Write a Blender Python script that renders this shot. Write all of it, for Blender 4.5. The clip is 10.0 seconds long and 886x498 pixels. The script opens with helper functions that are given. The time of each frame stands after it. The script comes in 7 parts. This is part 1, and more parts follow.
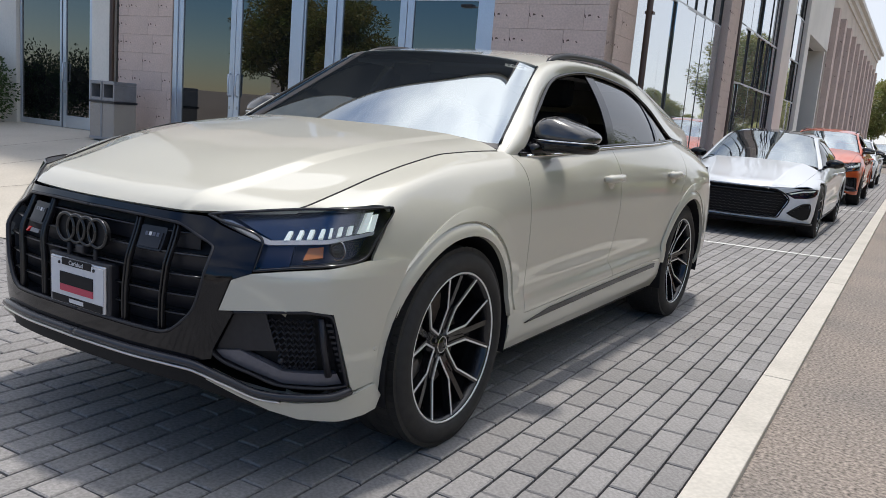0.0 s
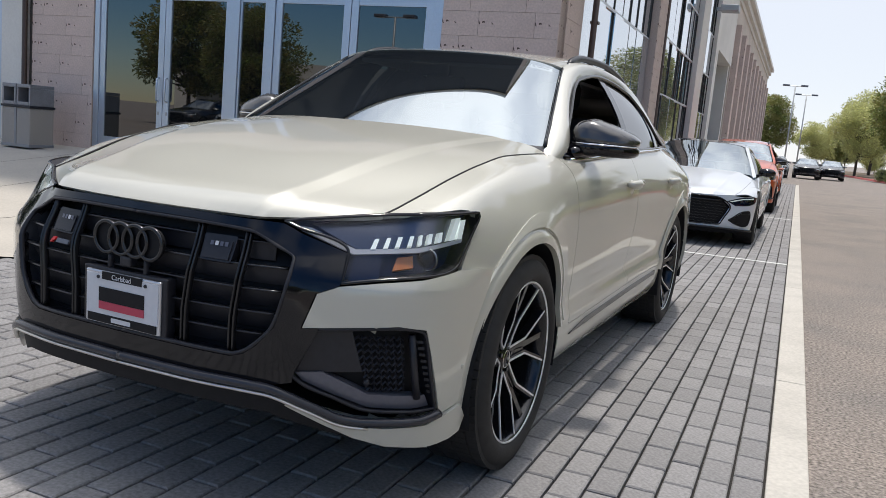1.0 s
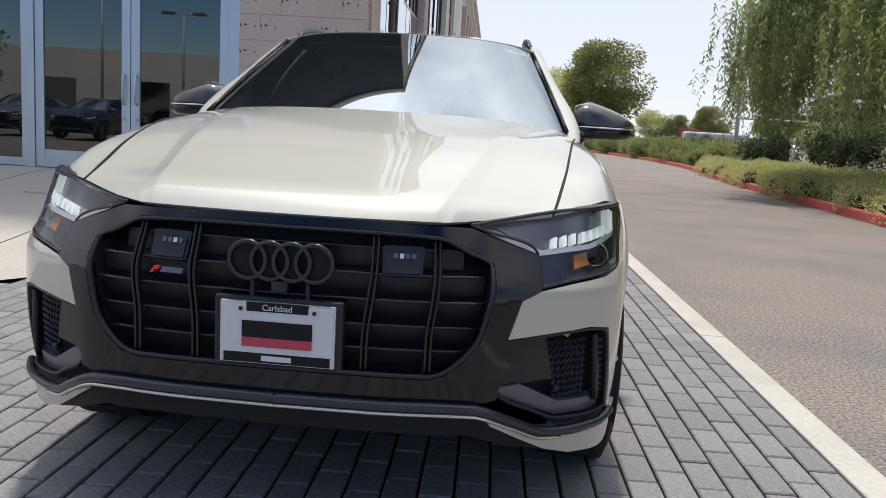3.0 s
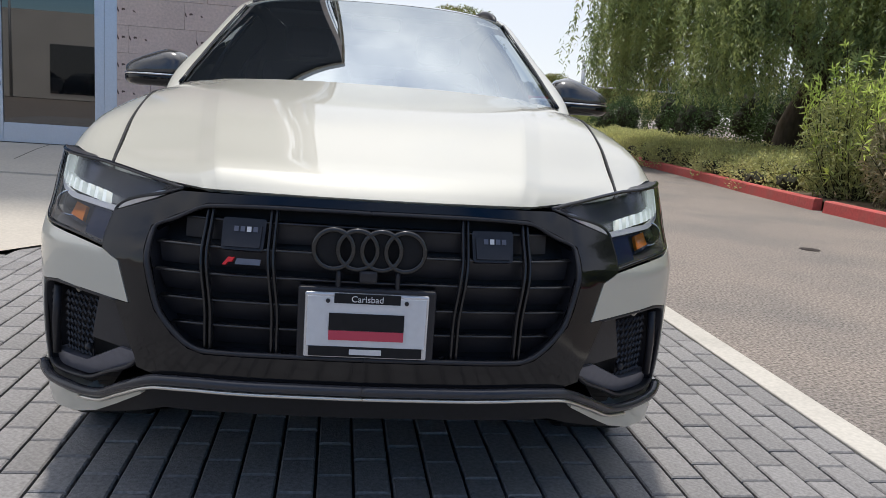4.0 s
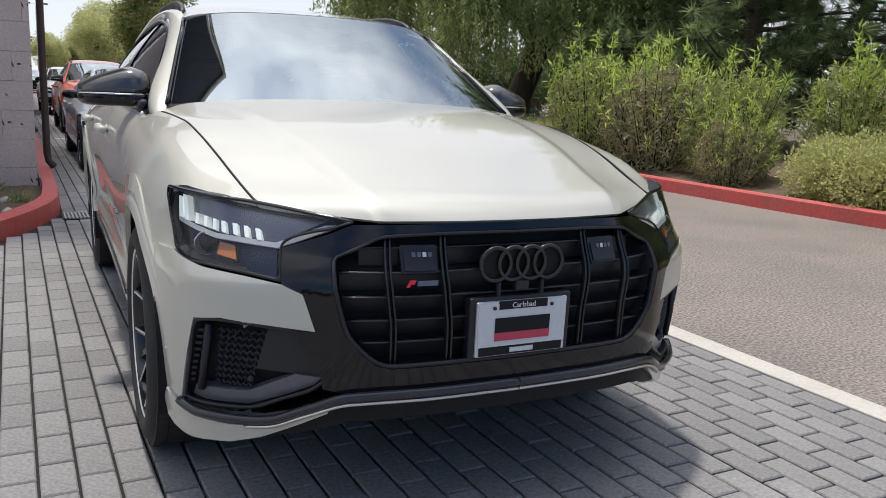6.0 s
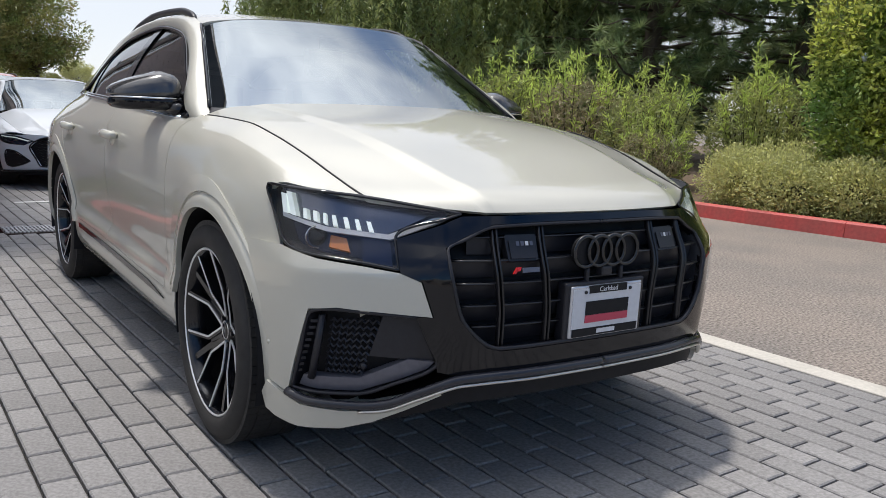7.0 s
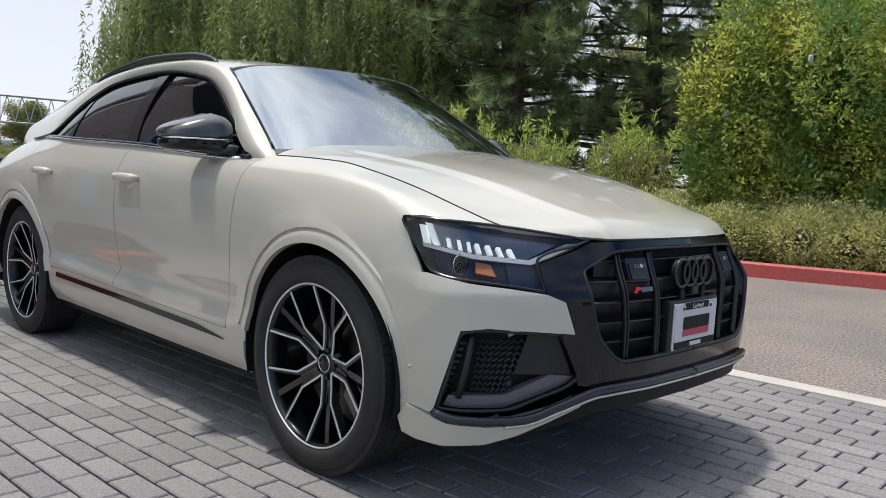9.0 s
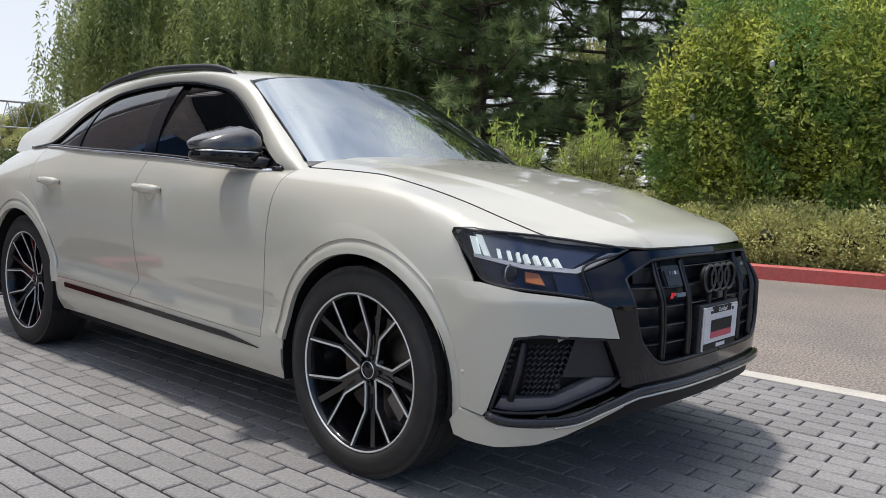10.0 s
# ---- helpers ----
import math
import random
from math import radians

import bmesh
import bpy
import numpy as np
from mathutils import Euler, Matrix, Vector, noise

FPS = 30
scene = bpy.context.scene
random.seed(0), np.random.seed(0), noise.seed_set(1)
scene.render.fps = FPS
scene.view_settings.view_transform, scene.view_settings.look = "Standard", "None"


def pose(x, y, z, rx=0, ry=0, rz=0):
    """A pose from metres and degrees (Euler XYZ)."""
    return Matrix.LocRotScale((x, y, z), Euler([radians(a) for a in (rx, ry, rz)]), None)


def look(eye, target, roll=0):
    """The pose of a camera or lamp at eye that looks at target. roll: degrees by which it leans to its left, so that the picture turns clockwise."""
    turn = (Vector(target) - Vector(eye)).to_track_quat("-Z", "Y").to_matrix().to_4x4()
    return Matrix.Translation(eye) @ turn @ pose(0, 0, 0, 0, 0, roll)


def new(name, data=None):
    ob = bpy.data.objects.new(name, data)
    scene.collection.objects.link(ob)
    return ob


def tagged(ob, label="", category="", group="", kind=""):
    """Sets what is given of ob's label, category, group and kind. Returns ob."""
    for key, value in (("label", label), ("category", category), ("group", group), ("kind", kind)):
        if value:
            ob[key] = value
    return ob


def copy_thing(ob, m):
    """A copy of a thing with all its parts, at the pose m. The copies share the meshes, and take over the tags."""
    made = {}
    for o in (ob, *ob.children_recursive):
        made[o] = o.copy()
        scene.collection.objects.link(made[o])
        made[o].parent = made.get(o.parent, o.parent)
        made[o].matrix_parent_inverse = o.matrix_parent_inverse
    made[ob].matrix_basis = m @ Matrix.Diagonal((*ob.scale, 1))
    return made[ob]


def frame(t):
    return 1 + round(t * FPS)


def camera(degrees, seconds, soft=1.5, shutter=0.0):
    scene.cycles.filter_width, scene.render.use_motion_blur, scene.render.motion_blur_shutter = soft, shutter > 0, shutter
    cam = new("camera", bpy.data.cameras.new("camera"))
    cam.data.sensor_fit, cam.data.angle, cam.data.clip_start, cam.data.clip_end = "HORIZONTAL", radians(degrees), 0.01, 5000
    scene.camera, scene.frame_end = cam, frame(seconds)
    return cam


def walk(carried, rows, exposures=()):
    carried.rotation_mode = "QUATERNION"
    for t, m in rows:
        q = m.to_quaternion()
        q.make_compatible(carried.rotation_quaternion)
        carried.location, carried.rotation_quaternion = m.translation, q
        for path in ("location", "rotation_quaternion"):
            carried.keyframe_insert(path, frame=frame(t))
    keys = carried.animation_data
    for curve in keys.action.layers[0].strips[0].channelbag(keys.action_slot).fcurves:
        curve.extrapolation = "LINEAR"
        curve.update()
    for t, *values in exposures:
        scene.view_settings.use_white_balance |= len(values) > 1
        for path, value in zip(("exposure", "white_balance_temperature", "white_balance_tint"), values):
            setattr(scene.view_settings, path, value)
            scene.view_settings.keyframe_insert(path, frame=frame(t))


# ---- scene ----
cam = camera(57.2, 10.0, soft=0.8)
PATH = [
    (0, (2.448, -2.627, 1.288), (1.422, -0.944, 0.952), 4.8),
    (0.5, (2.15, -2.692, 1.226), (1.221, -0.949, 0.909), 5.0),
    (1, (1.841, -2.732, 1.198), (1.015, -0.934, 0.907), 5.2),
    (1.5, (1.513, -2.834, 1.192), (0.837, -0.971, 0.924), 5.3),
    (2, (1.176, -2.855, 1.163), (0.706, -0.928, 0.906), 5.4),
    (2.5, (0.882, -2.903, 1.149), (0.577, -0.944, 0.886), 5.1),
    (2.7, (0.751, -2.949, 1.145), (0.502, -0.983, 0.873), 4.4),
    (3.8, (0.096, -2.871, 1.134), (0.206, -0.902, 0.796), 3.3),
    (4, (-0.036, -2.888, 1.146), (0.169, -0.93, 0.797), 4.0),
    (4.5, (-0.339, -2.912, 1.175), (0.111, -0.997, 0.813), 4.7),
    (5, (-0.631, -2.878, 1.219), (0.017, -1.021, 0.855), 5.3),
    (5.5, (-0.929, -2.937, 1.275), (-0.164, -1.129, 0.891), 3.6),
    (6.8, (-1.698, -2.767, 1.205), (-0.651, -1.098, 0.86), 2.5),
    (7, (-1.825, -2.741, 1.19), (-0.726, -1.104, 0.856), 2.6),
    (7.5, (-2.073, -2.597, 1.138), (-0.858, -1.032, 0.865), 2.5),
    (8, (-2.296, -2.481, 1.09), (-1.0, -0.973, 0.87), 2.4),
    (8.5, (-2.521, -2.435, 1.071), (-1.146, -0.997, 0.874), 2.5),
    (9, (-2.656, -2.328, 1.095), (-1.244, -0.924, 0.908), 2.5),
    (9.5, (-2.781, -2.207, 1.115), (-1.316, -0.858, 0.93), 2.4),
    (10, (-2.961, -2.173, 1.129), (-1.468, -0.855, 0.946), 2.2),
]
walk(cam, [(t, look(eye, target, roll)) for t, eye, target, roll in PATH])

# ---- light ----
SUN_WAY = Vector((-0.05, 0.225, 1.0)).normalized()
world = bpy.data.worlds.new("sky")
scene.world = world
world.use_nodes = True
wn = world.node_tree
sky = wn.nodes.new("ShaderNodeTexSky")
sky.sky_type, sky.sun_disc = "NISHITA", False
sky.sun_elevation = math.asin(SUN_WAY.z)
sky.sun_rotation = math.atan2(SUN_WAY.x, SUN_WAY.y)
sky.air_density, sky.dust_density, sky.ozone_density = 1.0, 0.1, 5.0
haze = wn.nodes.new("ShaderNodeMix")
haze.data_type = "RGBA"
glow = wn.nodes.new("ShaderNodeMix")
glow.data_type = "RGBA"
glow.inputs[6].default_value, glow.inputs[7].default_value = (7.7, 7.8, 8.2, 1), (18.0, 18.2, 19.0, 1)
rise = wn.nodes.new("ShaderNodeMapRange")
rise.inputs["From Min"].default_value, rise.inputs["From Max"].default_value = 0.66, 1.0
near_sun = wn.nodes.new("ShaderNodeVectorMath")
near_sun.operation, near_sun.inputs[1].default_value = "DOT_PRODUCT", SUN_WAY
wn.links.new(rise.outputs[0], glow.inputs["Factor"])
wn.links.new(glow.outputs[2], haze.inputs[7])
# thin bright cloud: even near the horizon, broken overhead
way = wn.nodes.new("ShaderNodeTexCoord")
cloud = wn.nodes.new("ShaderNodeTexNoise")
cloud.inputs["Scale"].default_value, cloud.inputs["Detail"].default_value = 2.6, 5.0
split = wn.nodes.new("ShaderNodeSeparateXYZ")
high = wn.nodes.new("ShaderNodeMapRange")
high.inputs["From Min"].default_value, high.inputs["From Max"].default_value = 0.25, 0.6
high.inputs["To Min"].default_value, high.inputs["To Max"].default_value = 0.0, 2.5
mid = wn.nodes.new("ShaderNodeMath")
mid.operation, mid.inputs[1].default_value = "SUBTRACT", 0.51
mul = wn.nodes.new("ShaderNodeMath")
mul.operation = "MULTIPLY"
plus = wn.nodes.new("ShaderNodeMath")
plus.operation, plus.use_clamp = "ADD", True
wn.links.new(way.outputs["Generated"], cloud.inputs["Vector"])
wn.links.new(way.outputs["Generated"], split.inputs[0])
wn.links.new(split.outputs["Z"], high.inputs["Value"])
wn.links.new(way.outputs["Generated"], near_sun.inputs[0])
wn.links.new(near_sun.outputs["Value"], rise.inputs["Value"])
wn.links.new(cloud.outputs["Fac"], mid.inputs[0])
wn.links.new(mid.outputs[0], mul.inputs[0])
wn.links.new(high.outputs[0], mul.inputs[1])
clear_side = wn.nodes.new("ShaderNodeMapRange")
clear_side.interpolation_type = "SMOOTHSTEP"
clear_side.inputs["From Min"].default_value, clear_side.inputs["From Max"].default_value = -0.75, -0.10
clear_side.inputs["To Min"].default_value, clear_side.inputs["To Max"].default_value = 0.18, 0.86
wn.links.new(split.outputs["Y"], clear_side.inputs["Value"])
wn.links.new(clear_side.outputs[0], plus.inputs[1])
wn.links.new(mul.outputs[0], plus.inputs[0])
wn.links.new(plus.outputs[0], haze.inputs["Factor"])
deep = wn.nodes.new("ShaderNodeHueSaturation")
deep.inputs["Saturation"].default_value, deep.inputs["Value"].default_value = 1.6, 1.05
wn.links.new(sky.outputs[0], deep.inputs["Color"])
wn.links.new(deep.outputs[0], haze.inputs[6])
wn.links.new(haze.outputs[2], wn.nodes["Background"].inputs[0])
wn.nodes["Background"].inputs[1].default_value = 0.1

lamp = bpy.data.lights.new("sun", "SUN")
lamp.energy, lamp.angle, lamp.color = 2.6, radians(4), (1.0, 0.945, 0.87)
sun = new("sun", lamp)
sun.matrix_world = look(SUN_WAY * 50, (0, 0, 0))
scene.view_settings.exposure = 0.30

# ---- materials ----
def material(name, colour, rough=0.6, metal=0.0, grain=0.0, grain_scale=60.0, stain=0.0, stain_scale=2.0, stain_colour=None,
             bump=0.0, bump_scale=80.0, coat=0.0, jitter=0.0, island=0.0, stretch=(1, 1, 1), **more):
    """A principled surface: two scales of variation in its colour, bump, and a shift from object to object or from island to island."""
    m = bpy.data.materials.new(name)
    m.use_nodes = True
    t = m.node_tree
    b = t.nodes["Principled BSDF"]
    b.inputs["Roughness"].default_value, b.inputs["Metallic"].default_value = rough, metal
    b.inputs["Coat Weight"].default_value = coat
    b.inputs["Coat Roughness"].default_value = 0.03
    for key, value in more.items():
        b.inputs[key.replace("_", " ")].default_value = value
    rgb = t.nodes.new("ShaderNodeRGB")
    rgb.outputs[0].default_value = (*colour, 1)
    out = rgb.outputs[0]
    place = t.nodes.new("ShaderNodeTexCoord")
    mapping = t.nodes.new("ShaderNodeMapping")
    mapping.inputs["Scale"].default_value = stretch
    t.links.new(place.outputs["Object"], mapping.inputs[0])

    def cloud(scale, detail=4.0):
        n = t.nodes.new("ShaderNodeTexNoise")
        n.inputs["Scale"].default_value, n.inputs["Detail"].default_value = scale, detail
        t.links.new(mapping.outputs[0], n.inputs["Vector"])
        return n.outputs["Fac"]

    def value_shift(out, fac, amount):
        span = t.nodes.new("ShaderNodeMapRange")
        span.inputs["From Min"].default_value, span.inputs["From Max"].default_value = 0.25, 0.75
        span.inputs["To Min"].default_value, span.inputs["To Max"].default_value = 1 - amount, 1 + amount
        t.links.new(fac, span.inputs["Value"])
        hsv = t.nodes.new("ShaderNodeHueSaturation")
        t.links.new(out, hsv.inputs["Color"])
        t.links.new(span.outputs[0], hsv.inputs["Value"])
        return hsv.outputs[0]

    if stain:
        ramp = t.nodes.new("ShaderNodeMapRange")
        ramp.inputs["From Min"].default_value, ramp.inputs["From Max"].default_value = 0.42, 0.68
        ramp.inputs["To Max"].default_value = stain
        t.links.new(cloud(stain_scale, 6), ramp.inputs["Value"])
        mix = t.nodes.new("ShaderNodeMix")
        mix.data_type = "RGBA"
        mix.inputs[7].default_value = (*(stain_colour or [c * 0.6 for c in colour]), 1)
        t.links.new(out, mix.inputs[6])
        t.links.new(ramp.outputs[0], mix.inputs["Factor"])
        out = mix.outputs[2]
    if grain:
        out = value_shift(out, cloud(grain_scale, 5), grain)
    if jitter:
        out = value_shift(out, t.nodes.new("ShaderNodeObjectInfo").outputs["Random"], jitter)
    if island:
        out = value_shift(out, t.nodes.new("ShaderNodeNewGeometry").outputs["Random Per Island"], island)
    t.links.new(out, b.inputs["Base Color"])
    if bump:
        n = t.nodes.new("ShaderNodeBump")
        n.inputs["Strength"].default_value, n.inputs["Distance"].default_value = bump, 0.01
        t.links.new(cloud(bump_scale, 6), n.inputs["Height"])
        t.links.new(n.outputs[0], b.inputs["Normal"])
    return m


ASPHALT = material("asphalt", (0.230, 0.196, 0.170), 0.92, grain=0.8, grain_scale=55, stain=0.7, stain_scale=0.8, stain_colour=(0.155, 0.142, 0.132), bump=0.8, bump_scale=75)
PAVER = material("paver", (0.228, 0.220, 0.217), 0.9, grain=0.3, grain_scale=70, stain=0.3, stain_scale=1.2, bump=0.3, bump_scale=150, jitter=0.08, island=0.08)
JOINT = material("joint_sand", (0.028, 0.026, 0.024), 0.95, grain=0.4, grain_scale=90, bump=0.3)
CONCRETE = material("concrete", (0.48, 0.44, 0.38), 0.9, grain=0.1, grain_scale=40, stain=0.3, stain_scale=0.9, bump=0.15, bump_scale=90)
STRIP = material("concrete_strip", (0.5, 0.47, 0.42), 0.9, grain=0.12, grain_scale=50, stain=0.35, stain_scale=2.5, bump=0.15)
RED_KERB = material("red_kerb_paint", (0.55, 0.09, 0.08), 0.6, grain=0.15, grain_scale=25, stain=0.5, stain_scale=3, stain_colour=(0.36, 0.12, 0.10), bump=0.2, bump_scale=40)
SOIL = material("soil", (0.13, 0.09, 0.06), 0.95, grain=0.4, grain_scale=25, stain=0.5, stain_scale=5, stain_colour=(0.07, 0.06, 0.03), bump=0.6, bump_scale=30)
STONE = material("cantera_stone", (0.60, 0.475, 0.42), 0.9, grain=0.14, grain_scale=35, stain=0.4, stain_scale=1.6, stain_colour=(0.42, 0.33, 0.29), bump=0.3, bump_scale=60)
PLASTER = material("white_plaster", (0.72, 0.69, 0.64), 0.9, grain=0.05, grain_scale=30, stain=0.25, stain_scale=0.7, bump=0.1)
ALUMINIUM = material("aluminium_frame", (0.55, 0.60, 0.68), 0.38, 0.75, grain=0.05)
DARK_FRAME = material("dark_mullion", (0.03, 0.028, 0.026), 0.5, 0.3, grain=0.1)
BROWN_PIPE = material("brown_downpipe", (0.06, 0.035, 0.025), 0.5, grain=0.2)
ROAD_PAINT = material("white_road_paint", (0.62, 0.62, 0.6), 0.8, grain=0.12, stain=0.4, stain_scale=6, stain_colour=(0.4, 0.4, 0.39))
STORE_GLASS = material("store_glass", (0.004, 0.005, 0.006), 0.01, 0.0, IOR=2.1)
WALL_GLASS = material("curtain_glass", (0.70, 0.73, 0.76), 0.02, 0.85)

# ---- building blocks ----
SITE = pose(0, 0, 0, 0, 0, 1.85)


def mesh_of(name, bm, smooth=False):
    me = bpy.data.meshes.new(name)
    bm.to_mesh(me)
    bm.free()
    if smooth:
        for p in me.polygons:
            p.use_smooth = True
    return me


def part(name, bm, mat, parent=None, label="", at=None, smooth=False):
    """Links a bmesh as ONE mesh object, under parent if there is one."""
    ob = new(name, mesh_of(name, bm, smooth))
    ob.data.materials.append(mat)
    if parent is not None:
        ob.parent = parent
    if at is not None:
        ob.matrix_basis = at
    if label:
        ob["label"] = label
    return ob


def empty(name, at, label="", category="", group="", kind=""):
    ob = new(name)
    ob.empty_display_size = 0.1
    ob.matrix_basis = at
    return tagged(ob, label, category, group, kind)


def box(x0, x1, y0, y1, z0, z1, bevel=0.0, bm=None):
    b = bmesh.new()
    bmesh.ops.create_cube(b, size=1)
    bmesh.ops.scale(b, vec=(x1 - x0, y1 - y0, z1 - z0), verts=b.verts)
    bmesh.ops.translate(b, vec=((x0 + x1) / 2, (y0 + y1) / 2, (z0 + z1) / 2), verts=b.verts)
    if bevel:
        bmesh.ops.bevel(b, geom=b.edges[:], offset=bevel, segments=2, affect="EDGES", profile=0.5)
    if bm is None:
        return b
    return merge(bm, b)


def merge(bm, other, m=None):
    if m is not None:
        bmesh.ops.transform(other, matrix=m, verts=other.verts)
    me = bpy.data.meshes.new("t")
    other.to_mesh(me)
    other.free()
    bm.from_mesh(me)
    bpy.data.meshes.remove(me)
    return bm


def tube(points, radius, sides=8, bm=None, closed=False):
    """A round bar along points; radius: a number, or one for each point."""
    bm = bm or bmesh.new()
    pts = [Vector(p) for p in points]
    n = len(pts)
    radii = [float(r) for r in radius] if isinstance(radius, (list, tuple)) else [float(radius)] * n
    rings, side = [], None
    for i, p in enumerate(pts):
        a, b = pts[(i - 1) % n] if (closed or i) else p, pts[(i + 1) % n] if (closed or i < n - 1) else p
        way = (b - a).normalized()
        if side is None:
            side = way.orthogonal().normalized()
        side = (side - way * side.dot(way)).normalized()
        up = way.cross(side)
        rings.append([bm.verts.new(p + radii[i] * (math.cos(k) * side + math.sin(k) * up)) for k in [2 * math.pi * j / sides for j in range(sides)]])
    for i in range(n if closed else n - 1):
        r, s = rings[i], rings[(i + 1) % n]
        for j in range(sides):
            bm.faces.new((r[j], r[(j + 1) % sides], s[(j + 1) % sides], s[j]))
    if not closed:
        bm.faces.new(rings[0][::-1])
        bm.faces.new(rings[-1])
    return bm


def prism(outline, z0, z1, bm=None, bevel=0.0):
    """A flat outline (x, y) raised from z0 to z1."""
    b = bmesh.new()
    low = [b.verts.new((x, y, z0)) for x, y in outline]
    high = [b.verts.new((x, y, z1)) for x, y in outline]
    n = len(outline)
    b.faces.new(low[::-1])
    b.faces.new(high)
    for i in range(n):
        b.faces.new((low[i], low[(i + 1) % n], high[(i + 1) % n], high[i]))
    bmesh.ops.recalc_face_normals(b, faces=b.faces)
    if bevel:
        bmesh.ops.bevel(b, geom=b.edges[:], offset=bevel, segments=2, affect="EDGES", profile=0.5)
    return b if bm is None else merge(bm, b)


def spline(keys, n):
    """n points on a smooth curve through keys (tuples of any length)."""
    k = np.array(keys, float)
    d = np.r_[0, np.cumsum(np.linalg.norm(np.diff(k, axis=0), axis=1))]
    s = np.linspace(0, d[-1], n)
    return np.stack([smooth_at(d, k[:, c], s) for c in range(k.shape[1])], 1)


def smooth_at(x, y, q):
    """Monotone cubic interpolation of y over x at q."""
    x, y, q = np.asarray(x, float), np.asarray(y, float), np.asarray(q, float)
    h, dl = np.diff(x), np.diff(y) / np.diff(x)
    m = np.zeros(len(x))
    m[0], m[-1] = dl[0], dl[-1]
    for i in range(1, len(x) - 1):
        if dl[i - 1] * dl[i] > 0:
            w1, w2 = 2 * h[i] + h[i - 1], h[i] + 2 * h[i - 1]
            m[i] = (w1 + w2) / (w1 / dl[i - 1] + w2 / dl[i])
    i = np.clip(np.searchsorted(x, q) - 1, 0, len(x) - 2)
    t = np.clip((q - x[i]) / h[i], 0, 1)
    return (1 + 2 * t) * (1 - t) ** 2 * y[i] + t * (1 - t) ** 2 * h[i] * m[i] + t * t * (3 - 2 * t) * y[i + 1] + t * t * (t - 1) * h[i] * m[i + 1]


# ---- ground ----
bm = bmesh.new()
bmesh.ops.create_grid(bm, x_segments=2, y_segments=2, size=1500)
ground = tagged(part("ground", bm, ASPHALT, at=SITE @ pose(0, 0, -0.03)), "grey-brown worn asphalt ground reaching the horizon", "ground", kind="structure")

# right kerb: its face runs along the road and bends away at both ends
KERB = [(9.3, -9), (8.2, -3), (7.55, 0.4), (7.2, 2.0), (7.0, 4.5), (6.95, 8.2), (7.3, 13.6), (8.3, 25), (10.1, 39), (10.6, 50), (9.9, 65), (8.2, 85), (2, 142)]
KERB_Y = np.array([k[1] for k in KERB], float)


def kerb_x(y):
    return float(smooth_at(KERB_Y, [k[0] for k in KERB], [y])[0])


def kerb_run(name, ys, width=0.15, height=0.15, mat=RED_KERB):
    bm = bmesh.new()
    rows = []
    for i, y in enumerate(ys):
        x = kerb_x(y)
        sect = [(0.0, -0.05), (0.012, height - 0.02), (0.03, height), (width, height), (width, -0.05)]
        rows.append([bm.verts.new((x + a, y, z)) for a, z in sect])
    for r, s in zip(rows, rows[1:]):
        for j in range(4):
            bm.faces.new((r[j], r[j + 1], s[j + 1], s[j]))
    bm.faces.new(rows[0])
    bm.faces.new(rows[-1][::-1])
    bmesh.ops.recalc_face_normals(bm, faces=bm.faces)
    return tagged(part(name, bm, mat, at=SITE), "red-painted concrete kerb along the planting bed", "kerb", kind="structure")


kerb_run("kerb", np.linspace(8.42, 142, 60))
y = 8.15
while y > -9:
    kerb_run("kerb", np.linspace(y, max(y - 3.0, -9), 8) [::-1])
    y -= 3.006
# planting bed behind it, rising gently
bm = bmesh.new()
rows = []
for y in np.linspace(-9, 142, 70):
    x = kerb_x(y) + 0.14
    rows.append([bm.verts.new((x + d, y, 0.08 + 0.25 * min(d, 6) / 6 + 0.06 * noise.noise((x + d, y, 0)) - 0.02 * max(d - 8, 0))) for d in (0, 0.5, 1.5, 3, 5, 8, 14, 30, 60)])
for r, s in zip(rows, rows[1:]):
    for j in range(8):
        bm.faces.new((r[j], r[j + 1], s[j + 1], s[j]))
bmesh.ops.recalc_face_normals(bm, faces=bm.faces)
tagged(part("planting_bed", bm, SOIL, at=SITE, smooth=True), "brown soil of the planting bed behind the kerb", "soil", kind="structure")

# concrete edge strip between pavers and road, in cast lengths
for i in range(14):
    y0 = -9 + i * 3.65
    bm = box(1.81, 1.96, y0, y0 + 3.64, -0.12, 0.004, 0.006)
    tagged(part("edge_strip", bm, STRIP, at=SITE), "pale concrete edge strip beside the pavers", "edging", kind="structure")
# joint bed under the pavers
bm = bmesh.new()
bm.faces.new([bm.verts.new(p) for p in ((-9, -9, -0.024), (1.815, -9, -0.024), (1.815, 44, -0.024), (-9, 44, -0.024))])
tagged(part("paver_bed", bm, JOINT, at=SITE), "dark sandy bed in the joints of the pavers", "sand", kind="structure")
# ---- car materials ----
from mathutils import geometry

# dark housing; its blue is the sky's reflection put into the base colour
LAMP_BLUE = material("dark_lamp_housing", (0.006, 0.014, 0.045), 0.4, grain=0.1, Specular_IOR_Level=0.2)
LAMP_SILVER = material("lamp_silver", (0.16, 0.165, 0.19), 0.25, 0.8)
PAINT = material("sand_beige_paint", (0.505, 0.49, 0.425), 0.48, 0.08, coat=1.0, grain=0.03, grain_scale=400, Coat_IOR=1.62, Specular_IOR_Level=0.32)
GLOSS_BLACK = material("gloss_black_trim", (0.005, 0.005, 0.007), 0.09, Specular_IOR_Level=0.46)
SATIN_BLACK = material("satin_black_plastic", (0.020, 0.020, 0.025), 0.40, grain=0.15, Specular_IOR_Level=0.38, bump=0.05, bump_scale=300)
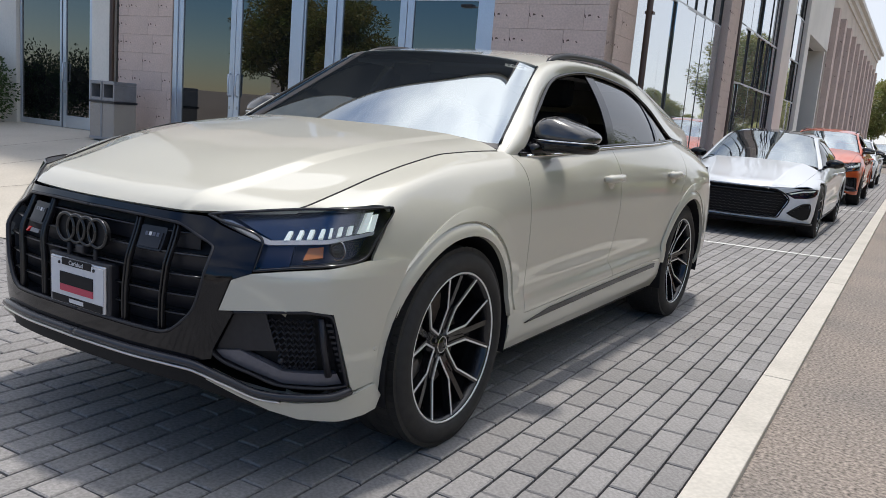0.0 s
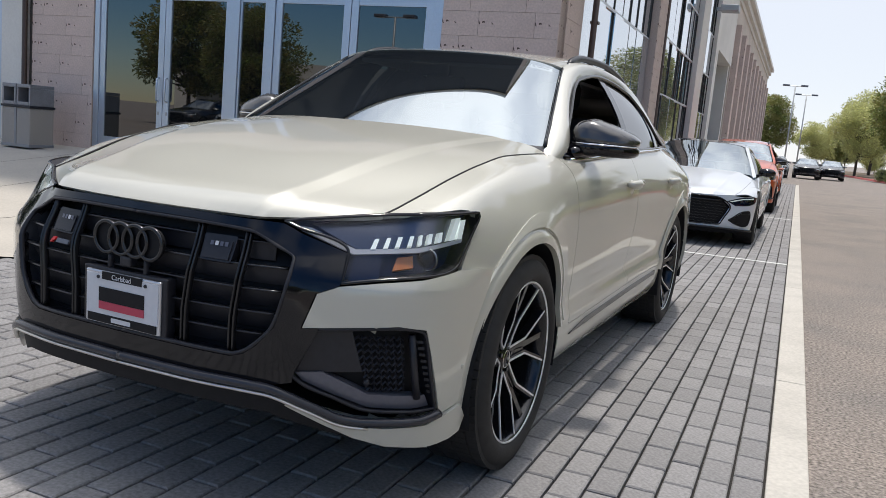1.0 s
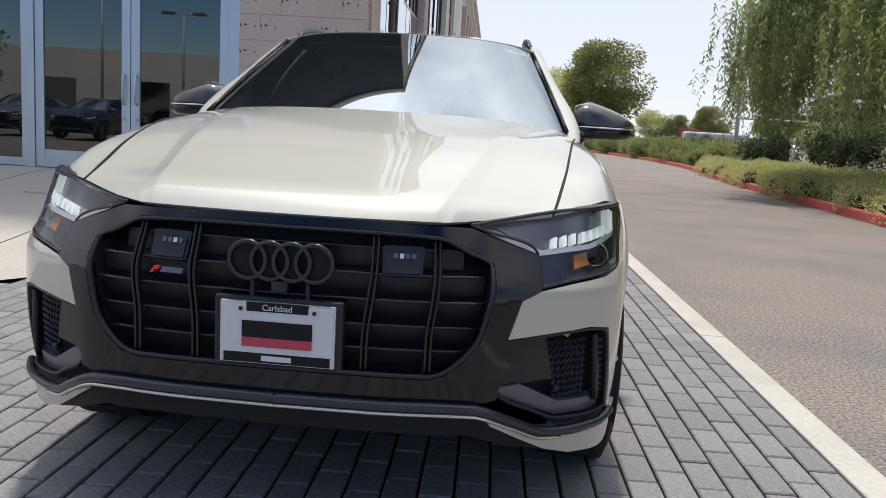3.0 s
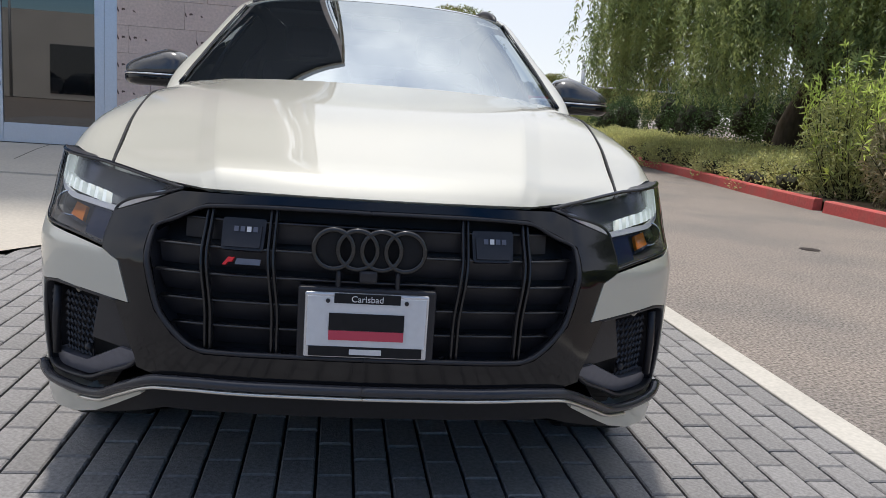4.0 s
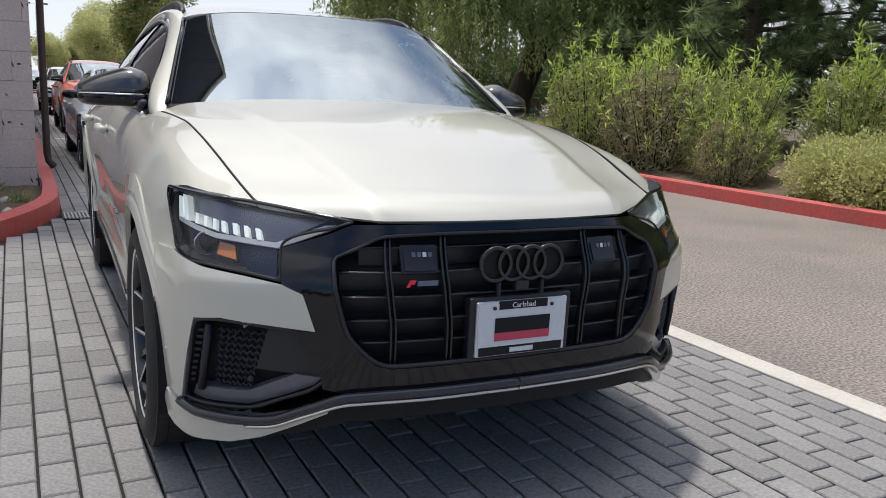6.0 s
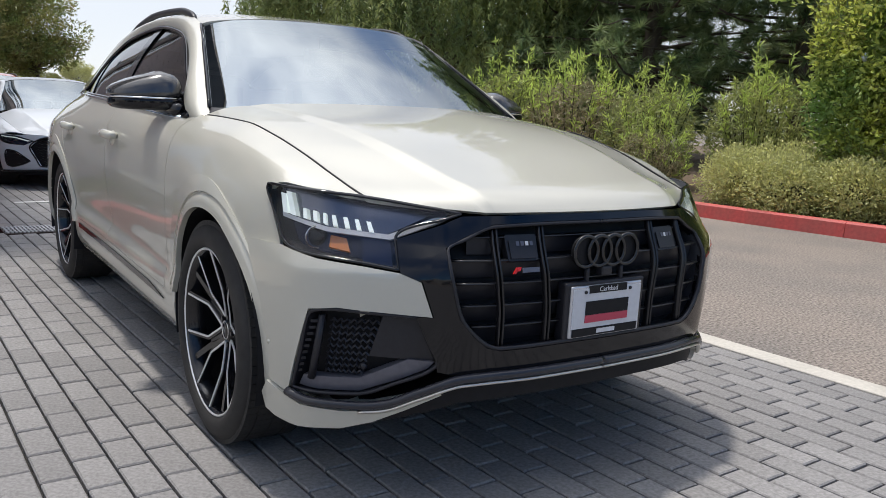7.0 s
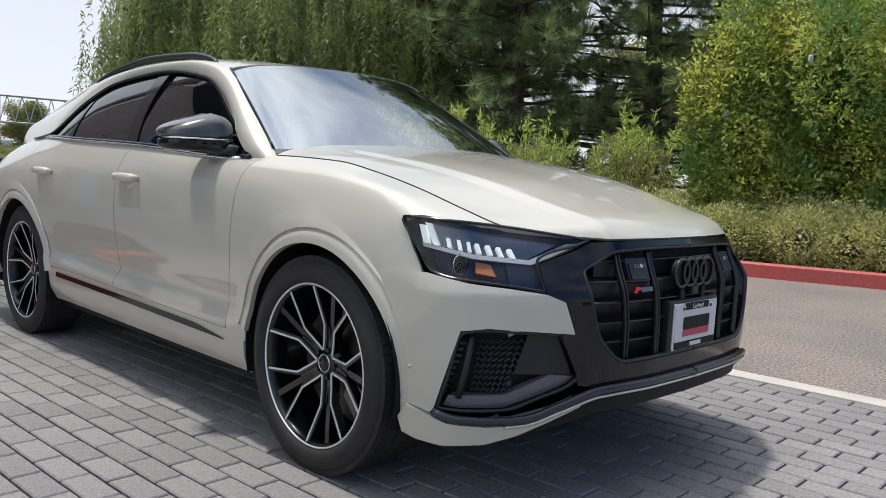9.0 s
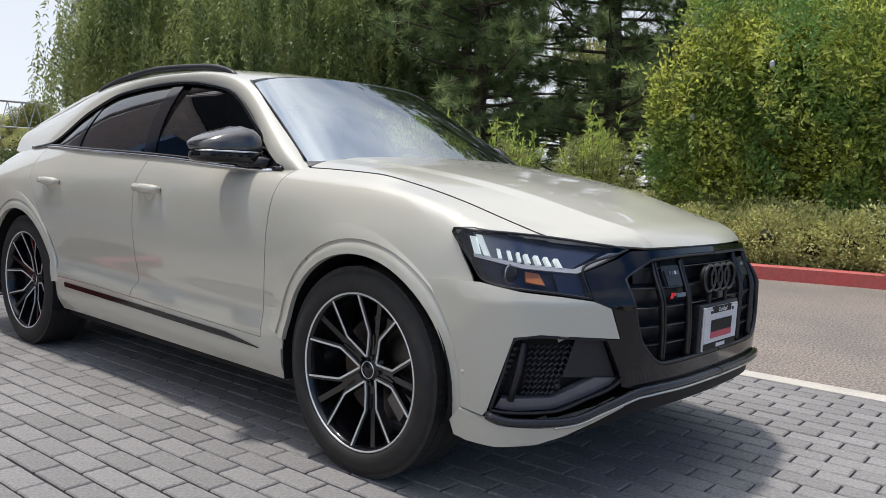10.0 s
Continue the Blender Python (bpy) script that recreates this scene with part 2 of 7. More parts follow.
MATTE_BLACK = material("matte_black_plastic", (0.010, 0.010, 0.012), 0.6, grain=0.2, Specular_IOR_Level=0.25)
GRILLE_BAR = material("grille_bar_plastic", (0.010, 0.010, 0.012), 0.28, grain=0.1, Specular_IOR_Level=0.6)
SATIN_GREY = material("satin_grey_trim", (0.13, 0.13, 0.155), 0.30, 0.3, grain=0.1)
LIP_BLACK = material("dark_lip_trim", (0.030, 0.030, 0.037), 0.24, grain=0.1)
SILVER = material("brushed_silver", (0.62, 0.60, 0.55), 0.28, 0.9, grain=0.05)
CHROME = material("chrome", (0.75, 0.76, 0.78), 0.1, 1.0)
DARK_CHROME = material("dark_badge_metal", (0.05, 0.05, 0.052), 0.22, 0.7)
CARBON = material("carbon_mirror_cap", (0.06, 0.058, 0.058), 0.18, 0.3, coat=0.8, grain=0.25, grain_scale=250)
TYRE = material("tyre_rubber", (0.018, 0.017, 0.017), 0.75, grain=0.3, grain_scale=30, stain=0.3, stain_scale=9, stain_colour=(0.03, 0.028, 0.026), bump=0.1, bump_scale=200)
RIM_BLACK = material("rim_black", (0.008, 0.008, 0.010), 0.25, 0.2, coat=0.4)
RIM_CUT = material("rim_machined", (0.80, 0.80, 0.81), 0.36, 0.55, grain=0.05)
CALIPER = material("brake_caliper_paint", (0.16, 0.14, 0.125), 0.5, grain=0.1)
STEEL = material("brake_steel", (0.10, 0.095, 0.09), 0.4, 0.9, grain=0.2, stain=0.3, stain_scale=12, stain_colour=(0.2, 0.12, 0.08))
LED = material("led_white", (0.85, 0.88, 0.86), 0.3, Emission_Strength=0.28, Emission_Color=(0.9, 1.0, 0.94, 1))
AMBER = material("amber_reflector", (0.55, 0.16, 0.02), 0.25, coat=0.5)
RED_BADGE = material("red_badge", (0.62, 0.02, 0.02), 0.3)
PLATE_WHITE = material("plate_white", (0.62, 0.62, 0.64), 0.4, grain=0.04)
PLATE_RIM = material("plate_rim", (0.62, 0.63, 0.66), 0.25, 0.6)
PLATE_RED = material("plate_red", (0.50, 0.05, 0.09), 0.45)
INTERIOR = material("dark_interior_cloth", (0.012, 0.012, 0.013), 0.8, grain=0.2)
STICKER = material("paper_sticker", (0.75, 0.76, 0.8), 0.6)


def coated_glass(name, tint, ior, sheen=(1, 1, 1)):
    """Thin glass: what lies behind it, tinted, under a mirror-like gloss that grows towards grazing views."""
    m = bpy.data.materials.new(name)
    m.use_nodes = True
    t = m.node_tree
    t.nodes.remove(t.nodes["Principled BSDF"])
    clear, gloss, mix, fres = (t.nodes.new(k) for k in ("ShaderNodeBsdfTransparent", "ShaderNodeBsdfGlossy", "ShaderNodeMixShader", "ShaderNodeFresnel"))
    clear.inputs["Color"].default_value = (*tint, 1)
    gloss.inputs["Roughness"].default_value = 0.01
    gloss.inputs["Color"].default_value = (*sheen, 1)
    fres.inputs["IOR"].default_value = ior
    t.links.new(fres.outputs[0], mix.inputs[0])
    t.links.new(clear.outputs[0], mix.inputs[1])
    t.links.new(gloss.outputs[0], mix.inputs[2])
    t.links.new(mix.outputs[0], t.nodes["Material Output"].inputs["Surface"])
    return m


def clear_glass(name, colour, rough=0.0, ior=1.5):
    m = material(name, colour, rough)
    b = m.node_tree.nodes["Principled BSDF"]
    b.inputs["Transmission Weight"].default_value, b.inputs["IOR"].default_value = 1.0, ior
    return m


WINDSCREEN = coated_glass("windscreen_glass", (0.40, 0.44, 0.43), 5.4, (0.90, 0.97, 1.0))
TINTED = coated_glass("tinted_glass", (0.10, 0.09, 0.085), 1.9)
LENS = coated_glass("lamp_lens", (0.90, 0.92, 0.96), 1.42)

# ---- surface tools ----
def grid_mesh(f, a, b):
    """Corners and quads of f(u, v) over the values a and b."""
    verts = [f(u, v) for u in a for v in b]
    m = len(b)
    faces = [(i * m + j, (i + 1) * m + j, (i + 1) * m + j + 1, i * m + j + 1) for i in range(len(a) - 1) for j in range(m - 1)]
    return verts, faces


def outline_mesh(outline, step):
    """Fills a closed outline of (u, v) with small triangles cut along a grid."""
    bm = bmesh.new()
    corners = [bm.verts.new((u, v, 0)) for u, v in outline]
    for tri in geometry.tessellate_polygon([[Vector((u, v, 0)) for u, v in outline]]):
        bm.faces.new([corners[i] for i in tri])
    for axis in (0, 1):
        values = [p[axis] for p in outline]
        x = math.floor(min(values) / step) * step + step
        no = (1, 0, 0) if axis == 0 else (0, 1, 0)
        while x < max(values):
            bmesh.ops.bisect_plane(bm, geom=bm.verts[:] + bm.edges[:] + bm.faces[:], dist=1e-5, plane_co=(x, 0, 0) if axis == 0 else (0, x, 0), plane_no=no)
            x += step
    return bm


def rounded(outline, r=0.01, n=3):
    """The outline with its corners rounded off."""
    out, m = [], len(outline)
    for i in range(m):
        p, a, b = (Vector(outline[k % m]) for k in (i, i - 1, i + 1))
        da, db = (a - p), (b - p)
        ra, rb = min(r, da.length * 0.4), min(r, db.length * 0.4)
        s, e = p + da.normalized() * ra, p + db.normalized() * rb
        for k in range(n + 1):
            t = k / n
            out.append(tuple((1 - t) ** 2 * s + 2 * t * (1 - t) * p + t * t * e))
    return out


def facing(verts, faces, towards):
    """Turns the faces so that most look along towards."""
    v = np.array(verts)
    area = sum((np.cross(v[f[1]] - v[f[0]], v[f[2]] - v[f[0]]) for f in faces), np.zeros(3))
    return [f[::-1] for f in faces] if area @ np.array(towards) < 0 else faces


def skin(name, verts, faces, mat, parent, side=1, thick=0.0, towards=(0, -1, 0), label="", both=False, smooth=True):
    """One mesh of a panel for the car's left (side 1) or right (-1) half, or both halves in one; thick: its turned-in rim."""
    faces = facing(verts, faces, towards)
    v = np.array(verts, float)
    if thick:
        count = {}
        for f in faces:
            for a, b in zip(f, f[1:] + f[:1]):
                count[(a, b)] = count.get((a, b), 0) + 1
        rim = [(a, b) for a, b in count if (b, a) not in count and not (both and abs(v[a][0]) < 1e-4 and abs(v[b][0]) < 1e-4)]
        nor = np.zeros_like(v)
        for f in faces:
            n = np.cross(v[f[1]] - v[f[0]], v[f[2]] - v[f[0]])
            for i in f:
                nor[i] += n
        nor /= np.linalg.norm(nor, axis=1, keepdims=True) + 1e-12
        extra, idx = [], {}
        n0 = len(v)
        for a, b in rim:
            for k in (a, b):
                if k not in idx:
                    idx[k] = n0 + len(extra)
                    extra += [v[k] , v[k] - thick * nor[k]]
        faces = list(faces) + [(idx[b], idx[a], idx[a] + 1, idx[b] + 1) for a, b in rim]
        v = np.concatenate([v, np.array(extra)]) if extra else v
    if both:
        w = v * (-1, 1, 1)
        n0 = len(v)
        twin = [i if i < len(verts) and abs(v[i][0]) < 1e-4 else i + n0 for i in range(n0)]
        faces = list(faces) + [tuple(twin[i] for i in f[::-1]) for f in faces]
        v = np.concatenate([v, w])
    elif side < 0:
        v, faces = v * (-1, 1, 1), [f[::-1] for f in faces]
    me = bpy.data.meshes.new(name)
    me.from_pydata(v.tolist(), [], [tuple(f) for f in faces])
    if both:
        bm = bmesh.new()
        bm.from_mesh(me)
        bmesh.ops.delete(bm, geom=[p for p in bm.verts if not p.link_faces], context="VERTS")
        bm.to_mesh(me)
        bm.free()
    if smooth:
        for p in me.polygons:
            p.use_smooth = True
    me.update()
    ob = new(name, me)
    ob.data.materials.append(mat)
    ob.parent = parent
    if label:
        ob["label"] = label
    return ob


def panel(name, outline, f, d, mat, parent, sides=(1, -1), thick=0.012, step=0.035, towards=(0, -1, 0), label="", both=False, r=0.0):
    """A panel with the given outline in the surface f(u, v, d)."""
    bm = outline_mesh(rounded(outline, r) if r else outline, step)
    verts = [f(p.co.x, p.co.y, d) for p in bm.verts]
    bm.verts.index_update()
    faces = [tuple(p.index for p in g.verts) for g in bm.faces]
    bm.free()
    if both:
        return [skin(name, verts, faces, mat, parent, 1, thick, towards, label, True)]
    return [skin(name, verts, faces, mat, parent, s, thick, towards, label) for s in sides]


def wall_ring(name, outline, f, d0, d1, mat, parent, sides=(1, -1), both=False, r=0.0):
    """The side walls of a recess under an outline, from depth d0 to d1."""
    o = rounded(outline, r) if r else outline
    pts = []
    for (a, b), (c, d) in zip(o, o[1:] + o[:1]):
        n = max(1, int(math.hypot(c - a, d - b) / 0.03))
        pts += [(a + (c - a) * k / n, b + (d - b) * k / n) for k in range(n)]
    verts = [f(u, v, d0) for u, v in pts] + [f(u, v, d1) for u, v in pts]
    n = len(pts)
    faces = [(i, (i + 1) % n, n + (i + 1) % n, n + i) for i in range(n)]
    if both:
        return [skin(name, verts, faces, mat, parent, both=True, smooth=False)]
    return [skin(name, verts, faces, mat, parent, s, smooth=False) for s in sides]


def bar_on(name, path, f, d, half, high, mat, parent, sides=(1, -1), both=False, n=None, label=""):
    """A bar with a flattened round section lying in the surface along a path of (u, v)."""
    pts = spline(path, n or max(6, 4 * len(path))) if len(path) > 2 else np.linspace(path[0], path[1], n or 6)
    verts, faces = [], []
    for i, (u, v) in enumerate(pts):
        a, b = pts[max(i - 1, 0)], pts[min(i + 1, len(pts) - 1)]
        t = (b - a) / (np.linalg.norm(b - a) + 1e-9)
        nx, ny = -t[1], t[0]
        for k in range(8):
            c, s = math.cos(k * math.pi / 4), math.sin(k * math.pi / 4)
            verts.append(f(u + nx * half * c, v + ny * half * c, d + high * s))
    m = len(pts)
    faces = [(i * 8 + k, i * 8 + (k + 1) % 8, (i + 1) * 8 + (k + 1) % 8, (i + 1) * 8 + k) for i in range(m - 1) for k in range(8)]
    faces += [tuple(range(8)), tuple(reversed(range((m - 1) * 8, m * 8)))]
    obs = []
    for s in ((1,) if both else sides):
        bm = bmesh.new()
        w = [bm.verts.new((p[0] * s, p[1], p[2])) for p in verts]
        for fc in faces:
            bm.faces.new([w[i] for i in fc])
        if both:
            w = [bm.verts.new((-p[0], p[1], p[2])) for p in verts]
            for fc in faces:
                bm.faces.new([w[i] for i in fc])
        bmesh.ops.recalc_face_normals(bm, faces=bm.faces)
        obs.append(part(name, bm, mat, parent, label, smooth=True))
    return obs


# ---- the surfaces of the sport utility car: x to its left, y to its rear, z up, from the middle of the front axle ----
PLAN = [(0, -0.955), (0.25, -0.948), (0.41, -0.928), (0.53, -0.893), (0.60, -0.853), (0.70, -0.785), (0.80, -0.708), (0.86, -0.640), (0.895, -0.56), (0.912, -0.486), (0.922, -0.40), (0.928, -0.28)]
_p = np.array(PLAN)
PLAN_U = np.r_[0, np.cumsum(np.linalg.norm(np.diff(_p, axis=0), axis=1))]


def nose(u, z, d=0.0):
    """The front end: u along its plan from the middle round the corner, z up, d outwards."""
    s = 1 if u >= 0 else -1
    u = abs(u)
    q = np.array([u - 0.004, u, u + 0.004])
    x, y = smooth_at(PLAN_U, _p[:, 0], q), smooth_at(PLAN_U, _p[:, 1], q)
    if u > PLAN_U[-1] - 0.005:
        tx, ty = 0.05, 1.0
    else:
        tx, ty = x[2] - x[0], y[2] - y[0]
    ln = math.hypot(tx, ty)
    nx, ny = ty / ln, -tx / ln
    if u < 0.004:
        nx, ny = 0.0, -1.0
    rake = float(smooth_at([0.18, 0.24, 0.30, 0.36, 0.45, 0.55, 0.62, 0.72, 0.76, 0.815, 0.87, 0.90, 0.97], [0.09, 0.05, 0.034, 0.022, 0.008, 0.001, 0, 0.0005, 0.010, 0.034, 0.054, 0.066, 0.098], [z])[0])
    f = float(smooth_at([0, 0.38, 0.53, 0.82, 0.95, 1.05, 1.2, 1.3], [0.8, 1.0, 1.5, 1.5, 1.15, 0.8, 0.41, 0.4], [u])[0]) if z > 0.7 else float(smooth_at([0, 0.43, 0.72, 0.9, 1.05, 1.3], [0.8, 0.9, 1.2, 1.0, 0.6, 0.5], [u])[0])
    k = d - rake * f
    return (s * (x[1] + nx * k), y[1] + ny * k, z)


def line(keys):
    k = np.array(keys, float)
    return lambda y, c: float(smooth_at(k[:, 0], k[:, c], [y])[0])


# lines that run along the side: y, x, z
SIDE = [line(k) for k in (
    [(-0.70, 0.680, 0.922), (-0.646, 0.693, 0.933), (-0.5, 0.715, 0.976), (-0.3, 0.740, 1.038), (-0.1, 0.758, 1.086), (0.1, 0.776, 1.120), (0.5, 0.812, 1.134), (0.62, 0.836, 1.121), (1.5, 0.88, 1.163), (2.3, 0.872, 1.188), (3.0, 0.80, 1.208), (3.6, 0.69, 1.20), (4.0, 0.58, 1.12)],
    [(-0.70, 0.725, 0.920), (-0.60, 0.770, 0.929), (-0.5, 0.808, 0.949), (-0.4, 0.834, 0.984), (-0.3, 0.846, 1.016), (-0.1, 0.858, 1.054), (0.1, 0.868, 1.072), (0.5, 0.888, 1.080), (0.9, 0.900, 1.086), (1.5, 0.917, 1.098), (2.4, 0.918, 1.105), (3.0, 0.905, 1.10), (3.6, 0.85, 1.08), (4.0, 0.74, 1.02)],
    [(-0.70, 0.78, 0.90), (-0.43, 0.878, 0.930), (-0.2, 0.905, 0.968), (0.1, 0.925, 0.982), (0.5, 0.930, 0.990), (1.5, 0.945, 1.005), (2.4, 0.955, 1.01), (3.0, 0.968, 0.995), (3.6, 0.93, 0.97), (4.0, 0.80, 0.93)],
    [(-0.70, 0.82, 0.80), (-0.43, 0.902, 0.82), (-0.2, 0.945, 0.85), (0.05, 0.958, 0.87), (0.5, 0.945, 0.84), (1.5, 0.955, 0.84), (2.4, 0.965, 0.85), (3.0, 0.985, 0.86), (3.6, 0.95, 0.83), (4.0, 0.84, 0.80)],
    [(-0.70, 0.84, 0.66), (-0.43, 0.914, 0.66), (-0.2, 0.962, 0.66), (0.05, 0.968, 0.66), (0.5, 0.938, 0.66), (1.5, 0.938, 0.66), (2.4, 0.950, 0.66), (3.0, 0.985, 0.66), (3.6, 0.955, 0.66), (4.0, 0.86, 0.66)],
    [(-0.70, 0.84, 0.54), (-0.43, 0.916, 0.54), (-0.2, 0.966, 0.54), (0.05, 0.968, 0.53), (0.5, 0.930, 0.535), (1.5, 0.925, 0.545), (2.4, 0.940, 0.56), (3.0, 0.985, 0.56), (3.6, 0.955, 0.54), (4.0, 0.86, 0.54)],
    [(-0.70, 0.83, 0.44), (-0.43, 0.914, 0.44), (-0.2, 0.960, 0.44), (0.05, 0.965, 0.44), (0.5, 0.942, 0.445), (1.5, 0.943, 0.47), (2.4, 0.955, 0.49), (3.0, 0.98, 0.48), (3.6, 0.95, 0.44), (4.0, 0.85, 0.44)],
    [(-0.70, 0.82, 0.34), (-0.43, 0.905, 0.34), (-0.2, 0.945, 0.34), (0.05, 0.95, 0.34), (0.5, 0.938, 0.34), (1.5, 0.938, 0.35), (2.4, 0.945, 0.36), (3.0, 0.96, 0.35), (3.6, 0.93, 0.34), (4.0, 0.83, 0.34)],
    [(-0.70, 0.79, 0.255), (-0.43, 0.88, 0.255), (-0.2, 0.90, 0.255), (0.05, 0.90, 0.255), (0.5, 0.900, 0.262), (1.5, 0.900, 0.268), (2.4, 0.905, 0.275), (3.0, 0.92, 0.27), (3.6, 0.89, 0.28), (4.0, 0.80, 0.30)],
)]
LEVELS = list(range(len(SIDE)))


def flank(y, s, d=0.0):
    """The side of the body: y along the car, s from the top edge (0) down to the sill (8), d outwards."""
    xs, zs = [k(y, 1) for k in SIDE], [k(y, 2) for k in SIDE]
    q = [s - 0.05, s, s + 0.05]
    x, z = smooth_at(LEVELS, xs, q), smooth_at(LEVELS, zs, q)
    nx, nz = -(z[2] - z[0]), x[2] - x[0]
    ln = math.hypot(nx, nz) + 1e-9
    return (x[1] + d * nx / ln, y, z[1] + d * nz / ln)


def flank_at(y, z, d=0.0):
    """The same by height."""
    fine = np.linspace(0, 8, 81)
    zs = smooth_at(LEVELS, [k(y, 2) for k in SIDE], fine)
    s = float(np.interp(-z, -zs, fine))
    return (flank(y, s)[0] + d, y, z)


HUB_Z, WHEELBASE, TYRE_R = 0.390, 2.998, 0.392


def in_arch(y, z, r=0.467):
    return min(math.hypot(y, z - HUB_Z), math.hypot(y - WHEELBASE, z - HUB_Z)) < r


def side_panel(name, front, back, s0, s1, car, label="", mat=None, step=0.03):
    """A body panel between two edges (y as a function of s); what lies inside a wheel arch is cut away."""
    rows = np.linspace(s0, s1, max(4, int((s1 - s0) * 5)))
    n = max(6, int((back(s0) - front(s0)) / step))
    verts, faces = grid_mesh(lambda t, s: flank(front(s) + (back(s) - front(s)) * t, s), np.linspace(0, 1, n), rows)
    mid = lambda f, c: sum(verts[i][c] for i in f) / len(f)
    faces = [f for f in faces if not in_arch(mid(f, 1), mid(f, 2))]
    used = sorted({i for f in faces for i in f})
    at = {i: k for k, i in enumerate(used)}
    verts, faces = [verts[i] for i in used], [tuple(at[i] for i in f) for f in faces]
    for side in (1, -1):
        skin(name, verts, faces, mat or car["paint"], car["root"], side, 0.012, (1, 0, 0), label)


def even_curve(x, y, q):
    """Natural cubic spline of y over x at q: smooth in slope and curvature."""
    x, y, q = np.asarray(x, float), np.asarray(y, float), np.asarray(q, float)
    n, h = len(x), np.diff(x)
    if n == 2:
        return y[0] + (y[1] - y[0]) * (q - x[0]) / h[0]
    a, b = np.eye(n), np.zeros(n)
    for i in range(1, n - 1):
        a[i, i - 1:i + 2] = h[i - 1], 2 * (h[i - 1] + h[i]), h[i]
        b[i] = 6 * ((y[i + 1] - y[i]) / h[i] - (y[i] - y[i - 1]) / h[i - 1])
    m = np.linalg.solve(a, b)
    i = np.clip(np.searchsorted(x, q) - 1, 0, n - 2)
    l, r = x[i + 1] - q, q - x[i]
    return (m[i] * l ** 3 + m[i + 1] * r ** 3) / (6 * h[i]) + (y[i] / h[i] - m[i] * h[i] / 6) * l + (y[i + 1] / h[i] - m[i + 1] * h[i] / 6) * r


def even_line(keys, n):
    k = np.array(keys, float)
    d = np.r_[0, np.cumsum(np.linalg.norm(np.diff(k, axis=0), axis=1))]
    return np.stack([even_curve(d, k[:, c], np.linspace(0, d[-1], n)) for c in range(k.shape[1])], 1)


def loft(keys, n_along, across, creases=(), mirror=False):
    """A surface through several key lines of points, sampled along and across; it is smooth but at the key lines named in creases.
    mirror: the first key line lies in the car's middle, where the surface runs through to the other half."""
    lines = [even_line(k, n_along) for k in keys]
    last = len(keys) - 1
    cuts = [0, *creases, last]
    at = np.unique(np.concatenate([np.linspace(a, b, max(2, round(across * (b - a) / last))) for a, b in zip(cuts, cuts[1:])]))
    out = []
    for i in range(n_along):
        sect = np.array([ln[i] for ln in lines])
        pts = np.zeros((len(at), 3))
        for a, b in zip(cuts, cuts[1:]):
            inside = (at >= a) & (at <= b)
            idx, val = list(range(a, b + 1)), sect[a:b + 1]
            if mirror and a == 0:
                idx, val = [-k for k in idx[:0:-1]] + idx, np.concatenate([val[:0:-1] * (-1, 1, 1), val])
            for c in range(3):
                pts[inside, c] = even_curve(idx, val[:, c], at[inside])
        out.append([tuple(p) for p in pts])
    verts = [p for row in out for p in row]
    m = len(at)
    faces = [(i * m + j, (i + 1) * m + j, (i + 1) * m + j + 1, i * m + j + 1) for i in range(n_along - 1) for j in range(m - 1)]
    return verts, faces


ROOF_EDGE = [(0.790, 0.42, 1.070), (0.777, 0.535, 1.163), (0.695, 0.85, 1.36), (0.615, 1.16, 1.540), (0.60, 1.7, 1.610), (0.59, 2.3, 1.60), (0.575, 2.75, 1.560), (0.56, 3.15, 1.485), (0.58, 3.75, 1.34)]
GLASS_TOP = [(0.815, 0.50, 1.060), (0.836, 0.60, 1.118), (0.752, 0.905, 1.305), (0.664, 1.29, 1.50), (0.650, 1.75, 1.552), (0.665, 2.3, 1.515), (0.715, 2.58, 1.42), (0.80, 2.95, 1.222), (0.70, 3.75, 1.18)]


def upright_glass(y, t, d=0.0):
    """The side glass at y, from the belt (t 0) to its top edge (t 1)."""
    k = spline(GLASS_TOP[1:], 90)
    k = k[:78]
    x1, z1 = float(np.interp(y, k[:, 1], k[:, 0])), float(np.interp(y, k[:, 1], k[:, 2]))
    x0, z0 = SIDE[0](y, 1), SIDE[0](y, 2)
    b = 0.03 * 4 * t * (1 - t) * min(1, (z1 - z0) / 0.35)
    return (x0 + (x1 - x0) * t + b - 0.012 + d, y, z0 + (z1 - z0) * t)


def ring_band(cy, r0, r1, a0, a1, d0, d1, n=36, rows=4):
    """Part of a wheel arch: a band round the wheel's middle lying on the flank."""
    def f(a, t):
        r = r0 + (r1 - r0) * t
        y, z = cy - r * math.cos(a), HUB_Z + r * math.sin(a)
        base = flank_at(y, max(z, 0.26))
        p = base[0] + d0 + (d1 - d0) * t - (0.012 if t == 1 else 0)
        return (p, y, z)
    return grid_mesh(f, np.linspace(a0, a1, n), np.linspace(0, 1, rows))


def lathe(profile, n=48):
    """A ring turned about the x axis from (x, r)."""
    bm = bmesh.new()
    rings = [[bm.verts.new((x, r * math.cos(a), r * math.sin(a))) for a in [2 * math.pi * k / n for k in range(n)]] for x, r in profile]
    for p, q in zip(rings, rings[1:]):
        for k in range(n):
            bm.faces.new((p[k], p[(k + 1) % n], q[(k + 1) % n], q[k]))
    bmesh.ops.recalc_face_normals(bm, faces=bm.faces)
    return bm


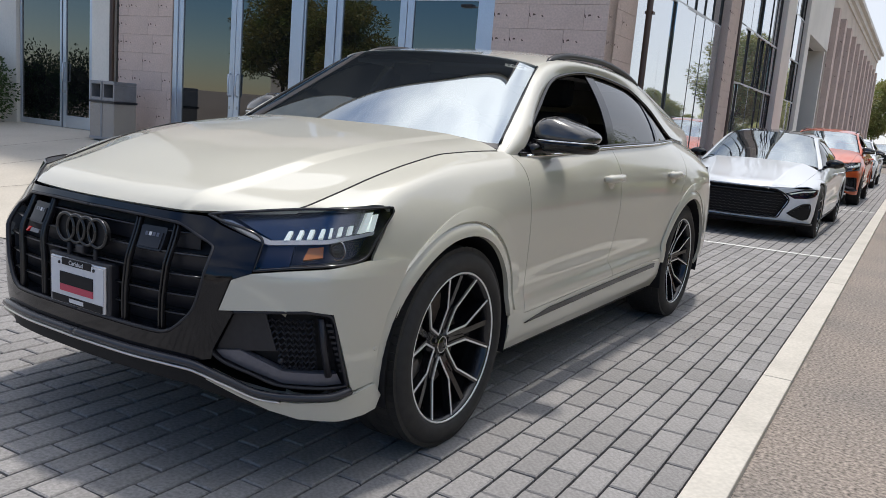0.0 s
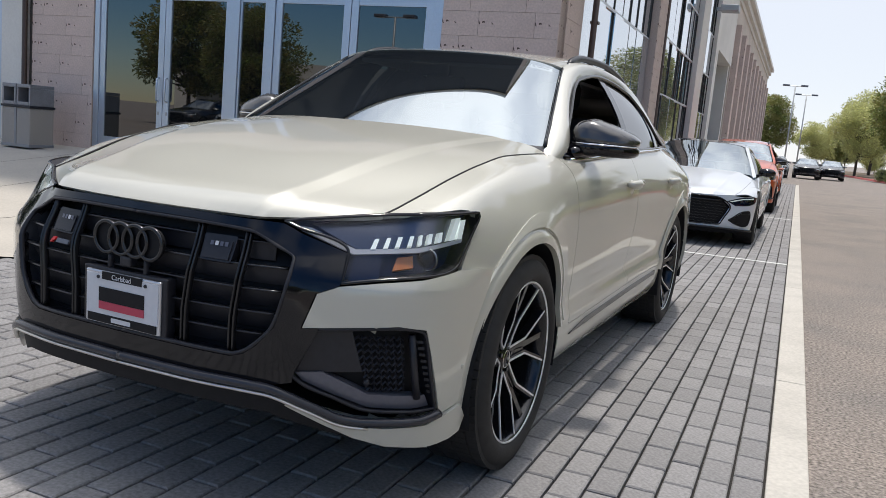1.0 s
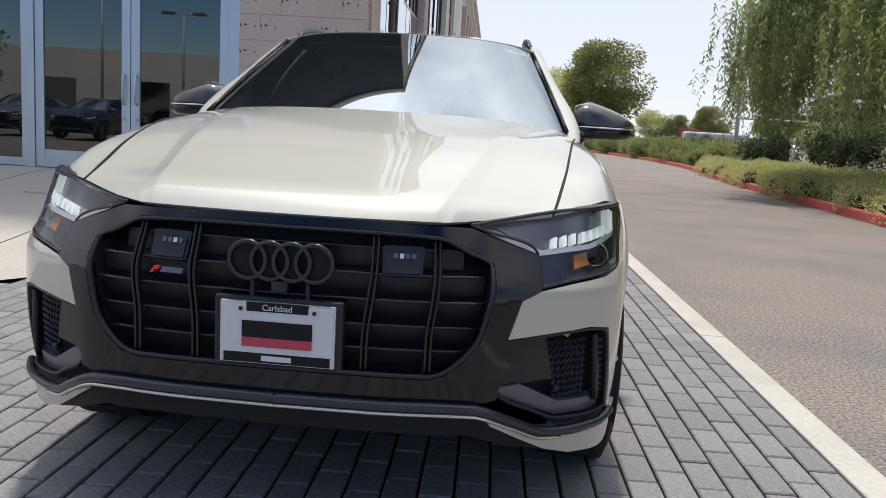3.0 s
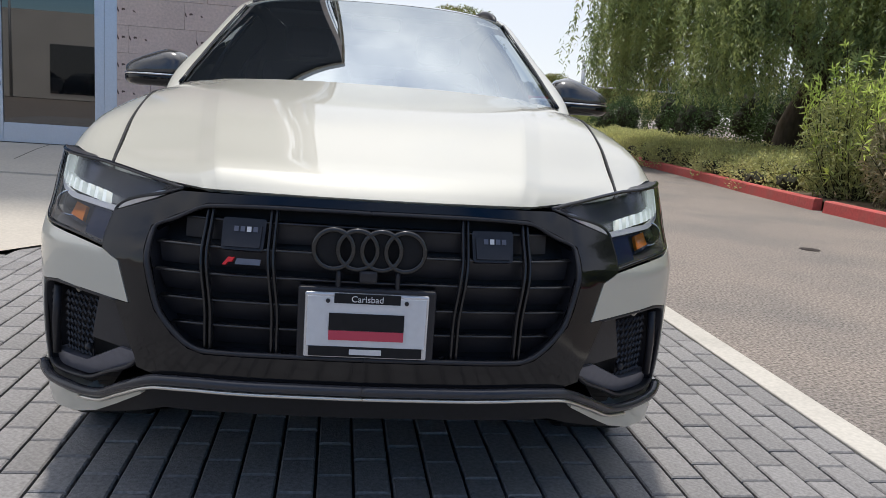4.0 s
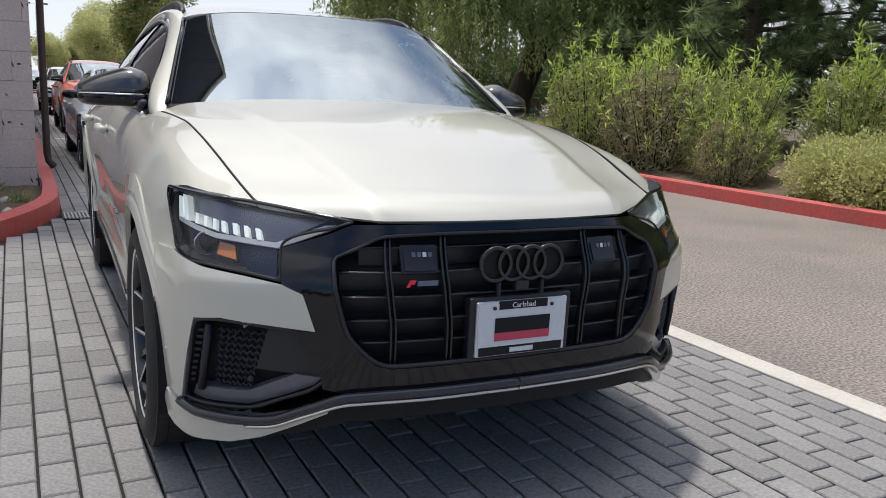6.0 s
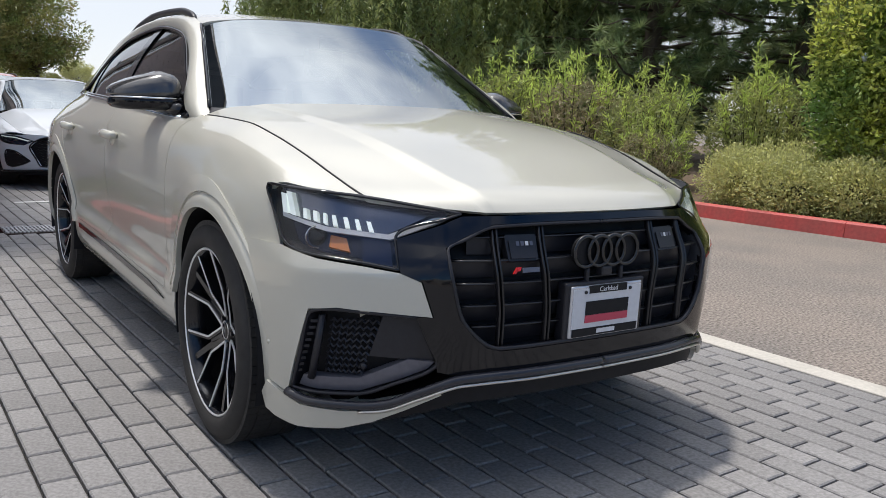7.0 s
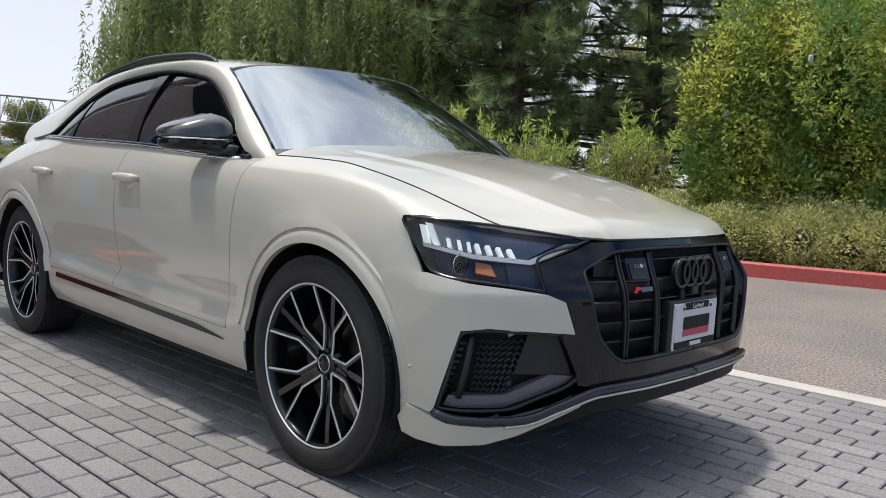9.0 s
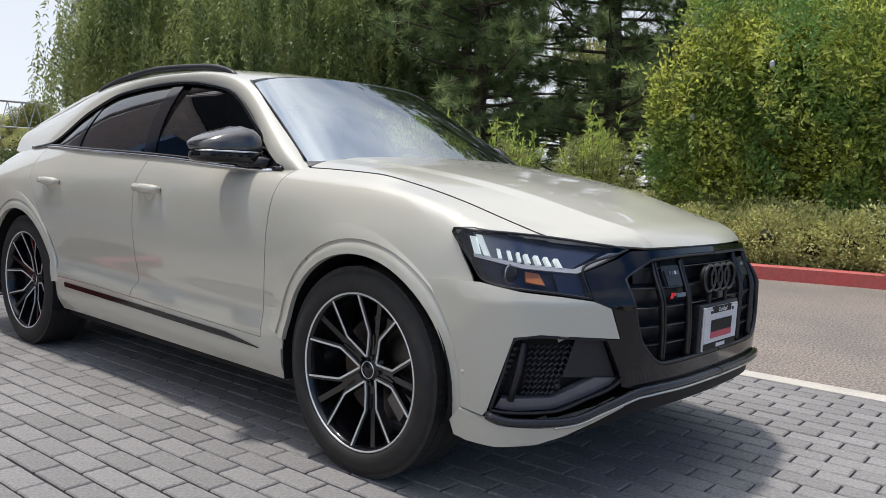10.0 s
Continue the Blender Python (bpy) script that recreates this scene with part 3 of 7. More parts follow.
def blade(points, x0, x1, bm=None):
    """A flat plate in the wheel's plane: outline (y, z), from depth x0 to x1."""
    b = bmesh.new()
    lo = [b.verts.new((x0, y, z)) for y, z in points]
    hi = [b.verts.new((x1, y, z)) for y, z in points]
    n = len(points)
    b.faces.new(lo)
    b.faces.new(hi[::-1])
    for i in range(n):
        b.faces.new((lo[i], hi[i], hi[(i + 1) % n], lo[(i + 1) % n]))
    bmesh.ops.recalc_face_normals(b, faces=b.faces)
    return b if bm is None else merge(bm, b)


def polar(r, a):
    return (r * math.cos(a), r * math.sin(a))


def wheel(car, x, y, turn=0.0):
    """A wheel whose outer face looks along +x of its own; mirrored by a half turn on the car's right."""
    side = 1 if x > 0 else -1
    hub = new("wheel")
    hub.parent = car["root"]
    hub.matrix_basis = pose(x, y, HUB_Z, 0, 0, 0 if side > 0 else 180) @ pose(0, 0, 0, turn, 0, 0)
    R, w = TYRE_R, 0.14
    prof = [(-w - 0.12, 0.288), (-w - 0.13, 0.33), (-w - 0.11, R - 0.02), (-w - 0.08, R - 0.004), (-0.16, R), (-0.05, R - 0.002), (-0.012, R - 0.012), (0.006, R - 0.028), (0.015, R - 0.05), (0.017, 0.318), (0.006, 0.301), (-0.006, 0.296)]
    part("tyre", lathe(prof, 64), TYRE, hub, smooth=True)
    bm = bmesh.new()
    for k in range(80):
        a = 2 * math.pi * k / 80
        for x0, x1, sk in ((-0.225, -0.170, 0.05), (-0.164, -0.110, 0), (-0.104, -0.050, 0), (-0.044, -0.008, 0.03)):
            b = box(x0, x1, -0.0145, 0.0145, R - 0.018, R + 0.0008)
            merge(bm, b, Matrix.Rotation(a + sk, 4, "X"))
    part("tread", bm, TYRE, hub)
    part("rim", lathe([(-0.006, 0.2965), (0.001, 0.294), (-0.001, 0.288), (-0.014, 0.280), (-0.06, 0.274), (-0.20, 0.270)], 64), RIM_BLACK, hub, smooth=True)
    part("rim_flange", lathe([(0.000, 0.2975), (0.004, 0.2955), (0.0038, 0.2915), (0.000, 0.2895)], 64), RIM_CUT, hub, "machined bright rim edge", smooth=True)
    def dish(r):
        """Depth of the wheel's face, which sinks from the rim to the hub."""
        return float(np.interp(r, [0.03, 0.07, 0.15, 0.29], [-0.062, -0.056, -0.036, -0.003]))

    def strip(path, half, top, deep):
        """A bar along points (r, angle) that follows the dish: half its width, its face below the dish by top, its back by deep."""
        q = [np.array(polar(r, t)) for r, t in path]
        b, rows = bmesh.new(), []
        for i, p in enumerate(q):
            t = q[min(i + 1, len(q) - 1)] - q[max(i - 1, 0)]
            n = np.array((-t[1], t[0])) / np.linalg.norm(t)
            x = dish(path[i][0])
            rows.append([b.verts.new((x - k, *(p + n * h))) for k, h in ((deep, -half * 1.25), (top, -half), (top, half), (deep, half * 1.25))])
        for u, v in zip(rows, rows[1:]):
            for j in range(4):
                b.faces.new((u[j], u[(j + 1) % 4], v[(j + 1) % 4], v[j]))
        b.faces.new(rows[0])
        b.faces.new(rows[-1][::-1])
        bmesh.ops.recalc_face_normals(b, faces=b.faces)
        return b

    for k in range(5):
        a = 2 * math.pi * k / 5
        fork = new("forked_spoke")
        fork.parent = hub
        fork["label"] = "black forked spoke with bright machined edges"
        for sgn in (-1, 1):
            path = [(0.050, a + sgn * 0.04), (0.094, a + sgn * 0.315), (0.145, a + sgn * 0.415), (0.153, a + sgn * 0.412), (0.22, a + sgn * 0.308), (0.291, a + sgn * 0.252)]
            part("arm", strip([(r, t + sgn * 0.004 / r) for r, t in path], 0.0085, 0.003, 0.034), RIM_BLACK, fork)
            part("machined_edge", strip(path, 0.0034, 0.0, 0.006), RIM_CUT, fork)
        b2 = a + math.pi / 5
        part("narrow_spoke", strip([(0.05, b2), (0.10, b2), (0.20, b2), (0.284, b2)], 0.0115, 0.012, 0.045), RIM_BLACK, hub)
        for sgn in (-1, 1):
            part("spoke_web", strip([(0.045, b2 - sgn * 0.3), (0.09, b2 - sgn * 0.16), (0.145, b2 - sgn * 0.15)], 0.014, 0.008, 0.035), RIM_BLACK, hub)
    part("hub_cap", lathe([(-0.10, 0.075), (-0.066, 0.066), (-0.060, 0.036), (-0.056, 0.034), (-0.055, 0.0001)], 24), GLOSS_BLACK, hub, smooth=True)
    part("cap_ring", lathe([(-0.0555, 0.034), (-0.0535, 0.032), (-0.0555, 0.030)], 24), CHROME, hub, smooth=True)
    for k in range(5):
        a = 2 * math.pi * k / 5 + math.pi / 5
        b = bmesh.new()
        bmesh.ops.create_cone(b, cap_ends=True, segments=8, radius1=0.009, radius2=0.008, depth=0.02)
        part("wheel_bolt", b, RIM_BLACK, hub, at=pose(-0.066, 0.053 * math.cos(a), 0.053 * math.sin(a), 0, 90, 0))
    part("brake_disc", lathe([(-0.125, 0.195), (-0.12, 0.195), (-0.12, 0.09), (-0.125, 0.0001)], 40), STEEL, hub, "dark steel brake disc")
    at = 3.75 if side > 0 else -0.61
    pts = [polar(0.13, at - 0.30), polar(0.225, at - 0.26), polar(0.225, at + 0.26), polar(0.13, at + 0.30)]
    part("brake_caliper", blade(pts, -0.15, -0.085), CALIPER, hub, at=pose(0, 0, 0, -turn, 0, 0))
    return hub


def mirrored(pts):
    return [(-u, v) for u, v in reversed(pts)]


def build_car(name, at, paint, label, group="", detail=True, roof_mat=None, plate=True, grille_mat=None, window_open=False):
    root = empty(name, at, label, "car", group)
    car = {"root": root, "paint": paint}

    # ---- bonnet ----
    keys = [
        [(0, -0.909, 0.906), (0, -0.896, 0.921), (0, -0.74, 0.988), (0, -0.45, 1.064), (0, -0.05, 1.142), (0, 0.345, 1.203)],
        [(0.20, -0.899, 0.906), (0.20, -0.886, 0.921), (0.22, -0.73, 0.988), (0.24, -0.45, 1.064), (0.28, -0.05, 1.142), (0.32, 0.365, 1.200)],
        [(0.375, -0.868, 0.905), (0.38, -0.856, 0.920), (0.415, -0.70, 0.986), (0.46, -0.42, 1.062), (0.52, -0.02, 1.138), (0.585, 0.42, 1.187)],
        [(0.412, -0.856, 0.905), (0.420, -0.842, 0.917), (0.462, -0.68, 0.974), (0.512, -0.40, 1.050), (0.575, 0.0, 1.131), (0.642, 0.44, 1.177)],
        [(0.555, -0.750, 0.914), (0.564, -0.732, 0.924), (0.605, -0.58, 0.968), (0.648, -0.33, 1.044), (0.69, 0.05, 1.126), (0.725, 0.455, 1.166)],
        [(0.685, -0.650, 0.931), (0.690, -0.62, 0.940), (0.706, -0.50, 0.974), (0.733, -0.3, 1.036), (0.771, 0.1, 1.118), (0.800, 0.47, 1.138)],
    ]
    skin("bonnet", *loft(keys, 56, 60, (2, 3), True), paint, root, thick=0.015, towards=(0, 0, 1), both=True)
    # black tube along the shut line, drawing the shade of the gap
    for sd in (1, -1):
        seam = [(sd * (SIDE[0](y, 1) - 0.003), y, SIDE[0](y, 2) - 0.0005) for y in np.linspace(-0.640, 0.46, 40)]
        part("bonnet_seal", tube(seam, 0.0042, 6), MATTE_BLACK, root, "dark line standing for the shade in the gap beside the bonnet", smooth=True)
    # dark shell under the shut lines
    bm = bmesh.new()
    box(-0.66, 0.66, -0.62, 0.40, 0.45, 0.90, bm=bm)
    box(-0.84, 0.84, 0.5, 3.9, 0.22, 1.02, bm=bm)
    box(-0.52, 0.52, -0.66, 3.9, 0.26, 0.60, bm=bm)
    part("underbody", bm, MATTE_BLACK, root)

    # ---- sides ----
    flat = lambda y: (lambda s: y)
    lamp_edge = lambda s: float(smooth_at([0, 0.5, 1, 1.6, 2, 2.6, 3, 3.4, 9], [-0.648, -0.60, -0.50, -0.415, -0.405, -0.44, -0.475, -0.50, -0.50], [s])[0])
    fd = lambda s: float(np.interp(s, [0, 2, 5, 7], [0.525, 0.555, 0.597, 0.597]))
    side_panel("front_fender", lamp_edge, fd, 0.0, 3.36, car)
    side_panel("front_fender_lower", flat(0.30), fd, 3.34, 6.45, car)
    fd = lambda s: float(np.interp(s, [0, 2, 5, 7], [0.525, 0.555, 0.597, 0.597]))
    rd = lambda s: float(np.interp(s, [0, 2, 4, 5, 6.2, 7], [1.60, 1.655, 1.655, 1.64, 1.70, 1.70]))
    rq = lambda s: float(np.interp(s, [0, 1, 2, 3, 4, 5, 6.2], [2.98, 2.93, 2.85, 2.72, 2.60, 2.55, 2.52]))
    side_panel("front_door", lambda s: fd(s) + 0.004, rd, 0.0, 6.2, car)
    side_panel("rear_door", lambda s: rd(s) + 0.005, rq, 0.0, 6.2, car)
    side_panel("quarter_panel", lambda s: rq(s) + 0.005, flat(4.0), 0.0, 7.9, car)
    side_panel("sill", flat(0.40), flat(2.60), 6.22, 8.0, car)
    for sd in (1, -1):
        for cy in (0.0, WHEELBASE):
            a0, a1 = ((-0.24, 3.02) if cy == 0 else (0.10, 3.3))
            skin("arch_trim", *ring_band(cy, 0.440, 0.492, a0, a1, 0.013, 0.010), paint, root, sd, 0.02, (1, 0, 0))
            b0, b1 = (0.62, 3.0) if cy == 0 else (0.25, 2.9)
            wide = lambda a: float(smooth_at([0.2, 0.62, 0.9, 1.2, 1.5, 1.83, 2.13, 2.41, 2.7, 3.1], [0.4975, 0.4975, 0.503, 0.512, 0.535, 0.560, 0.578, 0.580, 0.565, 0.54], [a])[0])
            v, f = grid_mesh(lambda a, t: (lambda r: (lambda y, z: (flank_at(y, max(z, 0.26))[0] + 0.009 * (1 - t) + 0.004 * t, y, z))(cy - r * math.cos(a), HUB_Z + r * math.sin(a)))(0.4955 + (wide(a) - 0.4955) * t), np.linspace(b0, b1, 40), np.linspace(0, 1, 5))
            skin("arch_flare", v, f, paint, root, sd, 0.010, (1, 0, 0))
            v, f = grid_mesh(lambda a, t: (flank_at(cy, HUB_Z + 0.45)[0] - 0.02 - 0.30 * t, cy - 0.447 * math.cos(a), HUB_Z + 0.447 * math.sin(a)), np.linspace(-0.3, 3.4, 28), np.linspace(0, 1, 3))
            skin("wheel_arch_liner", v, f, MATTE_BLACK, root, sd, 0, (0, 0, -1))
        # dark trim strip on the doors
        v, f = grid_mesh(lambda y, t: flank_at(y, 0.376 + 0.042 * (y - 0.607) / 1.8 + 0.026 * t * min(1, (y - 0.60) / 0.25), 0.006), np.linspace(0.61, 2.42, 30), np.linspace(0, 1, 3))
        skin("sill_trim", v, f, GLOSS_BLACK, root, sd, 0.006, (1, 0, 0), "gloss black strip along the sill")
    # ---- roof and pillars ----
    rk = [
        [(0, 1.035, 1.588), (0, 1.5, 1.645), (0, 2.1, 1.668), (0, 2.7, 1.632), (0, 3.3, 1.535), (0, 3.80, 1.42)],
        [(0.33, 1.06, 1.582), (0.33, 1.5, 1.637), (0.33, 2.1, 1.660), (0.33, 2.7, 1.625), (0.33, 3.3, 1.528), (0.33, 3.80, 1.41)],
        [(0.55, 1.12, 1.560), (0.54, 1.5, 1.612), (0.53, 2.1, 1.635), (0.52, 2.7, 1.600), (0.51, 3.3, 1.50), (0.51, 3.79, 1.38)],
        [(0.615, 1.16, 1.540), (0.605, 1.5, 1.592), (0.592, 2.1, 1.606), (0.577, 2.7, 1.566), (0.563, 3.3, 1.452), (0.58, 3.75, 1.34)],
    ]
    skin("roof", *loft(rk, 36, 26, (), True), roof_mat or paint, root, thick=0.01, towards=(0, 0, 1), both=True)
    for sd in (1, -1):
        mid = [tuple((np.array(a) + np.array(b)) / 2 + np.array((0.022, -0.006, 0.016))) for a, b in zip(ROOF_EDGE, GLASS_TOP)]
        skin("pillar", *loft([ROOF_EDGE, mid, GLASS_TOP], 60, 9), paint, root, sd, 0.012, (1, -0.2, 0.3))
    # ---- glass ----
    ws = [
        [(0, 0.335, 1.196), (0, 0.68, 1.405), (0, 1.03, 1.585)],
        [(0.40, 0.385, 1.187), (0.37, 0.72, 1.393), (0.34, 1.058, 1.578)],
        [(0.68, 0.475, 1.168), (0.61, 0.79, 1.365), (0.54, 1.115, 1.556)],
        [(0.772, 0.54, 1.158), (0.692, 0.85, 1.352), (0.610, 1.160, 1.534)],
    ]
    pane = skin("windscreen", *loft(ws, 30, 36, (), True), WINDSCREEN, root, towards=(0, -1, 0.5), both=True, label="clear windscreen reflecting the sky")
    pane.visible_shadow = False
    v, f = loft([[(0, 0.31, 1.185), (0, 0.345, 1.202)], [(0.40, 0.36, 1.176), (0.40, 0.395, 1.193)], [(0.68, 0.45, 1.157), (0.68, 0.487, 1.174)], [(0.79, 0.51, 1.14), (0.772, 0.548, 1.162)]], 3, 16)
    skin("cowl", v, f, SATIN_BLACK, root, towards=(0, -1, 0.5), both=True)
    for sd in (1, -1):
        edge = [(sd * (x - 0.001), y - 0.002, z + 0.001) for x, y, z in spline(ROOF_EDGE[1:4], 14)]
        part("windscreen_seal", tube(edge, 0.007, 6), GLOSS_BLACK, root, smooth=True)
        top = [(sd * (x + 0.002), y, z) for x, y, z in spline(GLASS_TOP[1:], 90)[:78]]
        belt = [(sd * (SIDE[0](y, 1) + 0.002), y, SIDE[0](y, 2) + 0.004) for y in np.linspace(2.93, 0.61, 40)]
        part("window_trim", tube(top + belt, 0.011, 6, closed=True), GLOSS_BLACK, root, smooth=True)
        strip = [(sd * (SIDE[0](y, 1) + 0.010), y, SIDE[0](y, 2) - 0.004) for y in np.linspace(0.66, 2.95, 30)]
        part("belt_strip", tube(strip, 0.0085, 6), CHROME, root, smooth=True, label="thin bright strip under the side windows")
        panes = [("front_window", 0.66, 1.60, 1.0), ("rear_window", 1.69, 2.46, 1.0), ("quarter_window", 2.50, 2.90, 1.0)]
        for nm, y0, y1, up in panes:
            if nm == "front_window" and window_open and sd > 0:
                continue
            v, f = grid_mesh(lambda y, t: upright_glass(y, t), np.linspace(y0, y1, 16), np.linspace(0.0, 1, 9))
            p = skin(nm, v, f, TINTED, root, sd, 0, (1, 0, 0))
            p.visible_shadow = False
        for y0, y1, lean in ((1.59, 1.70, 0.10), (2.455, 2.505, 0.0)):
            v, f = grid_mesh(lambda q, t: upright_glass(q + lean * t, t, 0.006), np.linspace(y0, y1, 3), np.linspace(0, 1, 7))
            skin("window_pillar", v, f, GLOSS_BLACK, root, sd, 0.01, (1, 0, 0))
        # roof rail
        path = spline([(0.598, 1.30, 1.568), (0.588, 1.40, 1.604), (0.578, 1.62, 1.636), (0.568, 2.1, 1.650), (0.558, 2.5, 1.622), (0.554, 2.75, 1.578), (0.555, 2.86, 1.542)], 30)
        part("roof_rail", tube([(sd * x, y, z) for x, y, z in path], [0.010] + [0.018] * 28 + [0.010], 8), SATIN_BLACK, root, "black roof rail", smooth=True)
        # door handles
        for y in (1.505, 2.575):
            x = flank_at(y, 1.0)[0]
            h = tube([(sd * (x + 0.004), y - 0.105, 1.004), (sd * (x + 0.030), y - 0.085, 1.006), (sd * (x + 0.036), y, 1.008), (sd * (x + 0.030), y + 0.085, 1.010), (sd * (x + 0.004), y + 0.105, 1.008)], [0.014, 0.021, 0.023, 0.021, 0.014], 8)
            hd = part("door_handle", h, paint, root, smooth=True)
            cup = bmesh.new()
            bmesh.ops.create_uvsphere(cup, u_segments=14, v_segments=8, radius=1)
            bmesh.ops.transform(cup, matrix=Matrix.Translation((sd * (x - 0.004), y + 0.005, 0.985)) @ Matrix.Diagonal((0.016, 0.062, 0.042, 1)), verts=cup.verts)
            part("handle_cup", cup, paint, hd, smooth=True)
        # mirror
        mir = new("wing_mirror")
        mir.parent = root
        mir.matrix_basis = pose(sd * 0.945, 0.86, 1.203)
        for nm, mt, z0, z1 in (("mirror_cap", CARBON, -0.012, 0.100), ("mirror_base", GLOSS_BLACK, -0.062, -0.014)):
            def shell(a, t):
                prof = float(smooth_at([0, 0.12, 0.5, 0.85, 1], [0.82, 0.97, 1.0, 0.85, 0.50] if nm == "mirror_cap" else [0.95, 1.0, 1.0, 0.9, 0.75], [t if nm == "mirror_cap" else 1 - t])[0])
                cx = math.copysign(abs(math.cos(a)) ** 0.65, math.cos(a)) * 0.142 * prof
                cy = math.copysign(abs(math.sin(a)) ** 0.8, math.sin(a)) * 0.098 * prof
                return (sd * cx, cy + 0.03 * t * (nm == "mirror_cap") + 0.03 * cx / 0.122, z0 + (z1 - z0) * t - 0.060 * max(0, (cx + 0.05) / 0.19) * t * (nm == "mirror_cap"))
            v, f = grid_mesh(shell, np.linspace(0, 2 * math.pi, 29), np.linspace(0, 1, 9))
            n0 = len(v)
            v = v + [tuple(np.mean(v[0::9], axis=0)), tuple(np.mean(v[8::9], axis=0))]
            f = f + [(i * 9, n0, (i + 1) * 9) for i in range(28)] + [((i + 1) * 9 + 8, n0 + 1, i * 9 + 8) for i in range(28)]
            bm = bmesh.new()
            w = [bm.verts.new(p) for p in v]
            for q in f:
                try:
                    bm.faces.new([w[i] for i in q])
                except ValueError:
                    pass
            bmesh.ops.remove_doubles(bm, verts=bm.verts, dist=1e-4)
            bmesh.ops.recalc_face_normals(bm, faces=bm.faces)
            part(nm, bm, mt, mir, smooth=True)
        part("mirror_line", tube([(sd * 0.14 * math.cos(a), -0.10 * abs(math.sin(a)) ** 0.8 + 0.03 * math.cos(a), -0.012) for a in np.linspace(0.1, math.pi - 0.1, 14)], 0.004, 6), CHROME, mir, smooth=True)
        part("mirror_arm", tube([(sd * -0.05, -0.02, -0.042), (sd * -0.10, -0.09, -0.052), (sd * -0.105, -0.16, -0.060)], [0.030, 0.030, 0.024], 8), GLOSS_BLACK, mir, smooth=True)
        v, f = grid_mesh(lambda y, t: upright_glass(y, t * min(1, 0.62 + 0 * y), 0.007), np.linspace(0.63, 0.80, 4), np.linspace(0, 1, 6))
        skin("mirror_triangle", v, f, GLOSS_BLACK, root, sd, 0.01, (1, 0, 0))

    # ---- front: painted bumper ----
    arch = [(1.30, 0.772), (1.225, 0.70), (1.165, 0.60), (1.135, 0.50), (1.125, 0.40)]
    lamp_low = [(0.690, 0.736), (0.80, 0.750), (0.93, 0.762), (1.02, 0.776)]
    corner = [(0.630, 0.713)] + lamp_low + [(1.075, 0.785), (1.20, 0.782)] + arch + [(1.128, 0.362), (1.045, 0.345), (1.030, 0.364), (0.992, 0.48), (0.950, 0.616), (0.866, 0.628), (0.80, 0.624), (0.70, 0.619), (0.594, 0.613)]
    panel("bumper_corner", corner, nose, 0.012, paint, root, thick=0.03)
    chin = [(1.128, 0.358), (1.045, 0.338), (0.985, 0.318), (0.85, 0.312), (0.765, 0.318), (0.66, 0.348), (0.56, 0.388), (0.56, 0.380), (0.66, 0.328), (0.76, 0.280), (0.86, 0.252), (1.0, 0.242), (1.10, 0.250), (1.150, 0.262), (1.165, 0.31)]
    panel("bumper_chin", chin, nose, 0.022, paint, root, thick=0.06)
    # fog intake
    intake = [(0.635, 0.610), (0.70, 0.613), (0.866, 0.621), (0.942, 0.610), (0.984, 0.48), (1.020, 0.364), (0.95, 0.360), (0.800, 0.366), (0.69, 0.408), (0.60, 0.448), (0.572, 0.478)]
    panel("intake_frame", intake, lambda u, z, d: nose(u, z, d), -0.055, MATTE_BLACK, root, thick=0)
    wall_ring("intake_wall", intake, nose, -0.055, 0.006, SATIN_BLACK, root)
    bar_on("intake_rim", intake + intake[:1], nose, 0.004, 0.006, 0.006, SATIN_BLACK, root, n=60)
    panel("intake_shelf", [(0.582, 0.474), (0.66, 0.478), (0.80, 0.412), (0.990, 0.404), (1.012, 0.368), (0.95, 0.364), (0.800, 0.370), (0.69, 0.412), (0.605, 0.450)], nose, -0.014, SATIN_GREY, root, thick=0.03)
    panel("intake_flank", [(0.640, 0.606), (0.735, 0.611), (0.775, 0.480), (0.66, 0.476), (0.582, 0.472)], nose, -0.022, SATIN_BLACK, root, thick=0.03)
    for sd in (1, -1):
        comb = new("honeycomb")
        comb.parent = root
        comb["label"] = "black honeycomb mesh in the intake"
        for k in range(9):
            z = 0.582 - 0.0195 * k
            u0 = 0.745 + 0.055 * k / 9
            n = 14
            zig = [(u0 + (0.895 + 0.02 * k / 9 - u0) * j / n, z + (0.0045 if j % 2 else -0.0045)) for j in range(n + 1)]
            part("mesh_bar", tube([nose(sd * u, q, -0.026) for u, q in zig], 0.0042, 4), SATIN_BLACK, comb)
        for j in range(6):
            u = 0.765 + 0.024 * j
            part("mesh_bar", tube([nose(sd * (u + 0.03 * t), 0.588 - 0.17 * t, -0.031) for t in (0, 0.5, 1)], 0.003, 4), SATIN_BLACK, comb)
        for k in range(9):
            t = k / 9
            part("intake_slat", tube([nose(sd * (0.935 + 0.075 * t), 0.575 - 0.02 * k, -0.02), nose(sd * (0.955 + 0.06 * t), 0.575 - 0.02 * k, -0.01)], 0.006, 4), SATIN_BLACK, root)
        fin = [nose(sd * u, z, d) for u, z, d in ((0.915, 0.598, -0.012), (0.93, 0.50, -0.008), (0.955, 0.40, -0.006))]
        part("intake_fin", tube(fin, 0.012, 6), SATIN_BLACK, root, smooth=True)
        bm = bmesh.new()
        bmesh.ops.create_uvsphere(bm, u_segments=12, v_segments=6, radius=0.010)
        bmesh.ops.translate(bm, vec=nose(sd * 1.118, 0.483, 0.006), verts=bm.verts)
        part("parking_sensor", bm, paint, root, smooth=True)
        bm = bmesh.new()
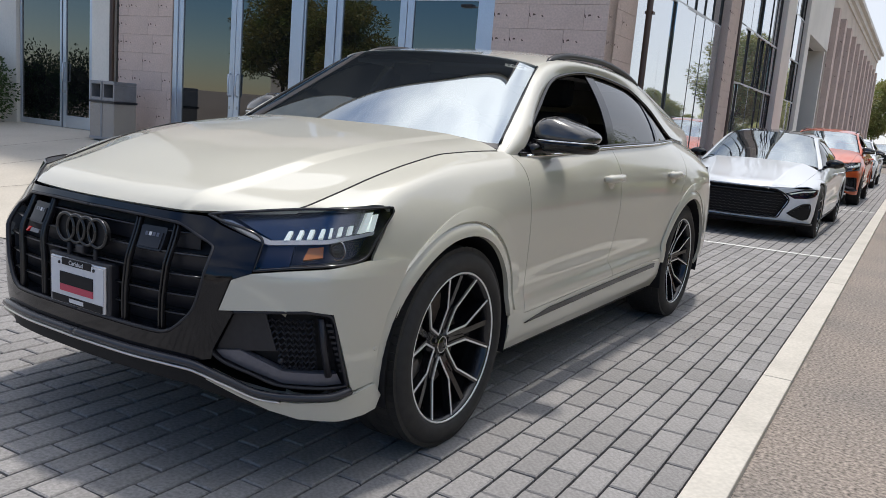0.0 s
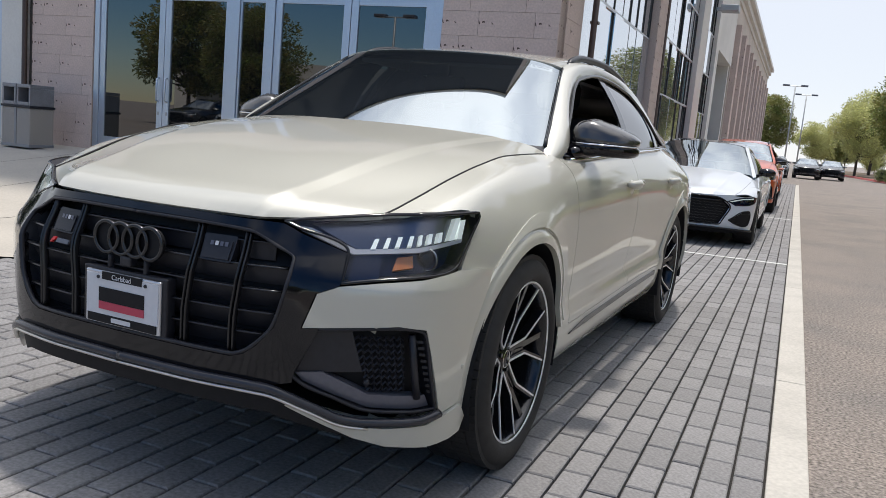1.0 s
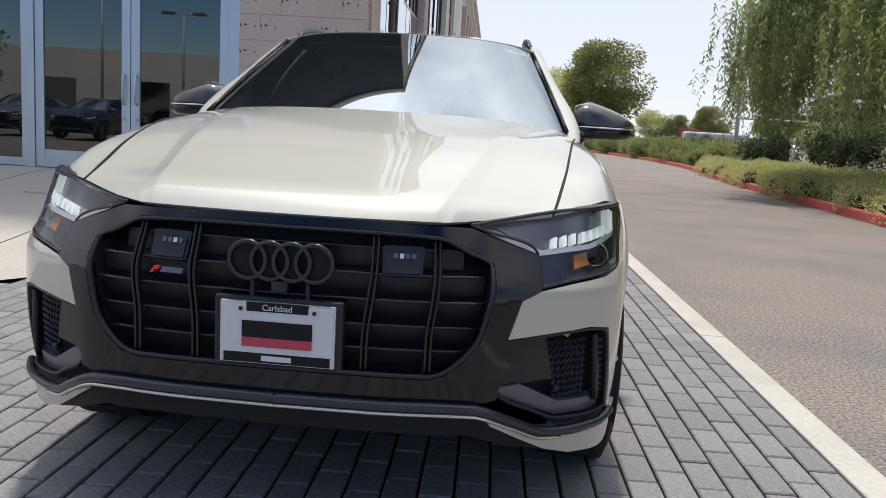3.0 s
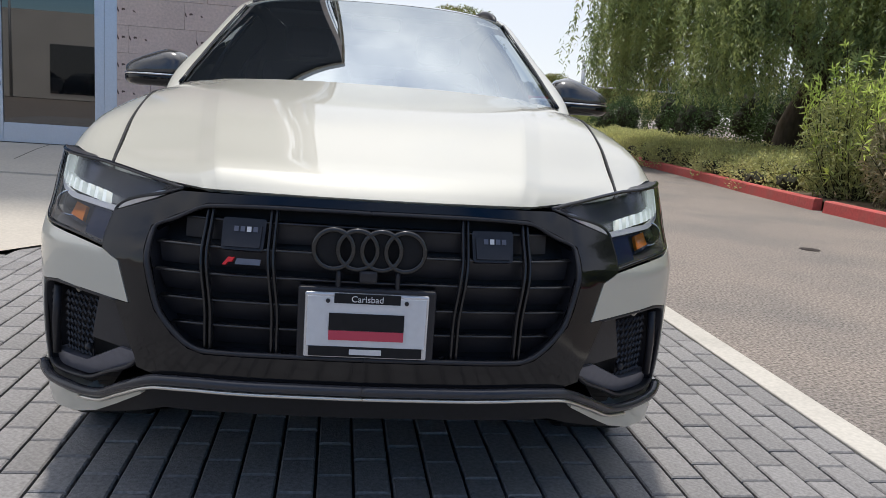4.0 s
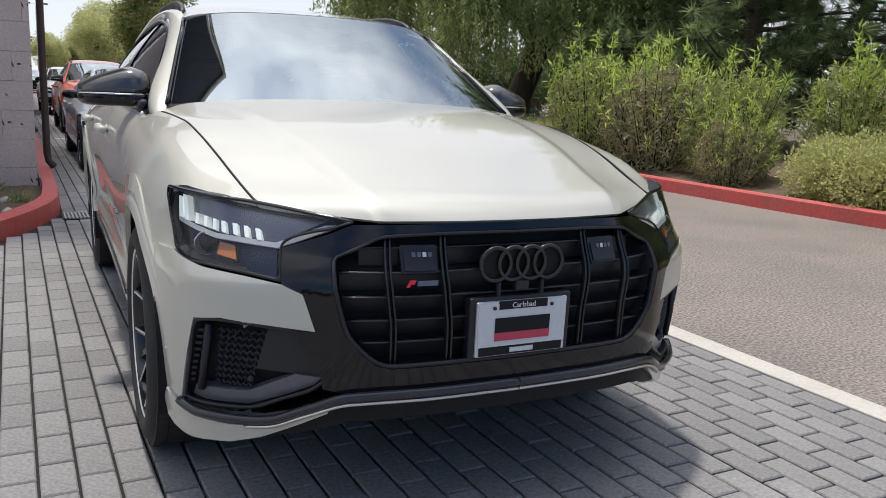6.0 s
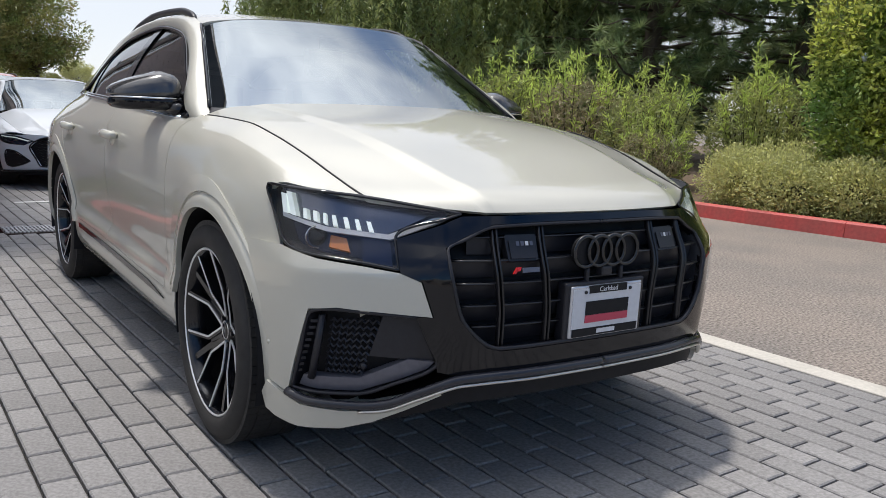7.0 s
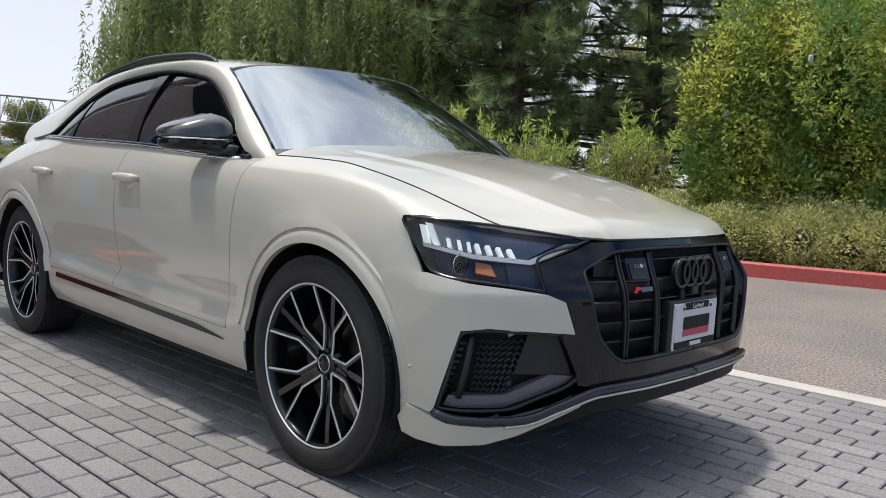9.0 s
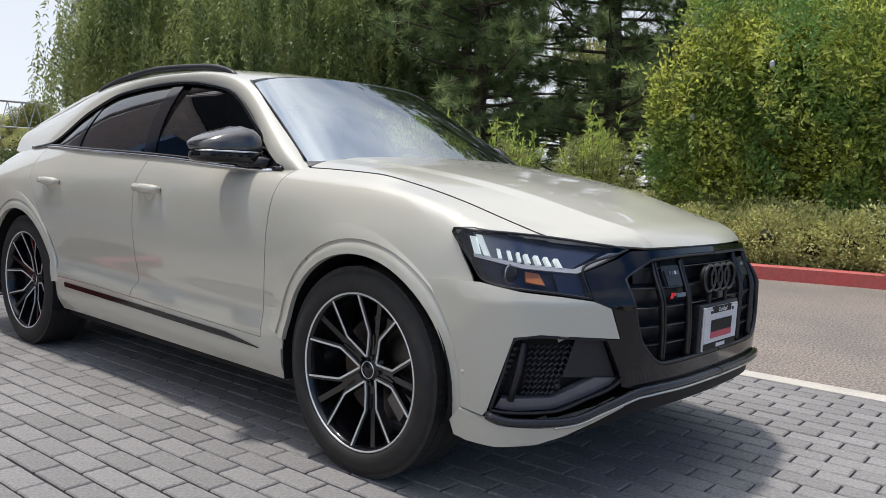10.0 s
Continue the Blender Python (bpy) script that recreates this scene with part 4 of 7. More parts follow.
        bmesh.ops.create_uvsphere(bm, u_segments=12, v_segments=6, radius=0.011)
        bmesh.ops.translate(bm, vec=nose(sd * 0.79, 0.45, -0.018), verts=bm.verts)
        part("parking_sensor", bm, SATIN_BLACK, root, smooth=True)

    # ---- grille ----
    hole = [(0, 0.880), (0.213, 0.880), (0.405, 0.873), (0.498, 0.836), (0.562, 0.806), (0.556, 0.757), (0.532, 0.65), (0.517, 0.606), (0.472, 0.551), (0.431, 0.519), (0.39, 0.507), (0.196, 0.508), (0, 0.508)]
    rim_out = [(0, 0.440), (0.38, 0.440), (0.50, 0.436), (0.575, 0.450), (0.578, 0.478), (0.640, 0.612), (0.590, 0.612), (0.626, 0.714), (0.690, 0.738), (0.708, 0.825), (0.500, 0.892), (0.418, 0.896), (0.21, 0.900), (0, 0.900)]
    panel("grille_surround", hole + rim_out, nose, 0.012, GLOSS_BLACK if grille_mat is None else grille_mat, root, thick=0.03, both=True, step=0.03)
    full = hole + [(-u, v) for u, v in hole[-2:0:-1]]
    panel("grille_backing", full, nose, -0.060, MATTE_BLACK, root, sides=(1,), thick=0)
    wall_ring("grille_wall", full, nose, -0.060, 0.0, SATIN_BLACK, root, sides=(1,))
    bar_on("grille_frame", [(0, 0.874), (0.213, 0.874), (0.402, 0.867), (0.496, 0.830), (0.556, 0.802), (0.550, 0.757), (0.526, 0.652), (0.512, 0.610), (0.468, 0.556), (0.428, 0.525), (0.388, 0.513), (0.196, 0.514), (0, 0.514)], nose, 0.004, 0.007, 0.009, SATIN_BLACK, root, both=True, n=70, label="satin black grille frame")

    def reach(z):
        return float(np.interp(z, [0.51, 0.52, 0.555, 0.61, 0.65, 0.80, 0.836, 0.873], [0.39, 0.43, 0.472, 0.515, 0.53, 0.556, 0.49, 0.39]))

    for z in (0.578, 0.640, 0.705, 0.770, 0.834):
        e = reach(z) - 0.012
        bar_on("grille_slat", [(-e, z), (-e / 2, z), (0, z), (e / 2, z), (e, z)], nose, -0.020, 0.0042, 0.012, GRILLE_BAR, root, sides=(1,), n=30)
        v, f = grid_mesh(lambda u, t: nose(u, z - 0.003 - 0.050 * t, -0.024 - 0.026 * t), np.linspace(-e, e, 24), (0, 1))
        skin("slat_blade", v, f, SATIN_BLACK, root, thick=0.003)
    for sgn in (-1, 1):
        for x, lo, hi in ((0.222, 0.512, 0.874), (0.385, 0.516, 0.868)):
            for off in (-0.0065, 0.0065):
                bar_on("grille_post", [(sgn * (x + off), lo), (sgn * (x + off), 0.60), (sgn * (x + off + 0.012), 0.72), (sgn * (x + off + 0.016), 0.77), (sgn * (x + off + 0.014), hi)], nose, -0.008, 0.0046, 0.012, GRILLE_BAR, root, sides=(1,), n=18)
        bar_on("grille_post", [(sgn * 0.072, 0.672), (sgn * 0.072, 0.735)], nose, -0.008, 0.007, 0.012, SATIN_BLACK, root, sides=(1,))
        panel("sensor_housing", [(sgn * 0.258, 0.768), (sgn * 0.362, 0.768), (sgn * 0.366, 0.842), (sgn * 0.254, 0.842)], nose, -0.006, SATIN_BLACK, root, sides=(1,), thick=0.03, r=0.008)
        panel("sensor_window", [(sgn * 0.266, 0.776), (sgn * 0.354, 0.776), (sgn * 0.356, 0.826), (sgn * 0.264, 0.826)], nose, -0.001, SATIN_BLACK, root, sides=(1,), thick=0.004)
        if detail:
            for k in range(4):
                u = sgn * (0.285 + 0.016 * k)
                panel("sensor_lens", [(u, 0.812), (u + 0.011, 0.812), (u + 0.011, 0.824), (u, 0.824)], nose, 0.0015, PLATE_WHITE if k == 1 else SATIN_GREY, root, sides=(1,), thick=0.001)
    for k in range(4):
        c = nose(0, 0.787, 0.014)
        ring = [(-0.0865 + 0.0577 * k + 0.0475 * math.cos(a), c[1], c[2] + 0.0475 * math.sin(a)) for a in np.linspace(0, 2 * math.pi, 40, endpoint=False)]
        part("badge_ring", tube(ring, 0.0065, 8, closed=True), DARK_CHROME, root, "dark metal ring of the front badge", smooth=True)
    bm = bmesh.new()
    for k in range(4):
        b = bmesh.new()
        bmesh.ops.create_cone(b, cap_ends=True, segments=32, radius1=0.046, radius2=0.046, depth=0.012)
        merge(bm, b, pose(-0.0865 + 0.0577 * k, nose(0, 0.787, 0.002)[1], 0.787, 90, 0, 0))
    part("badge_back", bm, MATTE_BLACK, root)
    if detail:
        part("nose_camera", box(-0.022, 0.022, -0.962, -0.93, 0.708, 0.738, 0.006), SATIN_BLACK, root)
        panel("red_badge", [(-0.353, 0.733), (-0.344, 0.733), (-0.330, 0.752), (-0.339, 0.752)], nose, 0.0, RED_BADGE, root, sides=(1,), thick=0.008)
        panel("red_badge", [(-0.341, 0.741), (-0.330, 0.741), (-0.324, 0.752), (-0.334, 0.752)], nose, 0.001, RED_BADGE, root, sides=(1,), thick=0.008)
        panel("badge_bar", [(-0.322, 0.736), (-0.262, 0.736), (-0.260, 0.750), (-0.318, 0.750)], nose, 0.0, SATIN_GREY, root, sides=(1,), thick=0.006)
    if plate:
        pl = new("number_plate")
        pl.parent = root
        pl.matrix_basis = pose(0.001, -0.950, 0.6025, 1, 0, 0)
        part("plate_holder", box(-0.168, 0.168, -0.010, 0.03, -0.093, 0.092, 0.006), SATIN_BLACK, pl)
        part("plate_frame", box(-0.150, 0.150, -0.018, -0.008, -0.0815, 0.0815, 0.004), PLATE_RIM, pl)
        part("plate_board", box(-0.1435, 0.1435, -0.020, -0.017, -0.052, 0.0725), PLATE_WHITE, pl)
        part("plate_foot", box(-0.138, 0.138, -0.0215, -0.017, -0.0775, -0.053), MATTE_BLACK, pl)
        part("plate_head", box(-0.080, 0.080, -0.0215, -0.017, 0.057, 0.0805), MATTE_BLACK, pl)
        part("plate_bar", box(-0.091, 0.091, -0.0225, -0.0195, -0.0355, -0.0115), PLATE_RED, pl)
        text = bpy.data.curves.new("town_name", "FONT")
        text.body, text.size, text.align_x, text.extrude = "Carlsbad", 0.022, "CENTER", 0.0005
        word = new("town_name", text)
        word.parent, word.matrix_basis = pl, pose(0, -0.0225, 0.0612, 90, 0, 0)
        text.materials.append(PLATE_WHITE)
        part("lettering_bar", box(-0.091, 0.091, -0.0225, -0.0195, -0.0105, 0.032), MATTE_BLACK, pl)
        part("lettering_bar", box(-0.039, 0.039, -0.0228, -0.02, -0.0715, -0.0580), PLATE_WHITE, pl)
        for sx in (-1, 1):
            b = bmesh.new()
            bmesh.ops.create_cone(b, cap_ends=True, segments=10, radius1=0.006, radius2=0.005, depth=0.006)
            merge(bm2 := bmesh.new(), b, pose(sx * 0.095, -0.021, 0.062, 90, 0, 0))
            part("plate_screw", bm2, SATIN_BLACK, pl)

    # ---- lower lip ----
    lip = [(0, 0.436), (0.25, 0.436), (0.39, 0.436), (0.50, 0.431), (0.62, 0.387), (0.735, 0.340), (0.80, 0.333), (0.95, 0.335), (1.026, 0.352)]
    bar_on("lip_trim", lip, nose, 0.022, 0.0145, 0.016, LIP_BLACK, root, both=True, n=60, label="dark glossy lip under the grille")
    bar_on("lip_line", [(u, v - 0.018) for u, v in lip[:7]], nose, 0.030, 0.0055, 0.008, SILVER, root, both=True, n=50, label="thin pale line along the lip")
    val = [(0, 0.420), (0.42, 0.424), (0.52, 0.412), (0.64, 0.355), (0.76, 0.285), (0.84, 0.26), (0.80, 0.262), (0.66, 0.300), (0.50, 0.350), (0.3, 0.356), (0, 0.356)]
    panel("valance", val, nose, 0.006, MATTE_BLACK, root, thick=0.12, both=True)
    front = lambda x: float(np.interp(abs(x), _p[:, 0], _p[:, 1])) + 0.055
    v, f = grid_mesh(lambda x, t: (x, front(x) + (-0.40 - front(x)) * t, 0.362 - 0.10 * (abs(x) / 0.72) ** 3 * (1 - t) - 0.07 * t), np.linspace(-0.72, 0.72, 16), np.linspace(0, 1, 5))
    skin("under_tray", v, f, MATTE_BLACK, root, towards=(0, 0, -1))

    # ---- headlamps ----
    top = [(0.500, 0.899), (0.66, 0.917), (0.82, 0.934), (1.00, 0.945), (1.100, 0.949), (1.196, 0.953), (1.206, 0.947)]
    outer = [(1.165, 0.900), (1.114, 0.843), (1.072, 0.796), (1.045, 0.785)]
    low = [(1.00, 0.776), (0.93, 0.770), (0.80, 0.758), (0.694, 0.744)]
    lamp_o = top + outer + low + [(0.712, 0.826)]
    for sd in (1, -1):
        hl = new("headlamp")
        hl.parent = root
        g = (lambda s: (lambda u, z, d=0.0: (lambda p: (s * p[0], p[1], p[2]))(nose(u, z, d))))(sd)
        one = dict(sides=(1,))
        panel("lamp_housing", lamp_o, g, -0.045, LAMP_BLUE, hl, thick=0, **one)
        wall_ring("lamp_wall", lamp_o, g, -0.045, 0.008, SATIN_BLACK, hl, **one)
        bar_on("lamp_rim", lamp_o + lamp_o[:1], g, 0.006, 0.0045, 0.005, GLOSS_BLACK, hl, n=90, **one)
        panel("upper_reflector", [(0.60, 0.892), (0.83, 0.923), (1.05, 0.938), (1.15, 0.940), (1.10, 0.862), (0.92, 0.842), (0.74, 0.830)], g, -0.030, LAMP_SILVER, hl, thick=0.005, **one)
        panel("light_guide", [(0.545, 0.887), (0.60, 0.884), (0.735, 0.833), (0.93, 0.846), (1.125, 0.873), (1.118, 0.862), (0.93, 0.833), (0.728, 0.819)], g, -0.008, PLATE_WHITE, hl, thick=0.008, label="bright light guide strip", **one)
        for k in range(7):
            u = 0.775 + 0.040 * k
            z = 0.836 + 0.0045 * k
            panel("light_bar", [(u, z), (u + 0.016, z + 0.002), (u + 0.028, z + 0.030), (u + 0.014, z + 0.029)], g, -0.006, LED, hl, thick=0.02, **one)
        for k in range(2):
            u = 1.062 + 0.036 * k
            panel("light_bar", [(u, 0.868 + 0.004 * k), (u + 0.022, 0.870 + 0.004 * k), (u + 0.064 - 0.016 * k, 0.936 - 0.006 * k), (u + 0.042 - 0.016 * k, 0.934 - 0.006 * k)], g, -0.006, LED, hl, thick=0.02, **one)
        panel("amber_reflector", [(0.845, 0.780), (0.915, 0.790), (0.918, 0.822), (0.865, 0.815)], g, -0.020, AMBER, hl, thick=0.01, **one)
        bm = bmesh.new()
        bmesh.ops.create_uvsphere(bm, u_segments=20, v_segments=12, radius=0.030)
        bmesh.ops.translate(bm, vec=g(0.99, 0.812, -0.045), verts=bm.verts)
        part("projector_lens", bm, GLOSS_BLACK, hl, smooth=True)
        part("projector_ring", tube([(lambda c: (c[0] + sd * 0.0 + 0.033 * math.cos(a), c[1] - 0.01, c[2] + 0.033 * math.sin(a)))(g(0.99, 0.812, -0.030)) for a in np.linspace(0, 2 * math.pi, 24, endpoint=False)], 0.003, 6, closed=True), CHROME, hl, smooth=True)
        panel("lamp_blind", [(0.712, 0.742), (0.80, 0.752), (0.812, 0.822), (0.73, 0.814)], g, -0.012, LAMP_BLUE, hl, thick=0.02, **one)
        cover = panel("lamp_cover", lamp_o, g, 0.009, LENS, hl, thick=0, **one)[0]
        cover.visible_shadow = False

    # ---- tail ----
    tk = [
        [(0, 3.79, 1.43), (0, 3.93, 1.22), (0, 4.04, 0.98), (0, 4.09, 0.70), (0, 4.05, 0.32)],
        [(0.45, 3.77, 1.40), (0.48, 3.90, 1.20), (0.50, 4.02, 0.97), (0.52, 4.07, 0.70), (0.50, 4.03, 0.32)],
        [(0.58, 3.74, 1.345), (0.60, 3.88, 1.20), (0.74, 4.0, 1.02), (0.86, 4.0, 0.70), (0.80, 3.98, 0.30)],
    ]
    skin("tailgate", *loft(tk, 20, 16, (), True), paint, root, towards=(0, 1, 0), both=True)
    for sd in (1, -1):
        part("tail_lamp", tube([(sd * 0.60, 4.035, 0.985), (sd * 0.72, 4.02, 0.985), (sd * 0.80, 3.93, 0.985)], 0.03, 8), PLATE_RED, root, smooth=True)
    # ---- cabin ----
    if detail:
        bm = box(-0.74, 0.74, 0.42, 0.95, 0.95, 1.12, 0.04)
        part("dashboard", bm, INTERIOR, root)
        part("steering_wheel", tube([(0.37 + 0.185 * math.cos(a), 0.98 + 0.06 * math.sin(a), 1.08 + 0.175 * math.sin(a)) for a in np.linspace(0, 2 * math.pi, 28, endpoint=False)], 0.016, 8, closed=True), INTERIOR, root, smooth=True)
        for x in (-0.37, 0.37):
            bm = box(x - 0.25, x + 0.25, 1.35, 1.85, 0.62, 0.78, 0.06)
            box(x - 0.25, x + 0.25, 1.80, 1.96, 0.72, 1.33, 0.06, bm=bm)
            box(x - 0.13, x + 0.13, 1.86, 1.96, 1.36, 1.54, 0.045, bm=bm)
            part("front_seat", bm, INTERIOR, root, "black leather front seat")
        bm = box(-0.66, 0.66, 2.5, 2.72, 0.6, 1.28, 0.06)
        part("rear_bench", bm, INTERIOR, root)
        part("headliner", box(-0.50, 0.50, 1.12, 3.2, 1.52, 1.54, 0.005), PLATE_WHITE, root)
        b = box(-0.11, 0.11, 0.93, 0.96, 1.455, 1.515, 0.012)
        part("rear_view_mirror", b, INTERIOR, root)
        part("floor_pan", box(-0.80, 0.80, 0.5, 3.8, 0.55, 0.60), INTERIOR, root)
    for y, left, right in ((0, 46, 34.5), (WHEELBASE, 45, 45.2)):
        wheel(car, 0.945, y, left)
        wheel(car, -0.945, y, right)
    return root

# ---- the car in front ----
hero = build_car("sport_utility_car", pose(-0.01, 0, 0), PAINT, "beige sport utility car with gloss black grille parked on the pavers", window_open=True)
# price sticker in the upper corner of its windscreen
st = part("sticker", box(-0.055, 0.055, -0.001, 0.001, -0.016, 0.016), STICKER, hero, "white paper sticker in the windscreen", at=pose(0.530, 1.088, 1.530, 0, 8, 20) @ pose(0, 0, 0, -60, 0, 0))
part("lettering_bar", box(-0.045, -0.030, -0.0025, -0.001, -0.002, 0.012), SATIN_GREY, st)
part("lettering_bar", box(-0.022, 0.040, -0.0025, -0.001, 0.000, 0.009), SATIN_GREY, st)

# ---- the dealership building: front along x at FRONT, side along y at FLANK_X ----
FRONT, FLANK_X, FLOOR_Z, TOP, TALL = 6.98, -1.11, 0.38, 7.4, 12.6


def add_pits(mat, scale=9.0, size=0.13):
    """Dark elongated voids of volcanic stone: flat spots, the shade of the holes put into the colour."""
    t = mat.node_tree
    b = t.nodes["Principled BSDF"]
    old = b.inputs["Base Color"].links[0].from_socket
    place, warp = t.nodes.new("ShaderNodeTexCoord"), t.nodes.new("ShaderNodeTexNoise")
    warp.inputs["Scale"].default_value, warp.inputs["Detail"].default_value = 11.0, 5.0
    add = t.nodes.new("ShaderNodeVectorMath")
    add.operation = "MULTIPLY_ADD"
    add.inputs[1].default_value = (0.22, 0.22, 0.22)
    mapping = t.nodes.new("ShaderNodeMapping")
    mapping.inputs["Scale"].default_value, mapping.inputs["Rotation"].default_value = (1.0, 1.0, 0.6), (0.0, 0.5, 0.0)
    vor = t.nodes.new("ShaderNodeTexVoronoi")
    vor.inputs["Scale"].default_value, vor.inputs["Randomness"].default_value = scale, 1.0
    pick = t.nodes.new("ShaderNodeTexNoise")
    pick.inputs["Scale"].default_value, pick.inputs["Detail"].default_value = 3.2, 4.0
    lim = t.nodes.new("ShaderNodeMath")
    lim.operation, lim.inputs[1].default_value = "MULTIPLY", size * 2
    less = t.nodes.new("ShaderNodeMath")
    less.operation = "LESS_THAN"
    mix = t.nodes.new("ShaderNodeMix")
    mix.data_type = "RGBA"
    mix.inputs[7].default_value = (0.10, 0.065, 0.055, 1)
    L = t.links.new
    L(place.outputs["Object"], warp.inputs["Vector"])
    L(warp.outputs["Color"], add.inputs[0])
    L(place.outputs["Object"], add.inputs[2])
    L(add.outputs[0], mapping.inputs[0])
    L(mapping.outputs[0], vor.inputs["Vector"])
    L(place.outputs["Object"], pick.inputs["Vector"])
    L(pick.outputs["Fac"], lim.inputs[0])
    L(vor.outputs["Distance"], less.inputs[0])
    L(lim.outputs[0], less.inputs[1])
    L(old, mix.inputs[6])
    L(less.outputs[0], mix.inputs["Factor"])
    L(mix.outputs[2], b.inputs["Base Color"])


add_pits(STONE, 9.0, 0.125)
STONE_JOINT = material("stone_joint", (0.55, 0.435, 0.38), 0.95, grain=0.15)
DOOR_DARK = material("roller_shade", (0.25, 0.24, 0.23), 0.8)
# dark colour standing for shade behind the shopfront and under the drive-through
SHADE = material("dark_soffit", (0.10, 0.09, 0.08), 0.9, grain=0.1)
BIN_GREY = material("bin_metal", (0.28, 0.28, 0.30), 0.45, 0.4, grain=0.2, stain=0.4, stain_scale=8)
BIN_STONE = material("bin_aggregate", (0.34, 0.31, 0.28), 0.9, grain=0.5, grain_scale=90, bump=0.4, bump_scale=120)
IRON = material("cast_iron", (0.03, 0.02, 0.018), 0.7, 0.3, grain=0.3)
STEEL_GREY = material("galvanised_steel", (0.42, 0.43, 0.44), 0.5, 0.7, grain=0.1)

wall_front = tagged(part("wall_front", box(-16.5, FLANK_X - 0.03, FRONT + 0.30, FRONT + 0.6, 0, TALL), PLASTER, at=SITE), "plastered building wall behind the shopfront", "wall", kind="structure")
wall_side = tagged(part("wall_side", box(FLANK_X - 0.6, FLANK_X - 0.25, FRONT + 0.6, 24.2, 0, TALL), PLASTER, at=SITE), "plastered long wall of the building", "wall", kind="structure")
tagged(part("wall_back", box(-16.5, FLANK_X - 0.6, 23.9, 24.2, 0, TALL), PLASTER, at=SITE), "plain wall inside the building block", "wall", kind="structure")
tagged(part("roof_slab", box(-16.5, FLANK_X + 0.10, 24.3, 62, TOP, TOP + 0.25, 0.03), PLASTER, at=SITE), "flat roof slab of the building", "roof", kind="structure")
tagged(part("roof_slab", box(-16.5, FLANK_X + 0.10, FRONT - 0.15, 24.3, TALL, TALL + 0.25, 0.03), PLASTER, at=SITE), "flat roof slab of the entrance block", "roof", kind="structure")
cornice = bmesh.new()
for k, (o, z0, z1) in enumerate(((0.06, TOP - 0.45, TOP - 0.25), (0.20, TOP - 0.25, TOP), (0.36, TOP + 0.003, TOP + 0.18))):
    box(FLANK_X - 0.2, FLANK_X + o, 24.0, 62, z0, z1, bm=cornice)
tagged(part("cornice", cornice, PLASTER, at=SITE), "stepped pale cornice along the roof edge", "cornice", kind="structure")

BLOCKS = {}


def block_mesh(w, h):
    """A stone block of that width and height, its face towards -y, with softened edges."""
    key = (round(w, 3), round(h, 3))
    if key not in BLOCKS:
        e = 0.0012
        v = [(0, 0.02, 0), (w, 0.02, 0), (w, 0.02, h), (0, 0.02, h), (e, 0, e), (w - e, 0, e), (w - e, 0, h - e), (e, 0, h - e)]
        f = [(4, 5, 6, 7), (0, 1, 5, 4), (1, 2, 6, 5), (2, 3, 7, 6), (3, 0, 4, 7)]
        me = bpy.data.meshes.new("stone_block")
        me.from_pydata(v, [], f)
        me.materials.append(STONE)
        BLOCKS[key] = me
    return BLOCKS[key]


def stone_wall(name, m, width, z0, z1, label, course=0.305, length=0.74, parts=True):
    """A pier faced with stone blocks; m puts its face (width along x, looking along -y) into the site."""
    pier = tagged(part(name, box(0, width, 0.018, 0.30, z0, z1), STONE_JOINT, at=m), label, "wall", kind="structure")
    row, z = 0, z0
    while z < z1 - 0.02:
        h = min(course, z1 - z)
        x = -length * (0.5 if row % 2 else 0.0) - 0.12 * (row % 3)
        while x < width:
            a, b = max(x, 0), min(x + length, width)
            if b - a > 0.04:
                ob = new("stone_block", block_mesh(b - a - 0.0012, h - 0.0012))
                ob.parent = pier
                ob.matrix_basis = pose(a + 0.0012, 0, z + 0.0012)
            x += length
        z += course
        row += 1
    return pier


FACE = lambda x, y: SITE @ pose(x, y, 0)
SIDE_FACE = lambda y, x=FLANK_X: SITE @ pose(x, y, 0, 0, 0, 90)
stone_wall("wall_pier", FACE(-2.66, FRONT), 1.55, -0.05, 5.2, "pitted pinkish stone pier beside the doors")
stone_wall("wall_pier", FACE(-9.95, FRONT), 1.33, 0.30, 5.2, "pitted pinkish stone pier behind the bin")
stone_wall("wall_lintel", FACE(-8.62, FRONT), 5.96, 4.02, 5.2, "pitted stone band above the shopfront")
# added out of view: gives the windscreen something dark to reflect
tagged(part("wall_fascia", box(-10.0, FLANK_X - 0.002, FRONT - 0.06, FRONT + 0.3, 5.2, TALL), DARK_FRAME, at=SITE), "unseen dark upper front, added to darken the windscreen's reflection", "wall", kind="structure")
stone_wall("wall_pier", SIDE_FACE(FRONT + 0.02, FLANK_X), 1.05, -0.05, TALL, "pitted pinkish stone corner pier")
stone_wall("wall_pier", SIDE_FACE(13.1, FLANK_X + 0.12), 0.85, -0.05, TALL, "pitted stone pilaster between window walls")

tagged(part("wall_white", box(-10.62, -10.15, FRONT - 0.03, FRONT + 0.3, 0, TALL), PLASTER, at=SITE), "white plastered pier", "wall", kind="structure")
tagged(part("wall_white", box(-16.5, -12.85, FRONT - 0.03, FRONT + 0.3, 0, TALL), PLASTER, at=SITE), "white plastered wall beside the side door", "wall", kind="structure")
tagged(part("wall_white", box(-12.85, -10.62, FRONT, FRONT + 0.3, 3.4, TALL), PLASTER, at=SITE), "white plastered wall above the side door", "wall", kind="structure")


